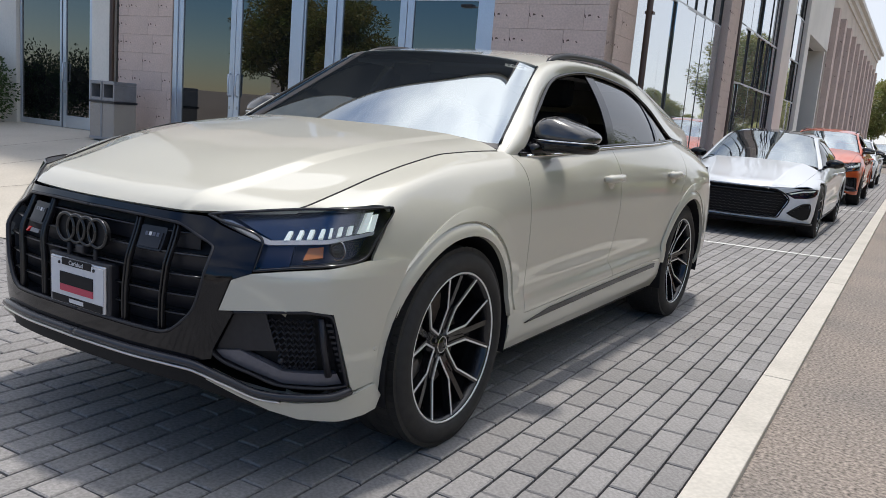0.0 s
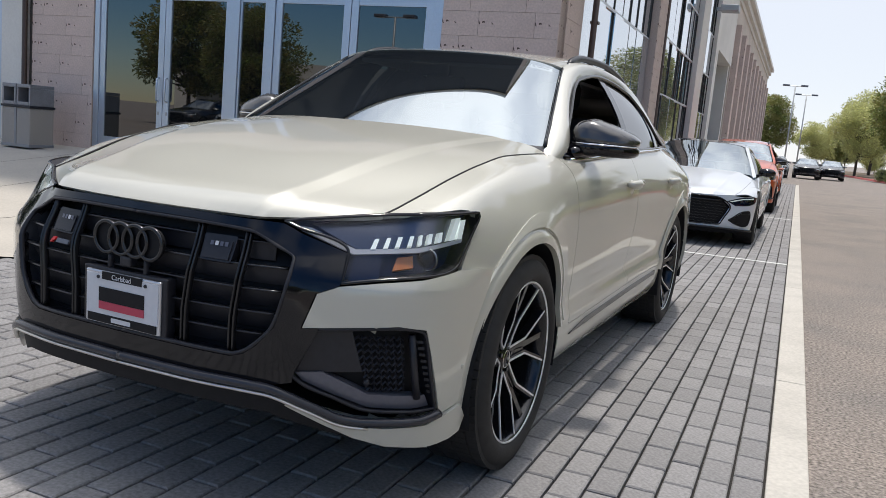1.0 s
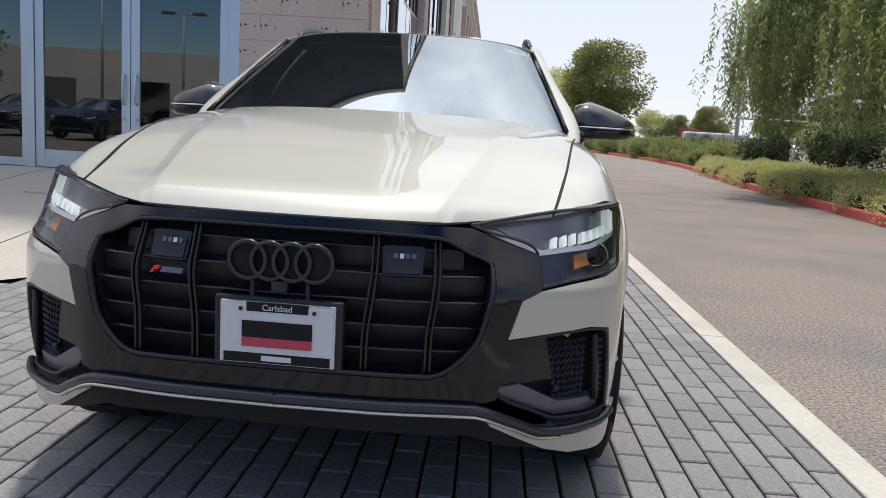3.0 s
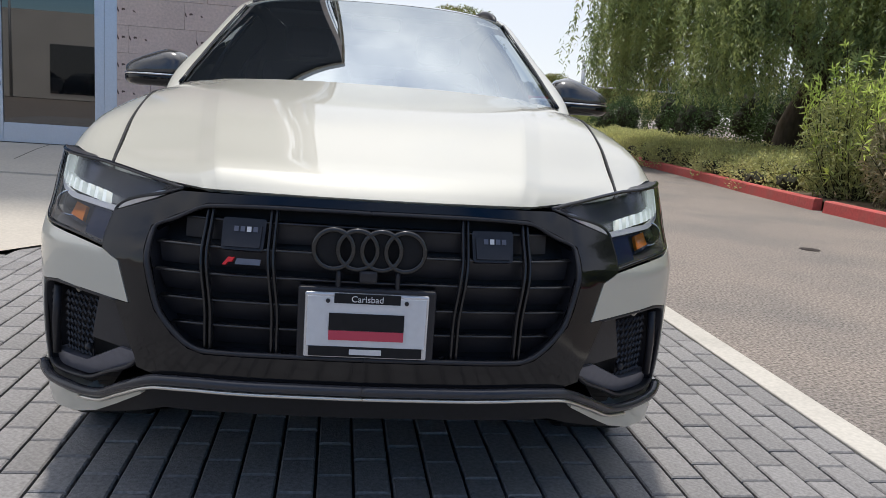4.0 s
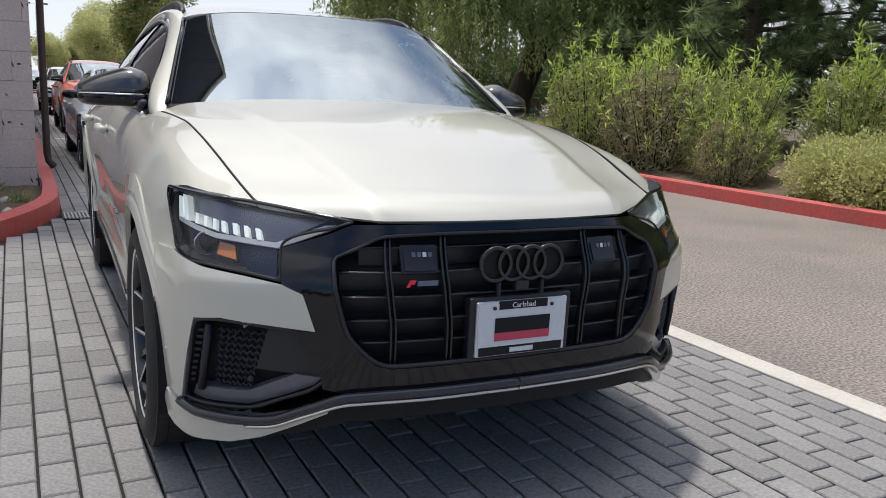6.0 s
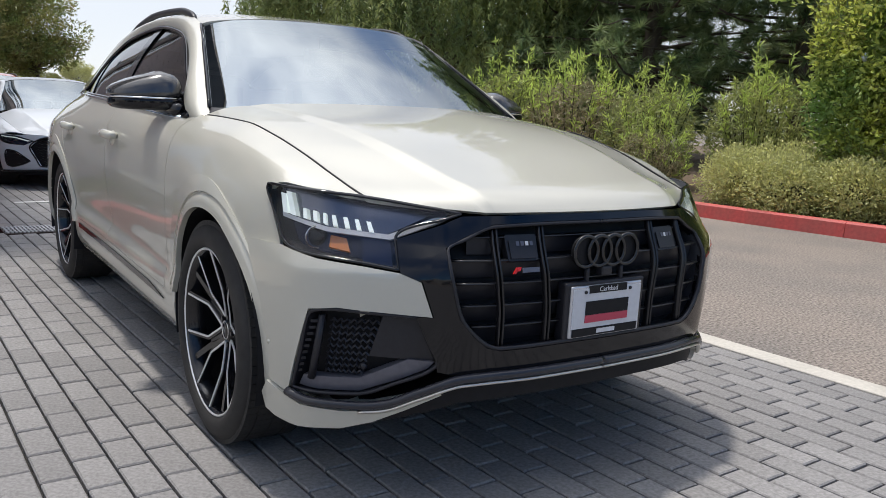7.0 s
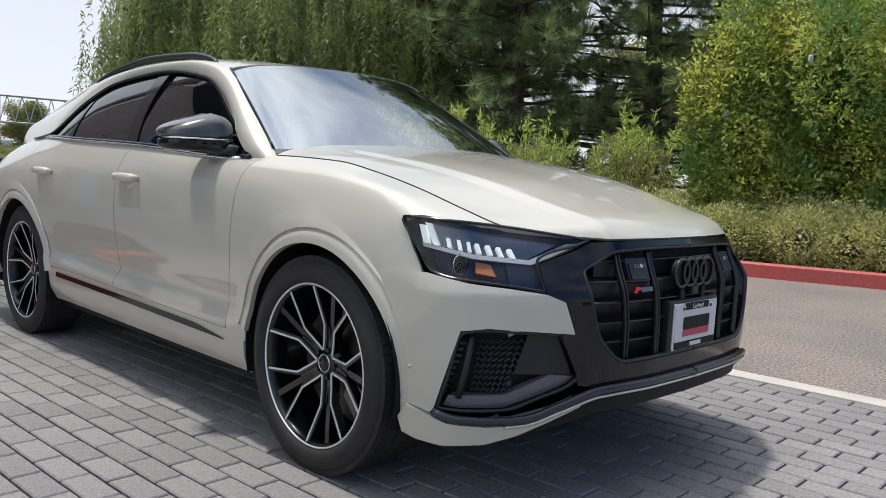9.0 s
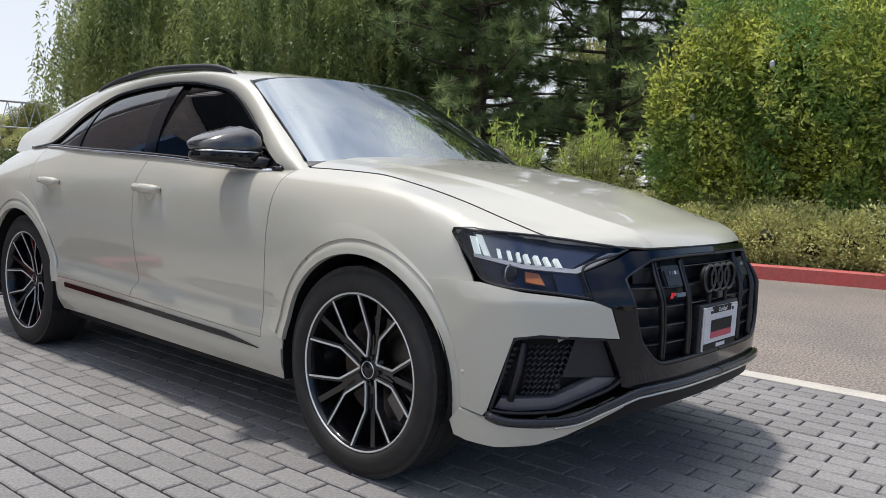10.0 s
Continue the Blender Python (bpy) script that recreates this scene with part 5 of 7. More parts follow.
def glazed(name, x0, x1, z0, z1, frame_w, label, bottom=0.10, handle=None, parent=None, leaf=True):
    """A door leaf or light: frame, pane, and a pull handle."""
    root = empty(name, SITE @ pose(0, 0, 0), label, "door" if leaf else "window", kind="structure")
    y0, y1 = FRONT + 0.03, FRONT + 0.085
    for nm, a in (("stile", (x0, x0 + frame_w, y0, y1, z0, z1)), ("stile", (x1 - frame_w, x1, y0, y1, z0, z1)), ("rail", (x0 + frame_w, x1 - frame_w, y0 + 0.003, y1 - 0.003, z0, z0 + bottom)), ("rail", (x0 + frame_w, x1 - frame_w, y0 + 0.003, y1 - 0.003, z1 - 0.10, z1))):
        part(nm, box(*a, 0.004), ALUMINIUM, root)
    part("pane", box(x0 + frame_w, x1 - frame_w, y0 + 0.02, y0 + 0.03, z0 + bottom, z1 - 0.10), STORE_GLASS, root)
    if handle is not None:
        part("pull_handle", tube([(handle, y0 + 0.002, 1.22), (handle, y0 - 0.05, 1.24), (handle, y0 - 0.05, 1.56), (handle, y0 + 0.002, 1.58)], 0.014, 8), ALUMINIUM, root, smooth=True)
        part("lock", box(handle - 0.015, handle + 0.015, y0 - 0.008, y0, 1.02, 1.07, 0.003), STEEL_GREY, root)
        part("push_bar", box(x0 + frame_w, x1 - frame_w, y0 + 0.045, y0 + 0.075, 1.30, 1.33), ALUMINIUM, root)
    return root


HEAD = 2.83
glazed("door_1", -8.50, -7.215, FLOOR_Z + 0.01, HEAD, 0.11, "aluminium framed glass door, closed", 0.22, -7.29)
glazed("door_2", -7.205, -5.985, FLOOR_Z + 0.01, HEAD, 0.11, "aluminium framed glass door, closed", 0.22, -7.13)
glazed("window_1", -5.84, -5.385, FLOOR_Z + 0.01, HEAD, 0.03, "narrow fixed light between the door pairs", 0.10, leaf=False)
glazed("door_3", -5.235, -4.025, FLOOR_Z + 0.01, HEAD, 0.11, "aluminium framed glass door, closed", 0.22, -4.10)
glazed("door_4", -4.015, -2.80, FLOOR_Z + 0.01, HEAD, 0.11, "aluminium framed glass door, closed", 0.22, -3.94)
glazed("door_5", -11.52, -10.68, FLOOR_Z + 0.01, 3.2, 0.09, "aluminium framed glass side door, closed", 0.22, -11.45)
glazed("window_2", -12.82, -11.56, FLOOR_Z + 0.01, 3.2, 0.05, "fixed glass light beside the side door", 0.10, leaf=False)
for x0, x1 in ((-8.60, -8.505), (-5.98, -5.845), (-5.38, -5.24), (-2.795, -2.66)):
    tagged(part("door_jamb", box(x0, x1, FRONT + 0.01, FRONT + 0.10, FLOOR_Z, 4.0, 0.004), ALUMINIUM, at=SITE), "aluminium post of the shopfront", "door frame", kind="structure")
tagged(part("door_head", box(-8.60, -2.66, FRONT + 0.012, FRONT + 0.098, HEAD + 0.005, HEAD + 0.11), ALUMINIUM, at=SITE), "aluminium head of the shopfront", "door frame", kind="structure")
for k in range(5):
    x0 = -8.50 + 1.14 * k
    tagged(part("window_3", box(x0, x0 + 1.13, FRONT + 0.05, FRONT + 0.06, HEAD + 0.11, 4.0), STORE_GLASS, at=SITE), "glass light above the doors", "window", kind="structure")
# a dark sheet stands for the unlit room behind the panes
tagged(part("shopfront_backing", box(-12.84, -2.66, FRONT + 0.12, FRONT + 0.2, FLOOR_Z, 4.0), SHADE, at=SITE), "dark sheet in place of the unlit room behind the shopfront glass", "wall", kind="structure")

# hydrant outlets in the stone pier
for x in (-2.12, -1.84):
    hy = empty("pipe_outlet", SITE @ pose(x, FRONT, 0.90), "rusty iron pipe outlet in the stone wall", "pipe", "pipe outlets in the wall")
    part("flange", tube([(0, -0.001, 0), (0, -0.02, 0)], 0.082, 20), IRON, hy)
    bm = bmesh.new()
    ring = lathe([(0.0, 0.062), (0.07, 0.060), (0.075, 0.052), (0.070, 0.044), (0.01, 0.044), (0.008, 0.0001)], 24)
    merge(bm, ring, pose(0, -0.018, 0, 0, 0, -90))
    part("nozzle", bm, IRON, hy, smooth=True)
    for a in (90, 210, 330):
        part("lug", box(-0.012, 0.012, -0.075, -0.03, 0.058, 0.084, 0.004), IRON, hy, at=Matrix.Rotation(radians(a - 90), 4, "Y"))


def downpipe(x, y, z0, z1, label):
    dp = empty("downpipe", SITE @ pose(x, y, 0), label, "downpipe", "downpipes")
    part("pipe", tube([(0, 0, z1), (0, 0, z0 + 0.16), (0.015, -0.02, z0 + 0.07), (0.06, -0.09, z0 + 0.02)], 0.042, 10), BROWN_PIPE, dp, smooth=True)
    for z in np.arange(z0 + 0.8, z1, 1.8):
        part("bracket", box(-0.055, 0.055, -0.02, 0.07, z, z + 0.035), BROWN_PIPE, dp)


downpipe(-10.05, FRONT - 0.06, FLOOR_Z, TOP, "dark brown downpipe on the white pier")
downpipe(FLANK_X + 0.14, FRONT + 1.15, 0.15, TOP, "dark brown downpipe on the corner of the building")
downpipe(FLANK_X + 0.10, 14.12, 0.2, TOP, "dark brown downpipe beside the stone pilaster")

# window walls along the side
WALL_RAIL = material("pale_transom", (0.5, 0.51, 0.52), 0.4, 0.5)


def curtain(name, y0, y1, z0, z1, label, levels=()):
    root = empty(name, SITE @ pose(FLANK_X - 0.02, 0, 0), label, "window", kind="structure")
    n = max(2, round((y1 - y0) / 0.62))
    ys = np.linspace(y0, y1, n + 1)
    zs = [z0, *levels, 4.7, 6.0, 7.3, 9.0, z1]
    for a, b in zip(ys, ys[1:]):
        for c, d in zip(zs, zs[1:]):
            ob = part("pane", box(-0.02, 0, a + 0.012, b - 0.012, c + 0.012, d - 0.012), WALL_GLASS, root)
            ob.matrix_basis = pose(random.uniform(-0.001, 0.001), 0, 0, 0, random.uniform(-0.15, 0.15), random.uniform(-0.12, 0.12))
    for a in ys:
        part("mullion", box(-0.03, 0.006, a - 0.016, a + 0.016, z0, z1), DARK_FRAME, root)
    for c in zs:
        part("transom", box(-0.03, 0.010, y0, y1, c - 0.022, c + 0.022), WALL_RAIL, root)


curtain("window_4", 8.06, 13.06, 0.25, TALL - 0.6, "tall window wall with dark mullions", (3.2,))
curtain("window_5", 14.7, 19.6, 0.25, TALL - 0.6, "tall window wall with dark mullions", (2.35, 3.5))
curtain("window_6", 21.0, 23.8, 0.25, TALL - 0.6, "tall window wall with dark mullions", (2.35, 3.5))
for y0, y1, o in ((13.95, 14.68, 0.0), (19.62, 20.98, 0.12), (23.82, 24.6, 0.10)):
    tagged(part("wall_white", box(FLANK_X - 0.3, FLANK_X + o, y0, y1, 0, TALL), PLASTER, at=SITE), "white plastered pilaster", "wall", kind="structure")
tagged(part("wall_band", box(FLANK_X - 0.28, FLANK_X + 0.02, 8.03, 23.82, TALL - 0.6, TALL), PLASTER, at=SITE), "white plastered band above the window walls", "wall", kind="structure")
# drive-through opening and the rest of the long wall
tagged(part("wall_far", box(FLANK_X - 0.4, FLANK_X + 0.05, 24.6, 30.2, 4.5, TOP - 0.01), PLASTER, at=SITE), "plastered wall above the drive-through", "wall", kind="structure")
tagged(part("drive_ceiling", box(-9, FLANK_X - 0.41, 24.2, 30.2, 4.5, 4.7), SHADE, at=SITE), "ceiling of the drive-through, its shade put into the colour", "ceiling", kind="structure")
tagged(part("wall_drive", box(-9.2, -9.0, 24.2, 30.2, 0, 4.5), PLASTER, at=SITE), "white wall at the back of the drive-through", "wall", kind="structure")
tagged(part("wall_drive", box(-9, FLANK_X - 0.05, 30.2, 30.5, 0, TOP - 0.01), PLASTER, at=SITE), "white cheek of the drive-through", "wall", kind="structure")
WARM = material("warm_plaster", (0.60, 0.52, 0.45), 0.9, grain=0.1, stain=0.3, stain_scale=1.0)
tagged(part("wall_far", box(FLANK_X - 0.4, FLANK_X, 30.5, 62, 0, TOP - 0.01), WARM, at=SITE), "warm brown plastered far wall", "wall", kind="structure")
for k in range(11):
    y0 = 30.6 + 2.9 * k
    tagged(part("wall_pilaster", box(FLANK_X + 0.002, FLANK_X + 0.22, y0, y0 + 0.7, 0, TOP - 1.3), STONE, at=SITE), "stone pilaster on the far wall", "pilaster", kind="structure")
    tagged(part("window_7", box(FLANK_X + 0.002, FLANK_X + 0.03, y0 + 0.95, y0 + 2.6, 0.9, TOP - 1.6), WALL_GLASS, at=SITE), "dark window between the far pilasters", "window", kind="structure")
lampw = empty("wall_lamp", SITE @ pose(FLANK_X + 0.1, 22.6, 5.35), "grey box wall lamp high on the building", "lamp")
part("arm", box(0, 0.12, -0.05, 0.05, -0.05, 0.05), STEEL_GREY, lampw)
part("lamp_box", box(0.12, 0.62, -0.25, 0.25, -0.08, 0.10, 0.02), STEEL_GREY, lampw)

# ---- plaza, ramp, corner bed ----
def ramp_z(x, y):
    return 0.002 + FLOOR_Z * max(0.0, min(1.0, (y - 2.9) / 3.9)) ** 1.0


EDGE = [(-9, 0.15), (-6, 0.35), (-4.4, 0.85), (-3.3, 1.35), (-2.7, 2.0), (-2.35, 2.6), (-2.0, 3.05)]
bm = bmesh.new()
rows = []
for x in np.linspace(-16.5, -2.0, 30):
    e = float(smooth_at([p[0] for p in EDGE], [p[1] for p in EDGE], [max(x, -9)])[0])
    lo = e if x > -9 else 0.15
    rows.append([bm.verts.new((x, lo + (FRONT + 0.05 - lo) * t, ramp_z(x, lo + (FRONT + 0.05 - lo) * t))) for t in np.linspace(0, 1, 14)])
for r, s in zip(rows, rows[1:]):
    for j in range(13):
        bm.faces.new((r[j], r[j + 1], s[j + 1], s[j]))
bmesh.ops.recalc_face_normals(bm, faces=bm.faces)
tagged(part("plaza", bm, CONCRETE, at=SITE, smooth=True), "sloping tan concrete apron before the doors", "pavement", kind="structure")
# raised landing with a stepped edge, beside the ramp
bm = bmesh.new()
land = [(-4.4, FRONT + 0.02, FLOOR_Z + 0.004), (-1.96, FRONT + 0.02, FLOOR_Z + 0.004), (-1.96, 6.1, 0.33), (-2.28, 4.75, 0.22), (-2.75, 5.2, 0.245), (-4.4, 5.3, 0.25)]
top = [bm.verts.new(p) for p in land]
low = [bm.verts.new((x, y, -0.05)) for x, y, z in land]
bm.faces.new(top)
for i in range(6):
    bm.faces.new((top[i], low[i], low[(i + 1) % 6], top[(i + 1) % 6]))
bmesh.ops.recalc_face_normals(bm, faces=bm.faces)
tagged(part("landing", bm, CONCRETE, at=SITE), "raised concrete landing at the doors", "landing", kind="structure")
for x in (-3.4, -5.0, -6.6, -8.2, -9.8):
    bm = bmesh.new()
    pts = [(x, y, ramp_z(x, y) + 0.0025) for y in np.linspace(2.2, FRONT, 12)]
    v = [[bm.verts.new((px - 0.006, py, pz)), bm.verts.new((px + 0.006, py, pz))] for px, py, pz in pts]
    for a, b in zip(v, v[1:]):
        bm.faces.new((a[0], a[1], b[1], b[0]))
    tagged(part("concrete_joint", bm, JOINT, at=SITE), "dark joint in the concrete apron", "joint", kind="structure")
# red kerb round the planting bed at the building's corner
path = spline([(-1.86, 3.54), (-1.72, 3.64), (-1.45, 4.1), (-1.15, 4.8), (-0.97, 5.5), (-0.93, 6.6), (-0.93, 24.4)], 60)
bm = bmesh.new()
rows = []
for i, (x, y) in enumerate(path):
    a, b = path[max(i - 1, 0)], path[min(i + 1, len(path) - 1)]
    t = (b - a) / np.linalg.norm(b - a)
    nx, ny = -t[1], t[0]
    rows.append([bm.verts.new((x + nx * o, y + ny * o, z)) for o, z in ((0, -0.05), (0.012, 0.135), (0.03, 0.15), (0.15, 0.15), (0.15, -0.05))])
for r, s in zip(rows, rows[1:]):
    for j in range(4):
        bm.faces.new((r[j], r[j + 1], s[j + 1], s[j]))
bm.faces.new(rows[0])
bmesh.ops.recalc_face_normals(bm, faces=bm.faces)
tagged(part("corner_kerb", bm, RED_KERB, at=SITE, smooth=False), "red-painted kerb round the corner of the building", "kerb", kind="structure")
tagged(part("kerb_walk", box(-1.09, -1.06, 7.0, 24.4, -0.05, 0.14), CONCRETE, at=SITE), "narrow concrete margin behind the red kerb", "pavement", kind="structure")
bm = bmesh.new()
n = 14
v = [[bm.verts.new((-2.3 + 1.36 * i / n, 3.3 + 3.72 * j / n, 0.045 + 0.05 * noise.noise((i * 0.6, j * 0.6, 3)))) for j in range(n + 1)] for i in range(n + 1)]
soil_edge = lambda x: float(np.interp(x, [-2.3, -1.75, -1.4, -1.1, -0.95], [3.45, 3.72, 4.3, 5.1, 6.0]))
for i in range(n):
    for j in range(n):
        q = (v[i][j], v[i + 1][j], v[i + 1][j + 1], v[i][j + 1])
        if all(p.co.y > soil_edge(p.co.x) - 0.02 for p in q):
            bm.faces.new(q)
bmesh.ops.delete(bm, geom=[p for p in bm.verts if not p.link_faces], context="VERTS")
bmesh.ops.recalc_face_normals(bm, faces=bm.faces)
tagged(part("corner_soil", bm, SOIL, at=SITE, smooth=True), "bare soil with litter in the corner bed", "soil", kind="structure")
bm = bmesh.new()
wing = [(-2.42, 3.02, 0.012), (-2.06, 2.96, 0.010), (-1.76, 3.42, 0.014), (-1.82, 3.74, 0.085), (-2.30, 4.2, 0.135)]
top = [bm.verts.new(p) for p in wing]
low = [bm.verts.new((x, y, -0.05)) for x, y, z in wing]
bm.faces.new(top)
for i in range(5):
    bm.faces.new((top[i], low[i], low[(i + 1) % 5], top[(i + 1) % 5]))
bmesh.ops.recalc_face_normals(bm, faces=bm.faces)
tagged(part("apron_wing", bm, CONCRETE, at=SITE), "sloping concrete wing where the apron meets the red kerb", "pavement", kind="structure")
# drain grate in the pavers behind the car
dg = empty("drain_grate", SITE @ pose(-0.55, 5.15, 0.003), "galvanised steel drain grate set in the pavers", "grate")
part("frame", box(-0.42, 0.42, -0.20, 0.20, -0.03, 0.002), IRON, dg)
for k in range(26):
    part("grate_bar", box(-0.40 + 0.031 * k, -0.385 + 0.031 * k, -0.18, 0.18, 0.003, 0.010), STEEL_GREY, dg)
for z in (-0.12, 0.0, 0.12):
    part("cross_bar", box(-0.41, 0.41, z - 0.006, z + 0.006, 0.003, 0.012), STEEL_GREY, dg)

# bin at the stone pier
tb = empty("litter_bin", SITE @ pose(-9.27, 6.36, 0.345), "grey litter bin with a two-part hood and stone sides", "bin")
part("body", box(-0.30, 0.30, -0.22, 0.22, 0, 0.60, 0.015), BIN_STONE, tb)
part("plinth", box(-0.305, 0.305, -0.225, 0.225, 0, 0.05, 0.006), BIN_GREY, tb)
part("panel_post", box(-0.02, 0.02, -0.232, -0.218, 0.05, 0.60, 0.004), BIN_GREY, tb)
part("collar", box(-0.315, 0.315, -0.235, 0.235, 0.60, 0.635, 0.008), SATIN_BLACK, tb)
for sx in (-1, 1):
    hood = new("hood")
    hood.parent = tb
    x0, x1 = sx * 0.155 - 0.145, sx * 0.155 + 0.145
    for nm, dims in (("cheek", (x0, x0 + 0.035, -0.22, 0.22, 0.635, 0.90)), ("cheek", (x1 - 0.035, x1, -0.22, 0.22, 0.635, 0.90)), ("cap", (x0, x1, -0.22, 0.22, 0.902, 0.955)), ("sill", (x0 + 0.036, x1 - 0.036, -0.22, 0.22, 0.636, 0.69)), ("back", (x0 + 0.036, x1 - 0.036, 0.10, 0.12, 0.692, 0.90))):
        part(nm, box(*dims, 0.008), BIN_GREY if nm != "back" else MATTE_BLACK, hood)

# painted stall lines
for y0 in (7.12, 15.0):
    bm = bmesh.new()
    vs = [bm.verts.new(p) for p in ((-0.6, y0, 0.0045), (1.80, y0 + 0.22, 0.0045), (1.80, y0 + 0.32, 0.0045), (-0.6, y0 + 0.10, 0.0045))]
    bm.faces.new(vs)
    tagged(part("stall_line", bm, ROAD_PAINT, at=SITE), "worn white line painted across the pavers", "road marking", kind="structure")
# manhole-like patch on the road
bm = bmesh.new()
bmesh.ops.create_circle(bm, cap_ends=True, segments=24, radius=0.10)
tagged(part("survey_cover", bm, IRON, at=SITE @ pose(4.6, 4.6, -0.024)), "small iron cover set in the asphalt", "cover")

# ---- plants ----
def leaf_material(name, colour, other, through_light=0.35, shift=0.35, patch=0.9):
    """Leaves: two tones picked leaf by leaf, part of the light passing through."""
    m = material(name, colour, 0.5, island=shift)
    t = m.node_tree
    b = t.nodes["Principled BSDF"]
    old = b.inputs["Base Color"].links[0].from_socket
    info, mix = t.nodes.new("ShaderNodeTexNoise"), t.nodes.new("ShaderNodeMix")
    place = t.nodes.new("ShaderNodeTexCoord")
    info.inputs["Scale"].default_value = patch
    t.links.new(place.outputs["Object"], info.inputs["Vector"])
    span = t.nodes.new("ShaderNodeMapRange")
    span.inputs["From Min"].default_value, span.inputs["From Max"].default_value = 0.38, 0.62
    mix.data_type = "RGBA"
    mix.inputs[7].default_value = (*other, 1)
    t.links.new(info.outputs["Fac"], span.inputs["Value"])
    t.links.new(span.outputs[0], mix.inputs["Factor"])
    t.links.new(old, mix.inputs[6])
    t.links.new(mix.outputs[2], b.inputs["Base Color"])
    back, both = t.nodes.new("ShaderNodeBsdfTranslucent"), t.nodes.new("ShaderNodeMixShader")
    both.inputs[0].default_value = through_light
    t.links.new(mix.outputs[2], back.inputs["Color"])
    t.links.new(b.outputs[0], both.inputs[1])
    t.links.new(back.outputs[0], both.inputs[2])
    t.links.new(both.outputs[0], t.nodes["Material Output"].inputs["Surface"])
    return m


PEPPER = leaf_material("pepper_tree_leaves", (0.18, 0.235, 0.09), (0.36, 0.41, 0.15), 0.45)
PINE = leaf_material("pine_needles", (0.11, 0.17, 0.065), (0.36, 0.44, 0.19), 0.38, 0.3, 2.2)
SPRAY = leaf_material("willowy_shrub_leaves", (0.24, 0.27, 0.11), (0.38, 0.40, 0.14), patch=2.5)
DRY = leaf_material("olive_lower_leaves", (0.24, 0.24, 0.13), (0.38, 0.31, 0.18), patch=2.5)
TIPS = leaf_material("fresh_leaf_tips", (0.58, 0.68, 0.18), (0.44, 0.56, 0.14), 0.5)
HEDGE = leaf_material("hedge_leaves", (0.60, 0.59, 0.25), (0.46, 0.47, 0.20), patch=3.0)
GOLD = leaf_material("golden_shrub_leaves", (0.50, 0.53, 0.12), (0.17, 0.30, 0.08), 0.42, 0.6, 0.9)
CROWN = leaf_material("broad_tree_leaves", (0.17, 0.22, 0.06), (0.27, 0.24, 0.08), 0.4)
DARK_LEAF = leaf_material("dark_bush_leaves", (0.045, 0.085, 0.025), (0.07, 0.11, 0.03))
FLOWER = material("pale_blue_petals", (0.62, 0.66, 0.80), 0.6)
BARK = material("bark", (0.10, 0.075, 0.055), 0.95, grain=0.4, grain_scale=12, stain=0.5, stain_scale=4, bump=0.9, bump_scale=14, stretch=(1, 1, 0.3))
# near-black: real stalks of the shrubs, and painted shade inside the mounds
TWIG_SHADE = material("twig_core", (0.035, 0.035, 0.02), 0.95, grain=0.3)
RNG = np.random.default_rng(7)


def leaves(centres, ways, length, width, mat, name, parent=None, corners=4):
    """One mesh of pointed leaves: from each centre along its way, with sizes and twist varied."""
    c, w = np.asarray(centres, float), np.asarray(ways, float)
    n = len(c)
    w = w / (np.linalg.norm(w, axis=1, keepdims=True) + 1e-9)
    r = RNG.normal(size=(n, 3))
    s = np.cross(w, r)
    s /= np.linalg.norm(s, axis=1, keepdims=True) + 1e-9
    ln = length * RNG.uniform(0.6, 1.3, (n, 1))
    wd = width * RNG.uniform(0.7, 1.2, (n, 1))
    up = np.cross(s, w) * wd * 0.25
    v = np.stack([c, c + w * ln * 0.45 + s * wd / 2 + up, c + w * ln, c + w * ln * 0.45 - s * wd / 2 + up], 1).reshape(-1, 3)
    if corners == 3:
        v = np.stack([c - s * wd / 2, c + s * wd / 2 + up, c + w * ln], 1).reshape(-1, 3)
    me = bpy.data.meshes.new(name)
    me.from_pydata(v.tolist(), [], np.arange(corners * n).reshape(-1, corners).tolist())
    me.materials.append(mat)
    ob = new(name, me)
    ob.parent = parent
    return ob


def unit(n):
    d = RNG.normal(size=(n, 3))
    return d / np.linalg.norm(d, axis=1, keepdims=True)


def limb(points, r0, r1, bm, sides=8):
    pts = spline(points, max(6, 3 * len(points)))
    pts = pts + RNG.normal(size=pts.shape) * r0 * 0.10
    return tube(pts.tolist(), list(np.linspace(r0, r1, len(pts))), sides, bm=bm)


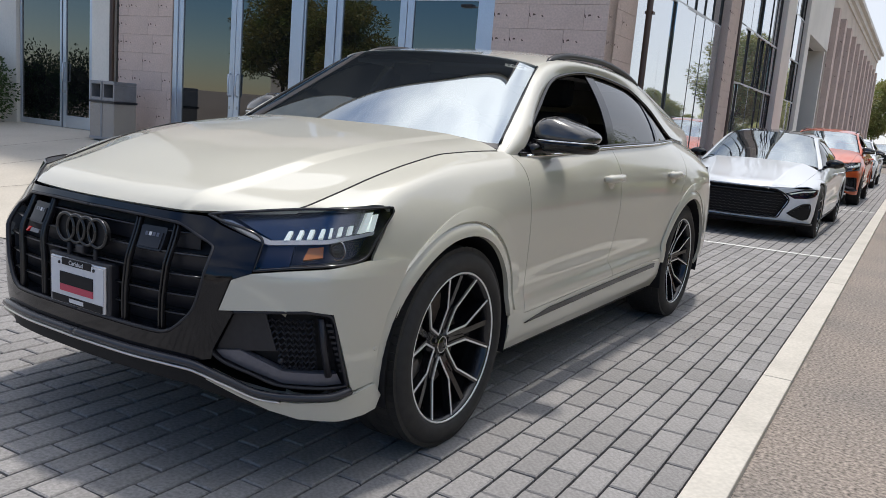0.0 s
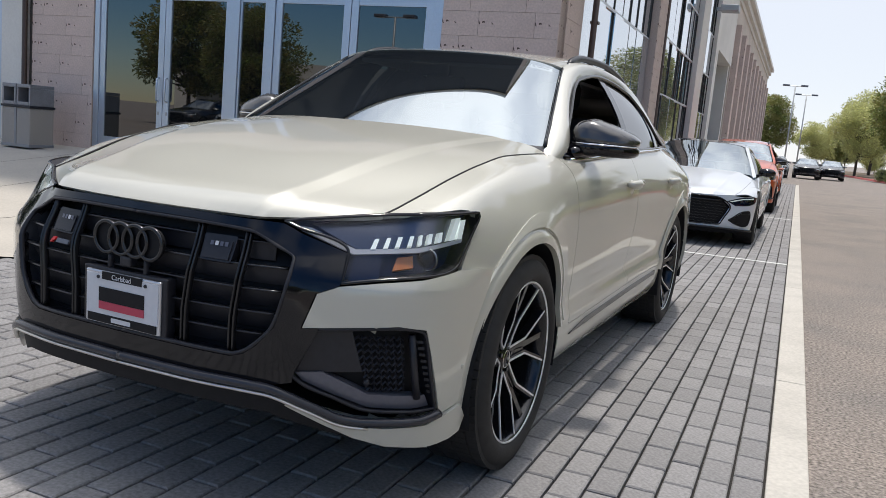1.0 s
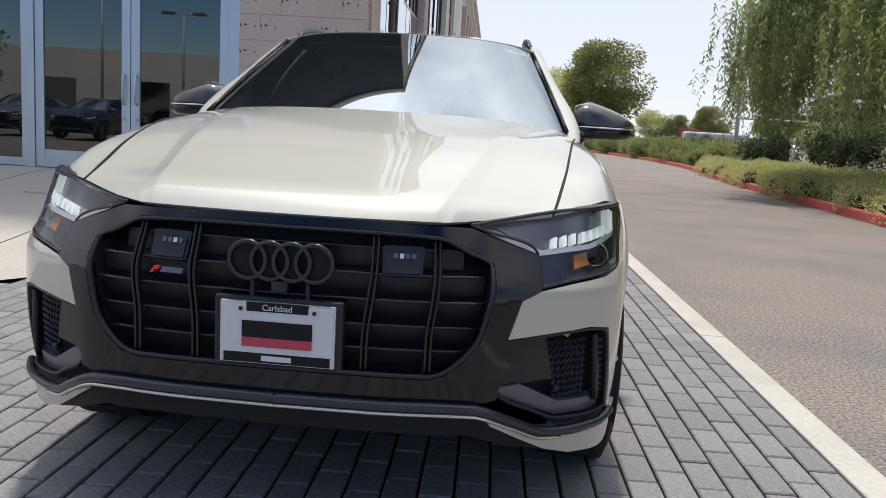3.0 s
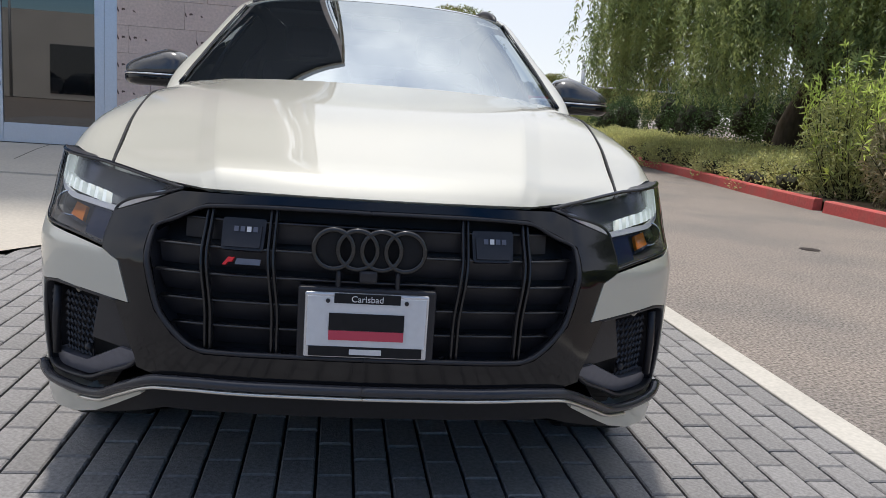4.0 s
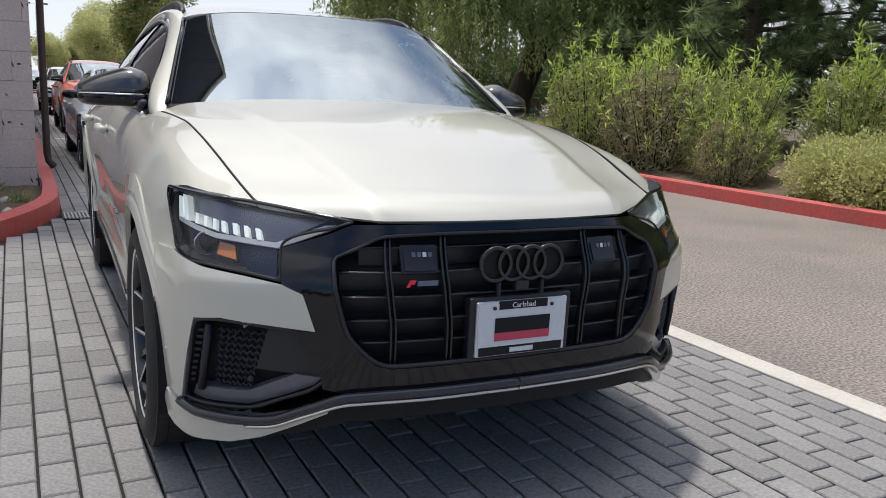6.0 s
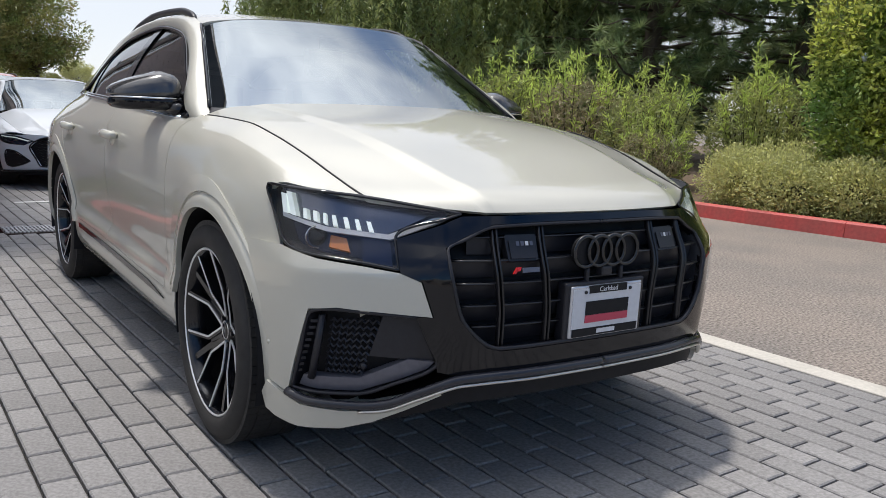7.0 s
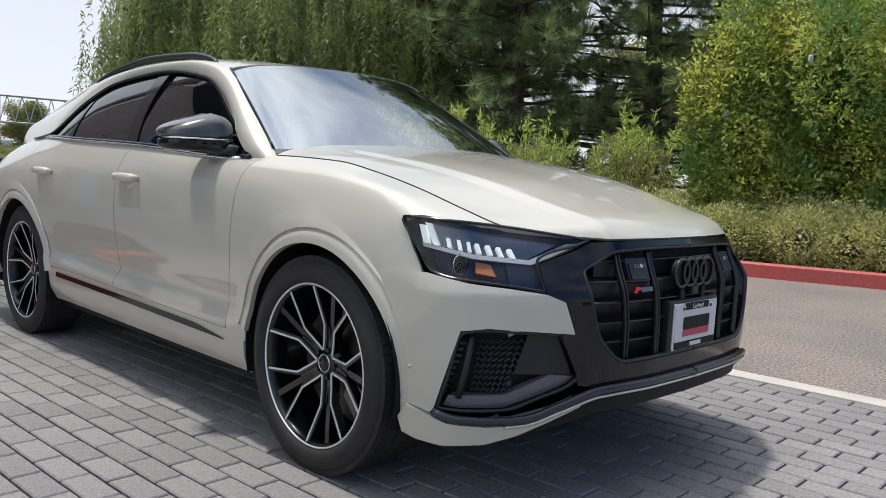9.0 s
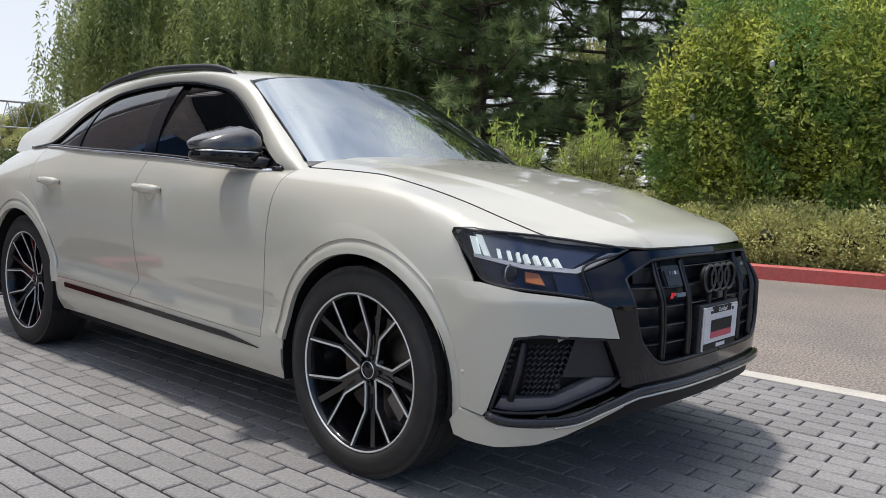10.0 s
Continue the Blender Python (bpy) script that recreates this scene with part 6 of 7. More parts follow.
def pepper_tree(at, label):
    root = empty("pepper_tree", at, label, "tree")
    bm = bmesh.new()
    limb([(0, 0, -0.3), (0.15, -0.1, 1.2), (0.5, -0.4, 2.4), (1.0, -0.9, 3.6), (1.8, -1.4, 5.0)], 0.42, 0.16, bm, 12)
    for a, h, r in ((0.3, 2.2, 3.6), (1.5, 2.6, 3.4), (2.6, 2.4, 4.0), (3.5, 2.0, 4.2), (4.4, 2.7, 3.6), (5.4, 2.5, 3.4)):
        limb([(0.4, -0.3, h), (0.4 + r * 0.4 * math.cos(a), -0.3 + r * 0.4 * math.sin(a), h + 1.7), (r * math.cos(a), r * math.sin(a), h + 3.2)], 0.20, 0.05, bm)
        limb([(0.4 + r * 0.4 * math.cos(a), -0.3 + r * 0.4 * math.sin(a), h + 1.7), (r * 0.8 * math.cos(a + 0.5), r * 0.8 * math.sin(a + 0.5), h + 3.6)], 0.10, 0.03, bm)
    part("trunk", bm, BARK, root, smooth=True)
    cs, ws = [], []
    clumps = []
    for k in range(135):
        a, r = RNG.uniform(0, 2 * math.pi), 4.9 * math.sqrt(RNG.uniform(0.02, 1))
        z = 7.4 - 0.10 * r * r + RNG.uniform(-2.2, 0.9)
        clumps.append((r * math.cos(a), r * math.sin(a), z, r))
    for x, y, z, r in clumps:
        for s in range(26):
            sx, sy = x + RNG.normal() * 0.45, y + RNG.normal() * 0.45
            drop = RNG.uniform(1.4, 3.9) * (0.55 + 0.45 * r / 4.9)
            z1 = z + RNG.normal() * 0.35
            n = int(drop / 0.040)
            t = np.linspace(0, 1, n)
            sway = RNG.normal(size=2) * 0.18
            pos = np.stack([sx + sway[0] * t, sy + sway[1] * t, z1 + 0.25 * np.sin(t * 2.5) - drop * t], 1) + RNG.normal(size=(n, 3)) * 0.035
            d = np.concatenate([RNG.normal(size=(n, 2)) * 0.75, np.full((n, 1), -0.9)], 1)
            keep = pos[:, 2] > 1.3 + RNG.uniform(0, 0.9)
            cs.append(pos[keep])
            ws.append(d[keep])
    crown = leaves(np.concatenate(cs), np.concatenate(ws), 0.135, 0.042, PEPPER, "crown", root, 3)
    return root


def pine_tree(at, label, tall=11.0):
    root = empty("pine_tree", at, label, "tree", "pines behind the bed")
    bm = bmesh.new()
    limb([(0, 0, -0.3), (0.1, 0.05, tall * 0.4), (-0.1, 0.1, tall * 0.75), (0, 0, tall)], 0.26, 0.05, bm, 10)
    cs, ws = [], []
    for k in range(120):
        z = 0.5 + (tall - 1.0) * (k / 120) ** 0.9
        a = k * 2.4 + RNG.normal() * 0.3
        ln = (3.4 * (1 - z / (tall * 1.08)) ** 0.7 + 0.5) * RNG.uniform(0.7, 1.15)
        tip = np.array((ln * math.cos(a), ln * math.sin(a), z + RNG.uniform(-0.3, 0.7)))
        limb([(0, 0, z), (tip[0] * 0.55, tip[1] * 0.55, z + 0.05), tuple(tip)], 0.045, 0.012, bm, 5)
        for j in range(13):
            t = RNG.uniform(0.25, 1.05)
            p = np.array((0, 0, z)) * (1 - t) + tip * t + RNG.normal(size=3) * (0.22, 0.22, 0.16)
            m = 62
            d = unit(m) + np.array((0.55 * math.cos(a), 0.55 * math.sin(a), 0.10)) + RNG.normal(size=3) * 0.3
            cs.append(np.repeat(p[None], m, 0) + d * 0.02)
            ws.append(d)
    part("trunk", bm, BARK, root, smooth=True)
    leaves(np.concatenate(cs), np.concatenate(ws), 0.30, 0.020, PINE, "crown", root, 3)
    return root


def spray_shrub(at, label, tall=2.2, wide=1.0, stalks=60, seed=1):
    """An upright shrub: dense olive base, long light stalks that stick out of it."""
    root = empty("willowy_shrub", at, label, "shrub", "upright shrubs in the bed")
    bm = bmesh.new()
    cs, ws, tc, tw = [], [], [], []
    for k in range(stalks):
        a, r = RNG.uniform(0, 2 * math.pi), wide * math.sqrt(RNG.uniform(0, 1))
        h = tall * RNG.uniform(0.30, 1.0) ** 1.3 * (1.05 - 0.30 * r / wide)
        base = np.array((r * 0.45 * math.cos(a), r * 0.45 * math.sin(a), 0))
        top = np.array((r * math.cos(a), r * math.sin(a), h)) + RNG.normal(size=3) * (0.10, 0.10, 0.05)
        tube([tuple(base), tuple((base + top) / 2 + RNG.normal(size=3) * 0.05), tuple(top)], [0.012, 0.008, 0.004], 4, bm=bm)
        n = int(h * 60)
        t = RNG.uniform(0.12, 1.0, n)
        pos = base + (top - base) * t[:, None] + RNG.normal(size=(n, 3)) * 0.05 * (1.3 - t[:, None])
        d = RNG.normal(size=(n, 3)) * 0.75 + (top - base) / np.linalg.norm(top - base) * 0.9
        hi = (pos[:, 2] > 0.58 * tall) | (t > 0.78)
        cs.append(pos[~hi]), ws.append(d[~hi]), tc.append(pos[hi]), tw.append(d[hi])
    m = 3000
    d = unit(m) * (wide * 0.95, wide * 0.95, tall * 0.42) * RNG.uniform(0.6, 1.0, (m, 1)) ** 0.5
    pos = d + (0, 0, tall * 0.34)
    keep = pos[:, 2] > 0.02
    part("woody_base", bm, TWIG_SHADE, root)
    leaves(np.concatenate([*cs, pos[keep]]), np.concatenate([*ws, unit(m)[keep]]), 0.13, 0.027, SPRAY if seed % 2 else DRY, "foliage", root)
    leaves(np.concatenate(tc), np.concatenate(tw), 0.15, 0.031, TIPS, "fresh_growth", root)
    return root


def mound(name, at, label, size, count, leaf, mat, group="", category="shrub", lumps=9, flowers=0, sprigs=0, reach=0.6, swell=(0.38, 0.55), core=0.40):
    """A dense bush of uneven outline: leaves on several overlapping lumps round dark solids that stand for the shade
    inside.
    """
    root = empty(name, at, label, category, group)
    sx, sy, sz = size
    lum = [(np.array((RNG.uniform(-reach, reach) * sx, RNG.uniform(-reach, reach) * sy, RNG.uniform(0.3 if reach < 0.7 else 0.08, 0.72 if reach < 0.7 else 0.88) * sz)), RNG.uniform(*swell)) for _ in range(lumps)]
    bm = bmesh.new()
    cs, ws = [], []
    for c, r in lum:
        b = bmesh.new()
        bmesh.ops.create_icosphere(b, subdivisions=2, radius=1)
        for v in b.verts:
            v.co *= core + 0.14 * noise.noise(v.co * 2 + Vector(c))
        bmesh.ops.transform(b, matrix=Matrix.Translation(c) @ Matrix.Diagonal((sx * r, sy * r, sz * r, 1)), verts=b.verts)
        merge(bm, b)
        m = count // lumps
        d = unit(m)
        pos = c + d * (sx * r, sy * r, sz * r) * (0.66 + 0.42 * RNG.random((m, 1)))
        pos += RNG.normal(size=(m, 3)) * 0.02
        keep = pos[:, 2] > 0.0
        cs.append(pos[keep]), ws.append((d * 0.8 + RNG.normal(size=(m, 3)) * 0.7 + (0, 0, 0.3))[keep])
    for k in range(sprigs):
        c, rr = lum[int(RNG.integers(0, lumps))]
        d = unit(1)[0]
        d[2] = abs(d[2]) * 0.8 + 0.1
        start = c + d * (sx * rr, sy * rr, sz * rr) * 0.85
        n = 26
        t = np.linspace(0, 1, n)[:, None]
        bend = d * RNG.uniform(0.35, 0.75)
        cs.append(start + bend * t + np.array((0, 0, -0.18)) * t * t + RNG.normal(size=(n, 3)) * 0.02)
        ws.append(np.repeat(d[None], n, 0) + RNG.normal(size=(n, 3)) * 0.8)
    # no wood here: dark lumps imitating the bush's shaded inside
    part("core", bm, TWIG_SHADE, root)
    cs, ws = np.concatenate(cs), np.concatenate(ws)
    leaves(cs, ws, leaf, leaf * 0.5, mat, "foliage", root)
    if flowers:
        pick = cs[RNG.integers(0, len(cs), flowers)]
        for p in pick:
            bm = bmesh.new()
            for a in range(5):
                b = bmesh.new()
                bmesh.ops.create_icosphere(b, subdivisions=1, radius=0.030)
                q = 2 * math.pi * a / 5
                merge(bm, b, Matrix.Translation((p[0] + 0.03 * math.cos(q), p[1] - 0.04, p[2] + 0.03 * math.sin(q))))
            part("blossom", bm, FLOWER, root)
    return root


def broad_tree(at, label, tall=10.0, wide=3.6, count=15000, mat=None, name="broad_tree", leaf=0.40):
    root = empty(name, at, label, "tree", "distant trees")
    bm = bmesh.new()
    limb([(0, 0, -0.3), (0.1, 0, tall * 0.25), (0, 0.1, tall * 0.6)], 0.20, 0.10, bm)
    cs, ws = [], []
    for k in range(44):
        d = unit(1)[0]
        c = np.array((d[0] * wide * 0.72, d[1] * wide * 0.72, tall * 0.60 + d[2] * tall * 0.27)) * (1, 1, 1 + 0.08 * RNG.normal())
        limb([(0, 0, tall * 0.3), tuple(c * (0.5, 0.5, 0.8)), tuple(c)], 0.07, 0.02, bm, 5)
        m = count // 44
        q = unit(m) * wide * RNG.uniform(0.30, 0.46) * RNG.random((m, 1)) ** 0.35
        q[:, 2] *= 0.7
        cs.append(c + q), ws.append(q + RNG.normal(size=(m, 3)) * 0.6)
    part("trunk", bm, BARK, root, smooth=True)
    leaves(np.concatenate(cs), np.concatenate(ws), leaf, leaf * 0.55, mat or CROWN, "crown", root, 3)
    return root


def bed_z(x, y):
    d = max(0.0, x - kerb_x(y) - 0.14)
    return 0.06 + 0.25 * min(d, 6) / 6


def in_bed(x, y, dz=0.0, turn=0.0, scale=1.0):
    return SITE @ pose(x, y, bed_z(x, y) + dz, 0, 0, turn) @ Matrix.Scale(scale, 4)


pepper_tree(in_bed(11.2, 16.8, 0, 20), "weeping pepper tree with hanging green foliage")
p1 = pine_tree(in_bed(13.2, 10.4), "tall dark green pine with long needles")
for x, y, turn, sc in ((15.0, 7.6, 130, 1.05), (16.2, 4.6, 250, 0.95), (13.4, 13.4, 60, 0.9), (17.5, 1.4, 300, 1.1), (16.8, 13.6, 170, 1.0)):
    copy_thing(p1, in_bed(x, y, 0, turn, 1.0)).scale = (sc, sc, sc)
s1 = spray_shrub(in_bed(7.95, 9.0), "upright willowy shrub with light green tips", 2.5, 0.95, 52, 1)
s2 = spray_shrub(in_bed(8.1, 7.5), "upright olive green shrub with fresh tips", 2.3, 1.0, 52, 2)
for ob, x, y, turn, sc in ((s1, 8.3, 6.1, 100, 0.86), (s2, 9.1, 8.5, 200, 1.05), (s2, 9.4, 10.3, 40, 0.7), (s2, 7.75, 5.55, 300, 0.55), (s1, 9.9, 5.2, 30, 0.95)):
    copy_thing(ob, in_bed(x, y, 0, turn)).scale = (sc, sc, sc)
# clipped hedge beside the kerb
h1 = mound("hedge_bush", in_bed(8.15, 4.2, -0.05), "clipped yellow-green hedge bush beside the kerb", (0.85, 0.85, 0.80), 15000, 0.055, HEDGE, "clipped hedge", "hedge", core=0.26)
for k in range(10):
    y = 3.5 - 0.72 * k
    for dx in (0.15, 0.95):
        copy_thing(h1, in_bed(kerb_x(y) + 0.75 + dx, y, -0.08, 37 * k + 90 * dx))
# golden flowering shrub, built up of several great lumps
g1 = mound("flowering_shrub", in_bed(9.6, 1.9), "tall golden-green shrub with pale blue blossoms", (1.7, 1.8, 3.9), 72000, 0.090, GOLD, "flowering shrubs", lumps=80, flowers=14, sprigs=200, reach=0.8, swell=(0.15, 0.30), core=0.0)
for x, y, turn, sc in ((10.2, -0.6, 120, 1.05), (11.2, -3.2, 300, 1.1)):
    copy_thing(g1, in_bed(x, y, 0, turn)).scale = (sc, sc, sc)
# low groundcover along the kerb further off
l1 = mound("groundcover_bush", in_bed(8.2, 10.9, -0.05), "low yellow-green spreading bush", (0.9, 0.9, 0.62), 4500, 0.066, HEDGE, "low bushes along the kerb")
for k in range(26):
    y = 11.6 + 0.9 * k
    for dx in (0.85, 2.2):
        copy_thing(l1, in_bed(kerb_x(y) + dx + 0.25 * math.sin(k * 2.1), y, -0.08, 53 * k))
l2 = mound("roadside_bush", in_bed(kerb_x(36) + 1.3, 36, -0.05), "leafy green bush in the bed beside the road", (1.1, 1.1, 1.15), 5200, 0.10, SPRAY, "green bushes beside the road", sprigs=30)
for k in range(22):
    y = 38 + 2.1 * k
    for dx in (1.1, 3.4):
        copy_thing(l2, in_bed(kerb_x(y) + dx + 0.6 * math.sin(k * 2.7 + dx), y, -0.08, 71 * k)).scale = (1, 1, 0.7 + 0.5 * abs(math.sin(k * 1.7 + dx)))
d1 = mound("dark_bush", in_bed(11.5, 30.0), "dark green rounded bush", (1.3, 1.3, 1.7), 7000, 0.09, DARK_LEAF, "dark bushes")
for x, y, sc in ((13.5, 46, 0.8), (15.5, 58, 0.9), (17, 76, 1.1), (19.5, 88, 1.2), (14.2, 84, 1.0), (13.0, 37, 0.7), (14.5, 23.5, 1.35), (16.5, 26.5, 1.5), (13.2, 27.5, 1.2), (18.8, 23.0, 1.6), (20.5, 28.5, 1.6)):
    copy_thing(d1, in_bed(x, y, 0, 70 * sc)).scale = (sc, sc, sc)
copy_thing(d1, SITE @ pose(-13.3, 5.9, 0.33, 0, 0, 40)).scale = (1.0, 0.75, 0.82)
copy_thing(d1, SITE @ pose(-15.2, 6.0, 0.33, 0, 0, 140)).scale = (1.0, 0.75, 0.8)

t1 = broad_tree(SITE @ pose(11.4, 80, 0.1), "broad-leaved tree with a rounded olive crown", 10.6, 4.3, 26000, leaf=0.27)
t2 = broad_tree(SITE @ pose(10.0, 112, 0.2), "yellow-green broad-leaved tree with a dense crown", 10.6, 4.2, 18000, HEDGE, leaf=0.28)
for ob, x, y, turn, sc in ((t2, 7.6, 98, 50, 0.8), (t1, -3.0, 112, 100, 0.9), (t1, -6.5, 92, 30, 1.0), (t2, 3.5, 130, 60, 0.7), (t1, 6.0, 140, 200, 0.6), (t2, 9.0, 150, 120, 0.65),
                           (t1, 40, 150, 0, 0.8), (t1, 52, 150, 80, 1.0), (t2, 62, 160, 190, 0.9), (t1, 76, 150, 50, 1.1), (t1, 90, 130, 150, 1.1), (t2, 34, 175, 10, 0.8), (t1, 24, 170, 60, 0.75), (t1, 38.5, 92, 20, 0.72), (t1, 44.5, 97, 140, 0.66), (t1, 23.0, 100, 70, 0.46), (t2, 33.5, 84, 100, 0.42), (t1, 70, 90, 60, 1.1), (t1, 60, 60, 10, 1.2), (t1, 55, 30, 80, 1.2), (t1, 50, 5, 30, 1.2), (t2, 58, -12, 30, 1.2),
                           (t1, -25.5, -20, 10, 0.66), (t2, -39, -45, 150, 0.55), (t1, -33.5, -24, 200, 0.8), (t1, 11, -26, 0, 0.7),
                           (t1, 13.5, 150, 15, 0.42), (t2, 18.5, 138, 65, 0.36), (t1, 25, 152, 160, 0.46), (t1, 31, 142, 220, 0.40), (t2, 11.5, 132, 95, 0.34), (t1, 45, 160, 15, 0.55)):
    copy_thing(ob, SITE @ pose(x, y, -0.2, 0, 0, turn)).scale = (sc, sc, sc)
# weeds and stones in the corner bed
for k in range(9):
    x, y = RNG.uniform(-1.9, -1.25), RNG.uniform(5.2, 6.8)
    m = 40
    w = empty("weed", SITE @ pose(x, y, 0.04), "small green weed growing in the bare soil", "weed", "weeds in the corner bed")
    leaves(RNG.normal(size=(m, 3)) * (0.04, 0.04, 0.005), unit(m) * (0.6, 0.6, 0.3) + (0, 0, 0.7), 0.14, 0.018, SPRAY, "foliage", w)
for k in range(12):
    x, y = RNG.uniform(-2.2, -1.3), RNG.uniform(4.6, 6.7)
    if y < soil_edge(x) + 0.2:
        continue
    b = bmesh.new()
    bmesh.ops.create_icosphere(b, subdivisions=2, radius=1)
    for v in b.verts:
        v.co *= 1 + 0.25 * noise.noise(v.co * 1.3 + Vector((k, 0, 0)))
    r = RNG.uniform(0.025, 0.07)
    tagged(part("rock", b, CONCRETE, at=SITE @ pose(x, y, 0.05) @ Matrix.Diagonal((r, r * 1.2, r * 0.7, 1)), smooth=True), "small pale rock lying on the soil", "rock", "rocks in the corner bed")

# ---- other parked cars ----
WHITE_PAINT = material("white_paint", (0.64, 0.67, 0.71), 0.3, 0.0, coat=1.0)
ORANGE_PAINT = material("orange_paint", (0.55, 0.085, 0.02), 0.3, 0.1, coat=1.0)
BLACK_PAINT = material("black_paint", (0.012, 0.012, 0.014), 0.25, 0.0, coat=1.0)
GREY_PAINT = material("grey_paint", (0.16, 0.17, 0.18), 0.3, 0.2, coat=1.0)


def repaint(root, paint):
    """Gives a copied car its own paint; the meshes stay shared."""
    for o in root.children_recursive:
        for s in o.material_slots:
            if s.material == PAINT:
                s.link = "OBJECT"
                s.material = paint
            elif s.material in (PLATE_WHITE, PLATE_RED) and o.parent and o.parent.name.startswith("number_plate"):
                s.link = "OBJECT"
                s.material = SATIN_BLACK
    return root


def parked(name, at, scale, paint, label, group, far=False):
    ob = copy_thing(hero, at)
    ob.name = name
    ob.scale = scale
    tagged(ob, label, "car", group)
    small = ("number_plate", "mesh_bar", "sensor_", "badge_", "red_badge", "wheel_bolt", "parking_", "slat_blade", "honeycomb", "intake_slat", "sticker", "nose_camera") if far else ("number_plate", "red_badge", "badge_bar", "sticker")
    gone = {c.name for o in ob.children_recursive if o.name.startswith(small) for c in (o, *o.children_recursive)}
    for n in gone:
        bpy.data.objects.remove(bpy.data.objects[n])
    return repaint(ob, paint)


# a low fastback saloon, on lines of its own
SALOON_SIDE = [line(k) for k in (
    [(-0.70, 0.655, 0.735), (-0.5, 0.700, 0.775), (-0.3, 0.735, 0.820), (0.1, 0.785, 0.900), (0.5, 0.820, 0.965), (0.62, 0.840, 0.980), (1.5, 0.880, 1.030), (2.3, 0.870, 1.060), (3.0, 0.800, 1.085), (3.6, 0.700, 1.100), (4.0, 0.600, 1.060)],
    [(-0.70, 0.705, 0.732), (-0.5, 0.790, 0.762), (-0.2, 0.845, 0.815), (0.1, 0.870, 0.868), (0.5, 0.890, 0.910), (1.5, 0.917, 0.965), (2.4, 0.918, 0.990), (3.0, 0.910, 1.010), (3.6, 0.860, 1.000), (4.0, 0.760, 0.950)],
    [(-0.70, 0.760, 0.715), (-0.43, 0.865, 0.735), (-0.2, 0.905, 0.770), (0.1, 0.930, 0.815), (0.5, 0.930, 0.840), (1.5, 0.945, 0.885), (2.4, 0.955, 0.905), (3.0, 0.968, 0.920), (3.6, 0.930, 0.900), (4.0, 0.800, 0.860)],
    [(-0.70, 0.800, 0.660), (-0.43, 0.890, 0.670), (-0.2, 0.935, 0.690), (0.1, 0.958, 0.720), (0.5, 0.945, 0.730), (1.5, 0.955, 0.750), (2.4, 0.965, 0.770), (3.0, 0.985, 0.790), (3.6, 0.950, 0.770), (4.0, 0.840, 0.740)],
    [(-0.70, 0.820, 0.590), (-0.43, 0.900, 0.590), (0.05, 0.962, 0.600), (0.5, 0.938, 0.600), (1.5, 0.938, 0.610), (2.4, 0.950, 0.620), (3.0, 0.985, 0.630), (3.6, 0.955, 0.610), (4.0, 0.860, 0.600)],
    [(-0.70, 0.830, 0.510), (-0.43, 0.902, 0.510), (0.05, 0.960, 0.510), (0.5, 0.930, 0.515), (1.5, 0.925, 0.525), (2.4, 0.940, 0.535), (3.0, 0.980, 0.540), (3.6, 0.950, 0.520), (4.0, 0.860, 0.520)],
    [(-0.70, 0.830, 0.430), (-0.43, 0.904, 0.430), (0.05, 0.958, 0.430), (0.5, 0.942, 0.435), (1.5, 0.943, 0.450), (2.4, 0.955, 0.460), (3.0, 0.975, 0.450), (3.6, 0.945, 0.430), (4.0, 0.850, 0.430)],
    [(-0.70, 0.820, 0.330), (-0.43, 0.898, 0.330), (0.05, 0.945, 0.330), (0.5, 0.938, 0.330), (1.5, 0.938, 0.330), (2.4, 0.945, 0.330), (3.0, 0.955, 0.330), (3.6, 0.925, 0.330), (4.0, 0.830, 0.330)],
    [(-0.70, 0.790, 0.215), (-0.43, 0.880, 0.215), (0.05, 0.900, 0.215), (0.5, 0.905, 0.215), (1.5, 0.905, 0.215), (2.4, 0.905, 0.215), (3.0, 0.910, 0.230), (3.6, 0.880, 0.250), (4.0, 0.800, 0.280)],
)]
SALOON_ROOF_EDGE = [(0.800, 0.45, 0.985), (0.785, 0.56, 1.005), (0.700, 0.92, 1.215), (0.590, 1.36, 1.445), (0.570, 1.7, 1.475), (0.560, 2.2, 1.470), (0.550, 2.9, 1.385), (0.580, 3.75, 1.100)]
SALOON_GLASS_TOP = [(0.835, 0.50, 0.985), (0.835, 0.62, 0.995), (0.750, 0.98, 1.175), (0.650, 1.42, 1.385), (0.635, 1.75, 1.420), (0.640, 2.2, 1.410), (0.680, 2.8, 1.290), (0.760, 3.2, 1.140), (0.700, 3.7, 1.090)]


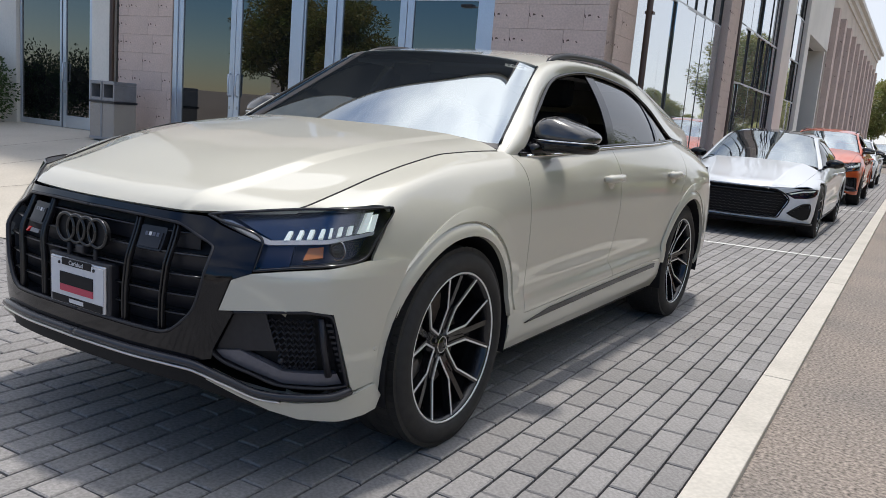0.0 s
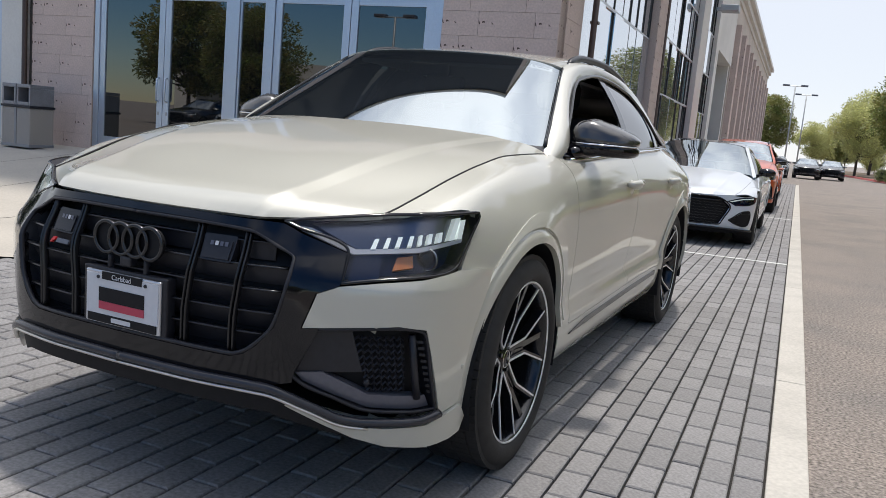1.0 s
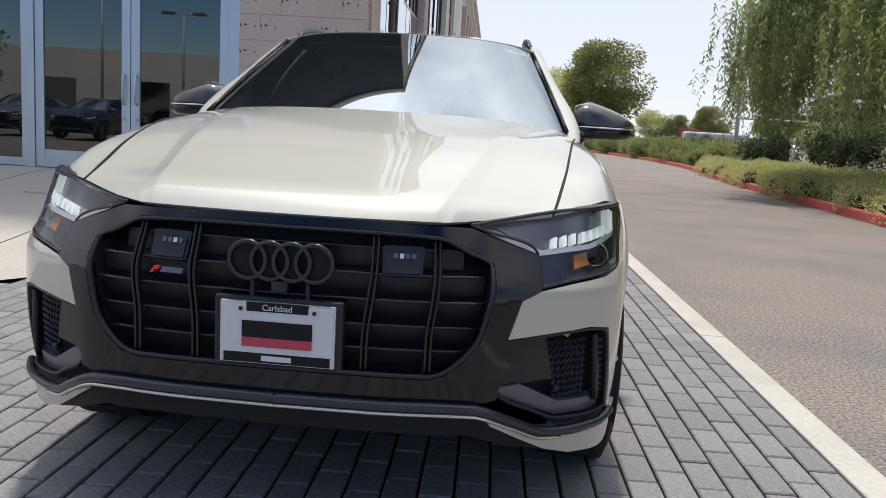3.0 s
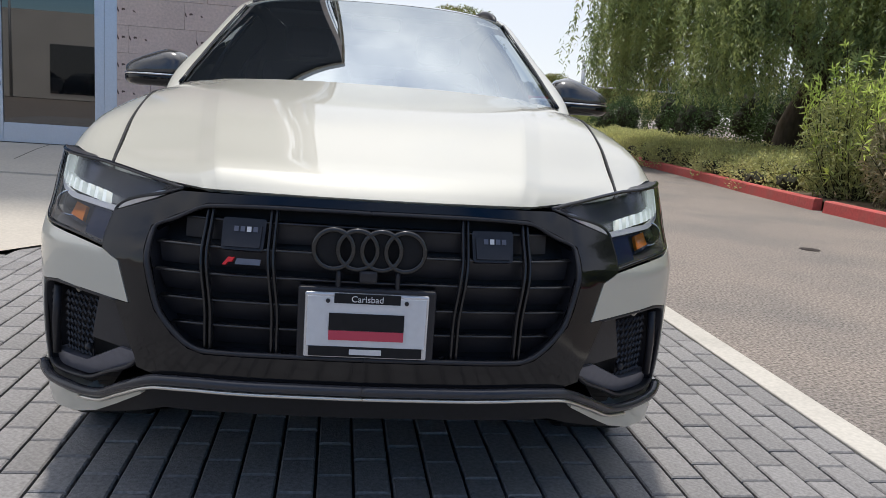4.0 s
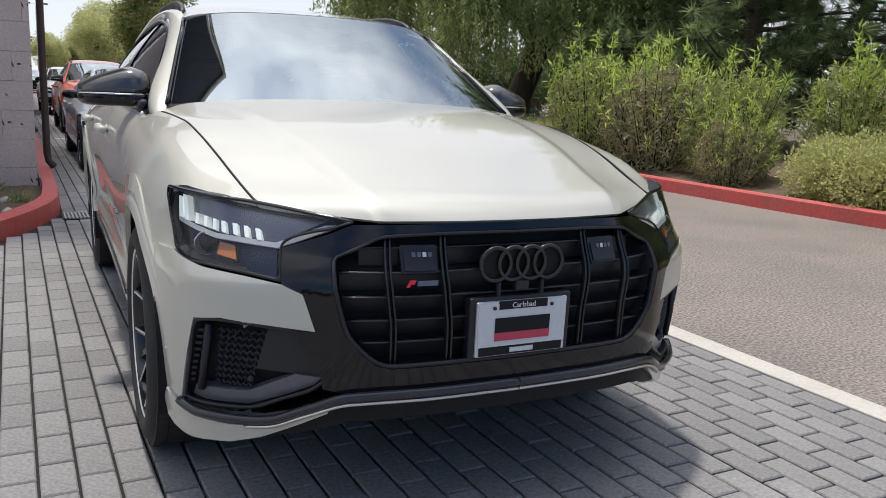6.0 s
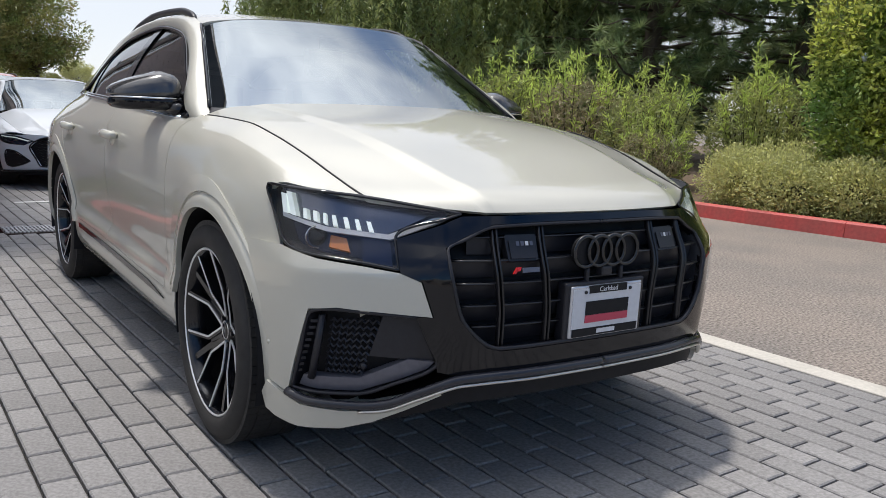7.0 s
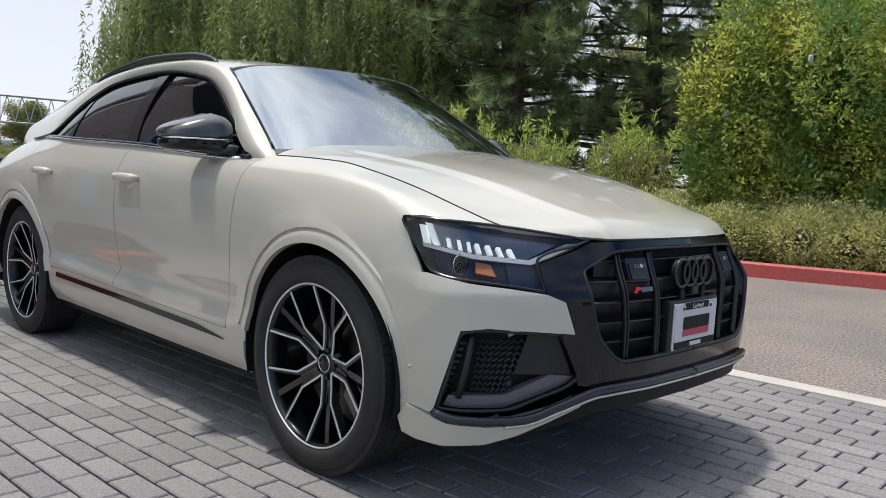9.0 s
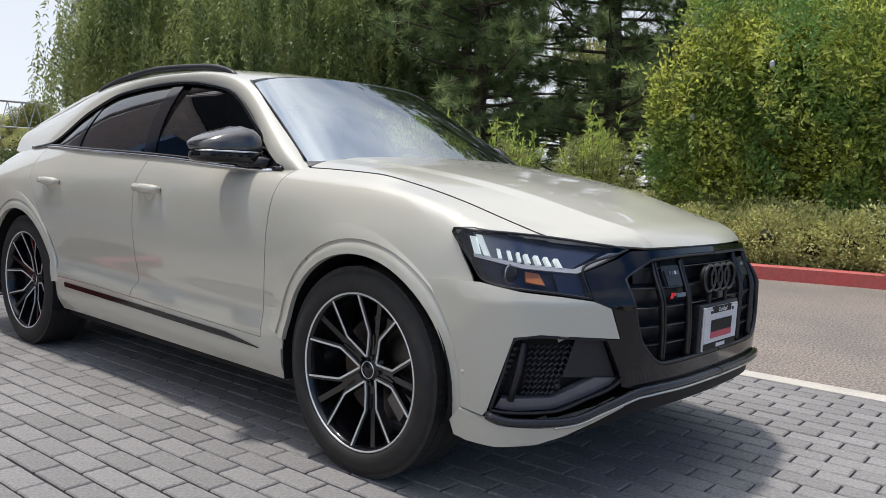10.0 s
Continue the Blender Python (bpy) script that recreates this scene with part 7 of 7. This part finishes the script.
def build_saloon(at, paint, roof, label, group):
    root = empty("parked_car", at, label, "car", group)
    root.scale = (0.99, 0.98, 0.92)
    car = {"root": root, "paint": paint}
    own, own_glass = SIDE[:], GLASS_TOP[:]
    SIDE[:], GLASS_TOP[:] = SALOON_SIDE, SALOON_GLASS_TOP
    keys = [
        [(0, -0.945, 0.728), (0, -0.90, 0.768), (0, -0.70, 0.832), (0, -0.3, 0.930), (0, 0.1, 1.020), (0, 0.36, 1.072)],
        [(0.21, -0.935, 0.728), (0.21, -0.89, 0.767), (0.22, -0.69, 0.830), (0.25, -0.3, 0.928), (0.28, 0.1, 1.016), (0.32, 0.38, 1.066)],
        [(0.40, -0.895, 0.728), (0.41, -0.855, 0.764), (0.44, -0.67, 0.826), (0.49, -0.28, 0.922), (0.54, 0.12, 1.006), (0.60, 0.43, 1.052)],
        [(0.44, -0.880, 0.728), (0.45, -0.840, 0.756), (0.48, -0.65, 0.810), (0.53, -0.27, 0.905), (0.58, 0.13, 0.992), (0.64, 0.44, 1.040)],
        [(0.655, -0.690, 0.737), (0.662, -0.65, 0.746), (0.696, -0.5, 0.776), (0.732, -0.3, 0.820), (0.780, 0.1, 0.900), (0.812, 0.47, 0.960)],
    ]
    skin("bonnet", *loft(keys, 36, 36, (2, 3), True), paint, root, thick=0.015, towards=(0, 0, 1), both=True)
    part("underbody", box(-0.80, 0.80, -0.5, 3.9, 0.20, 0.62), MATTE_BLACK, root)
    flat = lambda y: (lambda t: y)
    side_panel("front_fender", lambda t: float(np.interp(t, [0, 1, 2, 3, 9], [-0.69, -0.52, -0.44, -0.45, -0.45])), flat(0.57), 0.0, 3.6, car)
    side_panel("front_fender_lower", flat(0.36), flat(0.57), 3.55, 6.6, car)
    side_panel("front_door", flat(0.575), flat(1.68), 0.0, 6.4, car)
    side_panel("rear_door", flat(1.685), lambda t: float(np.interp(t, [0, 2, 4, 6], [2.95, 2.80, 2.60, 2.52])), 0.0, 6.4, car)
    side_panel("quarter_panel", lambda t: float(np.interp(t, [0, 2, 4, 6], [2.955, 2.805, 2.605, 2.525])), flat(4.0), 0.0, 7.9, car)
    side_panel("sill", flat(0.40), flat(2.58), 6.42, 8.0, car)
    rk = [
        [(0, 1.25, 1.500), (0, 1.7, 1.545), (0, 2.2, 1.540), (0, 2.9, 1.460), (0, 3.8, 1.150)],
        [(0.33, 1.28, 1.492), (0.32, 1.7, 1.536), (0.32, 2.2, 1.530), (0.32, 2.9, 1.450), (0.33, 3.8, 1.140)],
        [(0.52, 1.33, 1.470), (0.51, 1.7, 1.508), (0.50, 2.2, 1.502), (0.49, 2.9, 1.420), (0.50, 3.8, 1.120)],
        [(0.590, 1.36, 1.445), (0.570, 1.7, 1.475), (0.560, 2.2, 1.470), (0.550, 2.9, 1.385), (0.580, 3.75, 1.100)],
    ]
    skin("roof", *loft(rk, 24, 18, (), True), roof, root, thick=0.01, towards=(0, 0, 1), both=True, label="gloss black roof")
    ws = [
        [(0, 0.35, 1.068), (0, 0.80, 1.305), (0, 1.25, 1.498)],
        [(0.40, 0.40, 1.058), (0.37, 0.84, 1.293), (0.34, 1.28, 1.488)],
        [(0.70, 0.51, 1.025), (0.61, 0.92, 1.262), (0.52, 1.33, 1.465)],
        [(0.785, 0.565, 1.000), (0.690, 0.96, 1.240), (0.588, 1.36, 1.440)],
    ]
    pane = skin("windscreen", *loft(ws, 16, 20, (), True), WINDSCREEN, root, towards=(0, -1, 0.5), both=True)
    pane.visible_shadow = False
    for sd in (1, -1):
        mid = [tuple((np.array(a) + np.array(b)) / 2 + np.array((0.022, -0.006, 0.012))) for a, b in zip(SALOON_ROOF_EDGE, SALOON_GLASS_TOP)]
        skin("pillar", *loft([SALOON_ROOF_EDGE, mid, SALOON_GLASS_TOP], 40, 7), paint, root, sd, 0.012, (1, -0.2, 0.3))
        for nm, y0, y1 in (("front_window", 0.68, 1.64), ("rear_window", 1.70, 2.95)):
            v, f = grid_mesh(lambda y, t: upright_glass(y, t), np.linspace(y0, y1, 12), np.linspace(0, 1, 7))
            skin(nm, v, f, TINTED, root, sd, 0, (1, 0, 0)).visible_shadow = False
        v, f = grid_mesh(lambda q, t: upright_glass(q, t, 0.006), (1.63, 1.71), np.linspace(0, 1, 6))
        skin("window_pillar", v, f, GLOSS_BLACK, root, sd, 0.01, (1, 0, 0))
        trim = [(sd * (x + 0.002), y, z) for x, y, z in spline(SALOON_GLASS_TOP[1:], 60)[:52]] + [(sd * (SIDE[0](y, 1) + 0.002), y, SIDE[0](y, 2) + 0.004) for y in np.linspace(3.15, 0.63, 20)]
        part("window_trim", tube(trim, 0.012, 6, closed=True), GLOSS_BLACK, root, smooth=True)
        for cy in (0.0, WHEELBASE):
            skin("arch_trim", *ring_band(cy, 0.424, 0.474, -0.05, 3.1, 0.010, 0.004), paint, root, sd, 0.02, (1, 0, 0))
            v, f = grid_mesh(lambda a, t: (flank_at(cy, 0.75)[0] - 0.03 - 0.30 * t, cy - 0.43 * math.cos(a), HUB_Z + 0.43 * math.sin(a)), np.linspace(-0.3, 3.4, 24), np.linspace(0, 1, 3))
            skin("wheel_arch_liner", v, f, MATTE_BLACK, root, sd, 0, (0, 0, -1))
        bm = bmesh.new()
        bmesh.ops.create_uvsphere(bm, u_segments=18, v_segments=12, radius=1)
        bmesh.ops.transform(bm, matrix=pose(sd * 0.97, 0.86, 1.075) @ Matrix.Diagonal((0.125, 0.085, 0.070, 1)), verts=bm.verts)
        part("mirror_cap", bm, GLOSS_BLACK, root, "gloss black mirror cap", smooth=True)
        part("mirror_arm", tube([(sd * 0.92, 0.84, 1.04), (sd * 0.84, 0.80, 1.015)], 0.022, 8), GLOSS_BLACK, root, smooth=True)
        for y in (1.45, 2.45):
            x = flank_at(y, 0.90)[0]
            part("door_handle", tube([(sd * (x + 0.002), y - 0.1, 0.90), (sd * (x + 0.03), y - 0.08, 0.902), (sd * (x + 0.03), y + 0.08, 0.905), (sd * (x + 0.002), y + 0.1, 0.905)], 0.013, 8), paint, root, smooth=True)
    # nose: painted skin round a wide black mouth
    mouth = [(0, 0.706), (0.44, 0.706), (0.545, 0.672), (0.650, 0.565), (0.585, 0.420), (0.53, 0.315), (0, 0.305)]
    edge = [(0, 0.265), (0.55, 0.262), (0.90, 0.235), (1.10, 0.240), (1.135, 0.36), (1.135, 0.50), (1.185, 0.62), (1.17, 0.680), (1.06, 0.635), (0.90, 0.602), (0.72, 0.592), (0.585, 0.655), (0.70, 0.690), (0.84, 0.728), (0.60, 0.733), (0.43, 0.726), (0, 0.726)]
    panel("front_bumper", mouth + edge, nose, 0.012, paint, root, thick=0.03, both=True, step=0.04)
    full = mouth + [(-u, v) for u, v in mouth[-2:0:-1]]
    panel("grille_backing", full, nose, -0.040, MATTE_BLACK, root, sides=(1,), thick=0, step=0.05)
    wall_ring("grille_wall", full, nose, -0.040, 0.008, GLOSS_BLACK, root, sides=(1,))
    bar_on("grille_frame", mouth, nose, 0.010, 0.010, 0.010, GLOSS_BLACK, root, both=True, n=50, label="gloss black grille frame")
    comb = new("honeycomb")
    comb.parent = root
    comb["label"] = "black honeycomb mesh of the grille"
    for k in range(9):
        z = 0.335 + 0.040 * k
        e = float(np.interp(z, [0.34, 0.44, 0.575, 0.668, 0.70], [0.49, 0.55, 0.61, 0.52, 0.41]))
        zig = [(-e + 2 * e * j / 36, z + (0.007 if j % 2 else -0.007)) for j in range(37)]
        part("mesh_bar", tube([nose(u, q, -0.016) for u, q in zig], 0.005, 4), GRILLE_BAR, comb)
    part("grille_bar", tube([nose(u, 0.655, 0.004) for u in np.linspace(-0.50, 0.50, 16)], 0.014, 6), GLOSS_BLACK, root, smooth=True)
    bar_on("lip_trim", [(0, 0.262), (0.5, 0.260), (0.80, 0.244), (1.06, 0.236)], nose, 0.030, 0.018, 0.024, GLOSS_BLACK, root, both=True, n=30, label="gloss black front lip")
    panel("valance", [(0, 0.250), (0.9, 0.225), (0.9, 0.19), (0, 0.19)], nose, -0.01, MATTE_BLACK, root, thick=0.1, both=True)
    for sd in (1, -1):
        g = (lambda w: (lambda u, z, d=0.0: (lambda p: (w * p[0], p[1], p[2]))(nose(u, z, d))))(sd)
        gap = [(0.655, 0.385), (0.86, 0.520), (0.935, 0.528), (0.985, 0.42), (0.975, 0.330), (0.90, 0.300), (0.76, 0.335)]
        panel("side_intake", gap, g, 0.014, MATTE_BLACK, root, sides=(1,), thick=0.01)
        bar_on("intake_rim", gap + gap[:1], g, 0.014, 0.008, 0.010, GLOSS_BLACK, root, sides=(1,), n=40)
        for k in range(5):
            z = 0.345 + 0.034 * k
            u0, u1 = float(np.interp(z, [0.335, 0.385, 0.52], [0.80, 0.68, 0.87])), float(np.interp(z, [0.33, 0.42, 0.52], [0.96, 0.97, 0.935]))
            part("intake_slat", tube([g(u0, z, 0.016), g(u1, z, 0.016)], 0.004, 4), GRILLE_BAR, root)
        hl = new("headlamp")
        hl.parent = root
        lamp_o = [(0.590, 0.655), (0.70, 0.688), (0.84, 0.722), (1.02, 0.735), (1.165, 0.722), (1.155, 0.684), (1.06, 0.639), (0.90, 0.606), (0.72, 0.596)]
        panel("lamp_housing", lamp_o, g, -0.030, LAMP_BLUE, hl, sides=(1,), thick=0)
        wall_ring("lamp_wall", lamp_o, g, -0.030, 0.010, SATIN_BLACK, hl, sides=(1,))
        panel("light_guide", [(0.64, 0.652), (0.84, 0.700), (1.10, 0.712), (1.10, 0.700), (0.84, 0.686), (0.68, 0.645)], g, -0.010, LED, hl, sides=(1,), thick=0.006, label="white light strip")
        for k in range(4):
            u = 0.80 + 0.075 * k
            panel("lamp_unit", [(u, 0.640 + 0.008 * k), (u + 0.05, 0.645 + 0.008 * k), (u + 0.05, 0.676 + 0.006 * k), (u, 0.672 + 0.006 * k)], g, -0.016, LAMP_SILVER, hl, sides=(1,), thick=0.01)
        panel("lamp_cover", lamp_o, g, 0.011, LENS, hl, sides=(1,), thick=0)[0].visible_shadow = False
    tk = [
        [(0, 3.79, 1.15), (0, 3.98, 1.10), (0, 4.06, 0.90), (0, 4.06, 0.60), (0, 4.0, 0.30)],
        [(0.45, 3.77, 1.13), (0.48, 3.95, 1.08), (0.50, 4.04, 0.90), (0.52, 4.04, 0.60), (0.50, 3.98, 0.30)],
        [(0.58, 3.74, 1.10), (0.60, 3.92, 1.06), (0.76, 3.98, 0.90), (0.86, 3.98, 0.60), (0.80, 3.95, 0.30)],
    ]
    skin("tailgate", *loft(tk, 16, 12, (), True), paint, root, towards=(0, 1, 0), both=True)
    part("dashboard", box(-0.74, 0.74, 0.48, 1.0, 0.80, 1.00, 0.04), INTERIOR, root)
    for x in (-0.37, 0.37):
        bm = box(x - 0.25, x + 0.25, 1.35, 1.90, 0.52, 0.70, 0.06)
        box(x - 0.25, x + 0.25, 1.88, 2.04, 0.62, 1.18, 0.06, bm=bm)
        box(x - 0.13, x + 0.13, 1.92, 2.02, 1.20, 1.36, 0.045, bm=bm)
        part("front_seat", bm, INTERIOR, root)
    for y, turn in ((0, 20), (WHEELBASE, 55)):
        for x in (0.935, -0.935):
            wheel(car, x, y, turn)
    SIDE[:], GLASS_TOP[:] = own, own_glass
    return root


build_saloon(SITE @ pose(0.40, 9.30, 0), WHITE_PAINT, BLACK_PAINT, "white low fastback saloon with black roof and honeycomb grille", "cars parked along the building")
parked("parked_car", SITE @ pose(0.50, 17.1, 0), (0.94, 0.90, 0.97), ORANGE_PAINT, "orange compact sport utility car", "cars parked along the building")
parked("parked_car", SITE @ pose(0.4, 26.0, 0), (0.95, 0.95, 0.9), WHITE_PAINT, "white car parked further along the building", "cars parked along the building", far=True)
for x, y, p, w in ((0.3, 58, GREY_PAINT, "grey"), (2.4, 62, BLACK_PAINT, "black"), (-0.2, 66, WHITE_PAINT, "white"), (4.2, 66, BLACK_PAINT, "black")):
    parked("parked_car", SITE @ pose(x, y, 0), (0.95, 0.95, 0.88), p, w + " car parked far along the road", "cars parked far off", far=True)
for x, y, turn, p, w in ((-15.0, -13.0, 182, BLACK_PAINT, "black"), (-18.0, -13.2, 178, GREY_PAINT, "grey"), (-21.2, -13.0, 180, WHITE_PAINT, "white"), (-24.2, -13.2, 180, BLACK_PAINT, "black")):
    parked("parked_car", SITE @ pose(x, y, 0, 0, 0, turn), (0.96, 0.96, 0.95), p, w + " car parked across the forecourt", "cars across the forecourt", far=True)

# ---- across the road and behind: what closes the place ----
tagged(part("neighbour_building", box(-40, 14, -36, -30, 0, 4.6), PLASTER, at=SITE), "long low pale building across the forecourt", "building")
for k in range(9):
    tagged(part("shop_opening", box(-38 + 5.6 * k, -35.2 + 5.6 * k, -30.02, -29.97, 0.3, 2.9), STORE_GLASS, at=SITE), "dark opening in the low building", "window", kind="structure")


def light_pole(x, y, tall):
    lp = empty("light_pole", SITE @ pose(x, y, 0), "tall steel car park light with twin heads", "street lamp", "car park lights")
    part("pole", tube([(0, 0, 0), (0, 0, tall)], [0.09, 0.06], 8), STEEL_GREY, lp, smooth=True)
    part("cross_arm", tube([(-0.9, 0, tall), (0.9, 0, tall)], 0.04, 6), STEEL_GREY, lp)
    for s in (-1, 1):
        part("lamp_head", box(s * 0.9 - 0.35, s * 0.9 + 0.35, -0.22, 0.22, tall - 0.03, tall + 0.14, 0.03), SATIN_GREY, lp)


light_pole(-19.5, -24, 7.0)
light_pole(-17.6, -30, 6.8)
light_pole(0.4, 92, 9.0)
light_pole(1.6, 104, 9.0)
# sign gantry beyond the trees
gn = empty("sign_gantry", SITE @ pose(26.0, 85, -1.0), "grey steel gantry over the highway", "gantry")
part("post", tube([(0, 0, 0), (0, 0, 7.9)], 0.22, 10), STEEL_GREY, gn, smooth=True)
for z in (5.2, 7.8):
    for d in (-0.4, 0.4):
        part("chord", tube([(-0.3, d, z), (11, d, z)], 0.09, 6), STEEL_GREY, gn)
for k in range(8):
    part("brace", tube([(1.4 * k, -0.4, 5.2), (1.4 * k + 0.7, -0.4, 7.8)], 0.05, 5), STEEL_GREY, gn)
    part("brace", tube([(1.4 * k + 0.7, -0.4, 7.8), (1.4 * k + 1.4, -0.4, 5.2)], 0.05, 5), STEEL_GREY, gn)
SIGN_GREEN = material("green_road_sign", (0.02, 0.16, 0.08), 0.5)
SIGN_RED = material("red_panel", (0.45, 0.06, 0.05), 0.5, grain=0.1)
rs = empty("road_sign", SITE @ pose(30.0, 92, 0), "green highway sign on posts", "road sign")
part("board", box(-1.6, 1.6, -0.05, 0.05, 0.9, 2.3, 0.02), SIGN_GREEN, rs)
for x in (-1.2, 1.2):
    part("post", tube([(x, 0.1, -1), (x, 0.1, 2.2)], 0.06, 6), STEEL_GREY, rs)
for z in (1.3, 1.75):
    part("lettering_bar", box(-1.1, 1.1, -0.065, -0.051, z, z + 0.2), PLATE_WHITE, rs)
bn = empty("banner_sign", SITE @ pose(22.8, 92, 0), "red and white sign on a post", "sign")
part("board", box(-1.3, 1.3, -0.05, 0.05, 1.8, 2.9, 0.02), SIGN_RED, bn)
part("lettering_bar", box(-0.9, 0.9, -0.062, -0.051, 2.2, 2.5), PLATE_WHITE, bn)
part("post", tube([(0, 0.1, -1), (0, 0.1, 2.0)], 0.08, 6), STEEL_GREY, bn)
van = empty("white_coach", SITE @ pose(25.2, 90, -0.6), "long white coach standing on the highway", "coach")
part("body", box(-3.4, 3.4, -1.2, 1.2, 0.5, 3.2, 0.18), PLATE_WHITE, van)
for k in range(5):
    part("window", box(-3.0 + 1.0 * k, -2.4 + 1.0 * k, -1.215, -1.19, 1.9, 2.6, 0.02), GLOSS_BLACK, van)
for x in (-2.2, 2.2):
    part("wheel", tube([(x, -1.22, 0.5), (x, -0.9, 0.5)], 0.5, 16), TYRE, van)
tr = empty("red_trailer", SITE @ pose(20.6, 31, -0.33), "red and white trailer behind the shrubs", "trailer")
part("body", box(-0.9, 0.9, -0.5, 0.5, 1.0, 2.0, 0.03), SIGN_RED, tr)
part("chassis", box(-0.9, 0.9, -0.5, 0.5, 0.3, 0.98, 0.03), PLATE_WHITE, tr)
part("lettering_bar", box(0.1, 0.7, -0.515, -0.505, 1.35, 1.65), PLATE_WHITE, tr)

# ---- pavers: columns along the road, each shifted by half a length ----
PW, PL, GAP = 0.115, 0.232, 0.0095


def paved(x, y):
    """Whether a paver lies at this place of the site."""
    if x > 1.80 or y > 43:
        return False
    if y < -9 or x < -8.9:
        return False
    if x < -2.0 and y > float(smooth_at([p[0] for p in EDGE], [p[1] for p in EDGE], [max(x, -9)])[0]) - 0.005:
        return False
    if x >= -2.0 and x < -0.93 and y > float(np.interp(x, [-2.0, -1.75, -1.45, -1.15, -0.98, -0.93], [3.2, 3.5, 4.0, 4.7, 5.3, 6.4])) - 0.04:
        return False
    if abs(x + 0.55) < 0.44 and abs(y - 5.15) < 0.22:
        return False
    return True


def paver_corners(w, l, e=0.005, deep=0.03):
    return [(-w / 2, -l / 2, -deep), (w / 2, -l / 2, -deep), (w / 2, l / 2, -deep), (-w / 2, l / 2, -deep),
            (-w / 2, -l / 2, -e), (w / 2, -l / 2, -e), (w / 2, l / 2, -e), (-w / 2, l / 2, -e),
            (-w / 2 + e, -l / 2 + e, 0), (w / 2 - e, -l / 2 + e, 0), (w / 2 - e, l / 2 - e, 0), (-w / 2 + e, l / 2 - e, 0)]


PAVER_FACES = [(8, 9, 10, 11), (4, 5, 9, 8), (5, 6, 10, 9), (6, 7, 11, 10), (7, 4, 8, 11), (0, 1, 5, 4), (1, 2, 6, 5), (2, 3, 7, 6), (3, 0, 4, 7)]
paver_me = bpy.data.meshes.new("paver")
paver_me.from_pydata(paver_corners(PW - GAP, PL - GAP), [], PAVER_FACES)
paver_me.materials.append(PAVER)
pavement = tagged(empty("pavement", SITE), "grey concrete pavers laid in running bond", "pavement", kind="structure")
rng = random.Random(4)
spots = []
for i in range(95):
    x = 1.805 - PW / 2 - i * PW
    shift = (0.5 if i % 2 else 0.0) * PL + rng.uniform(-0.012, 0.012)
    for j in range(230):
        y = -9 + j * PL + shift
        if paved(x, y):
            spots.append((x, y))
near = sorted(spots, key=lambda p: min(math.hypot(p[0] - 1.45, (p[1] - 0.3) * 0.6), math.hypot(p[0] + 1.75, (p[1] - 0.2) * 0.7)))[:300]
nearest = set(near)
for x, y in near:
    ob = new("paver", paver_me)
    ob.parent = pavement
    ob.matrix_basis = pose(x, y, rng.uniform(-0.0018, 0.0012), rng.uniform(-0.35, 0.35), rng.uniform(-0.35, 0.35), rng.uniform(-0.3, 0.3))
base = np.array(paver_corners(PW - GAP, PL - GAP))
allv, allf = [], []
for x, y in spots:
    if (x, y) in nearest:
        continue
    q = base.copy()
    q[:, 2] += rng.uniform(-0.0018, 0.0012) + q[:, 0] * rng.uniform(-0.006, 0.006) + q[:, 1] * rng.uniform(-0.006, 0.006)
    n0 = len(allv) * 12
    allv.append(q + (x, y, 0))
    allf += [tuple(i + n0 for i in f) for f in PAVER_FACES]
me = bpy.data.meshes.new("pavers")
me.from_pydata(np.concatenate(allv).tolist(), [], allf)
me.materials.append(PAVER)
rest = new("pavers", me)
rest.parent = pavement
rest["kind"] = "stuff"
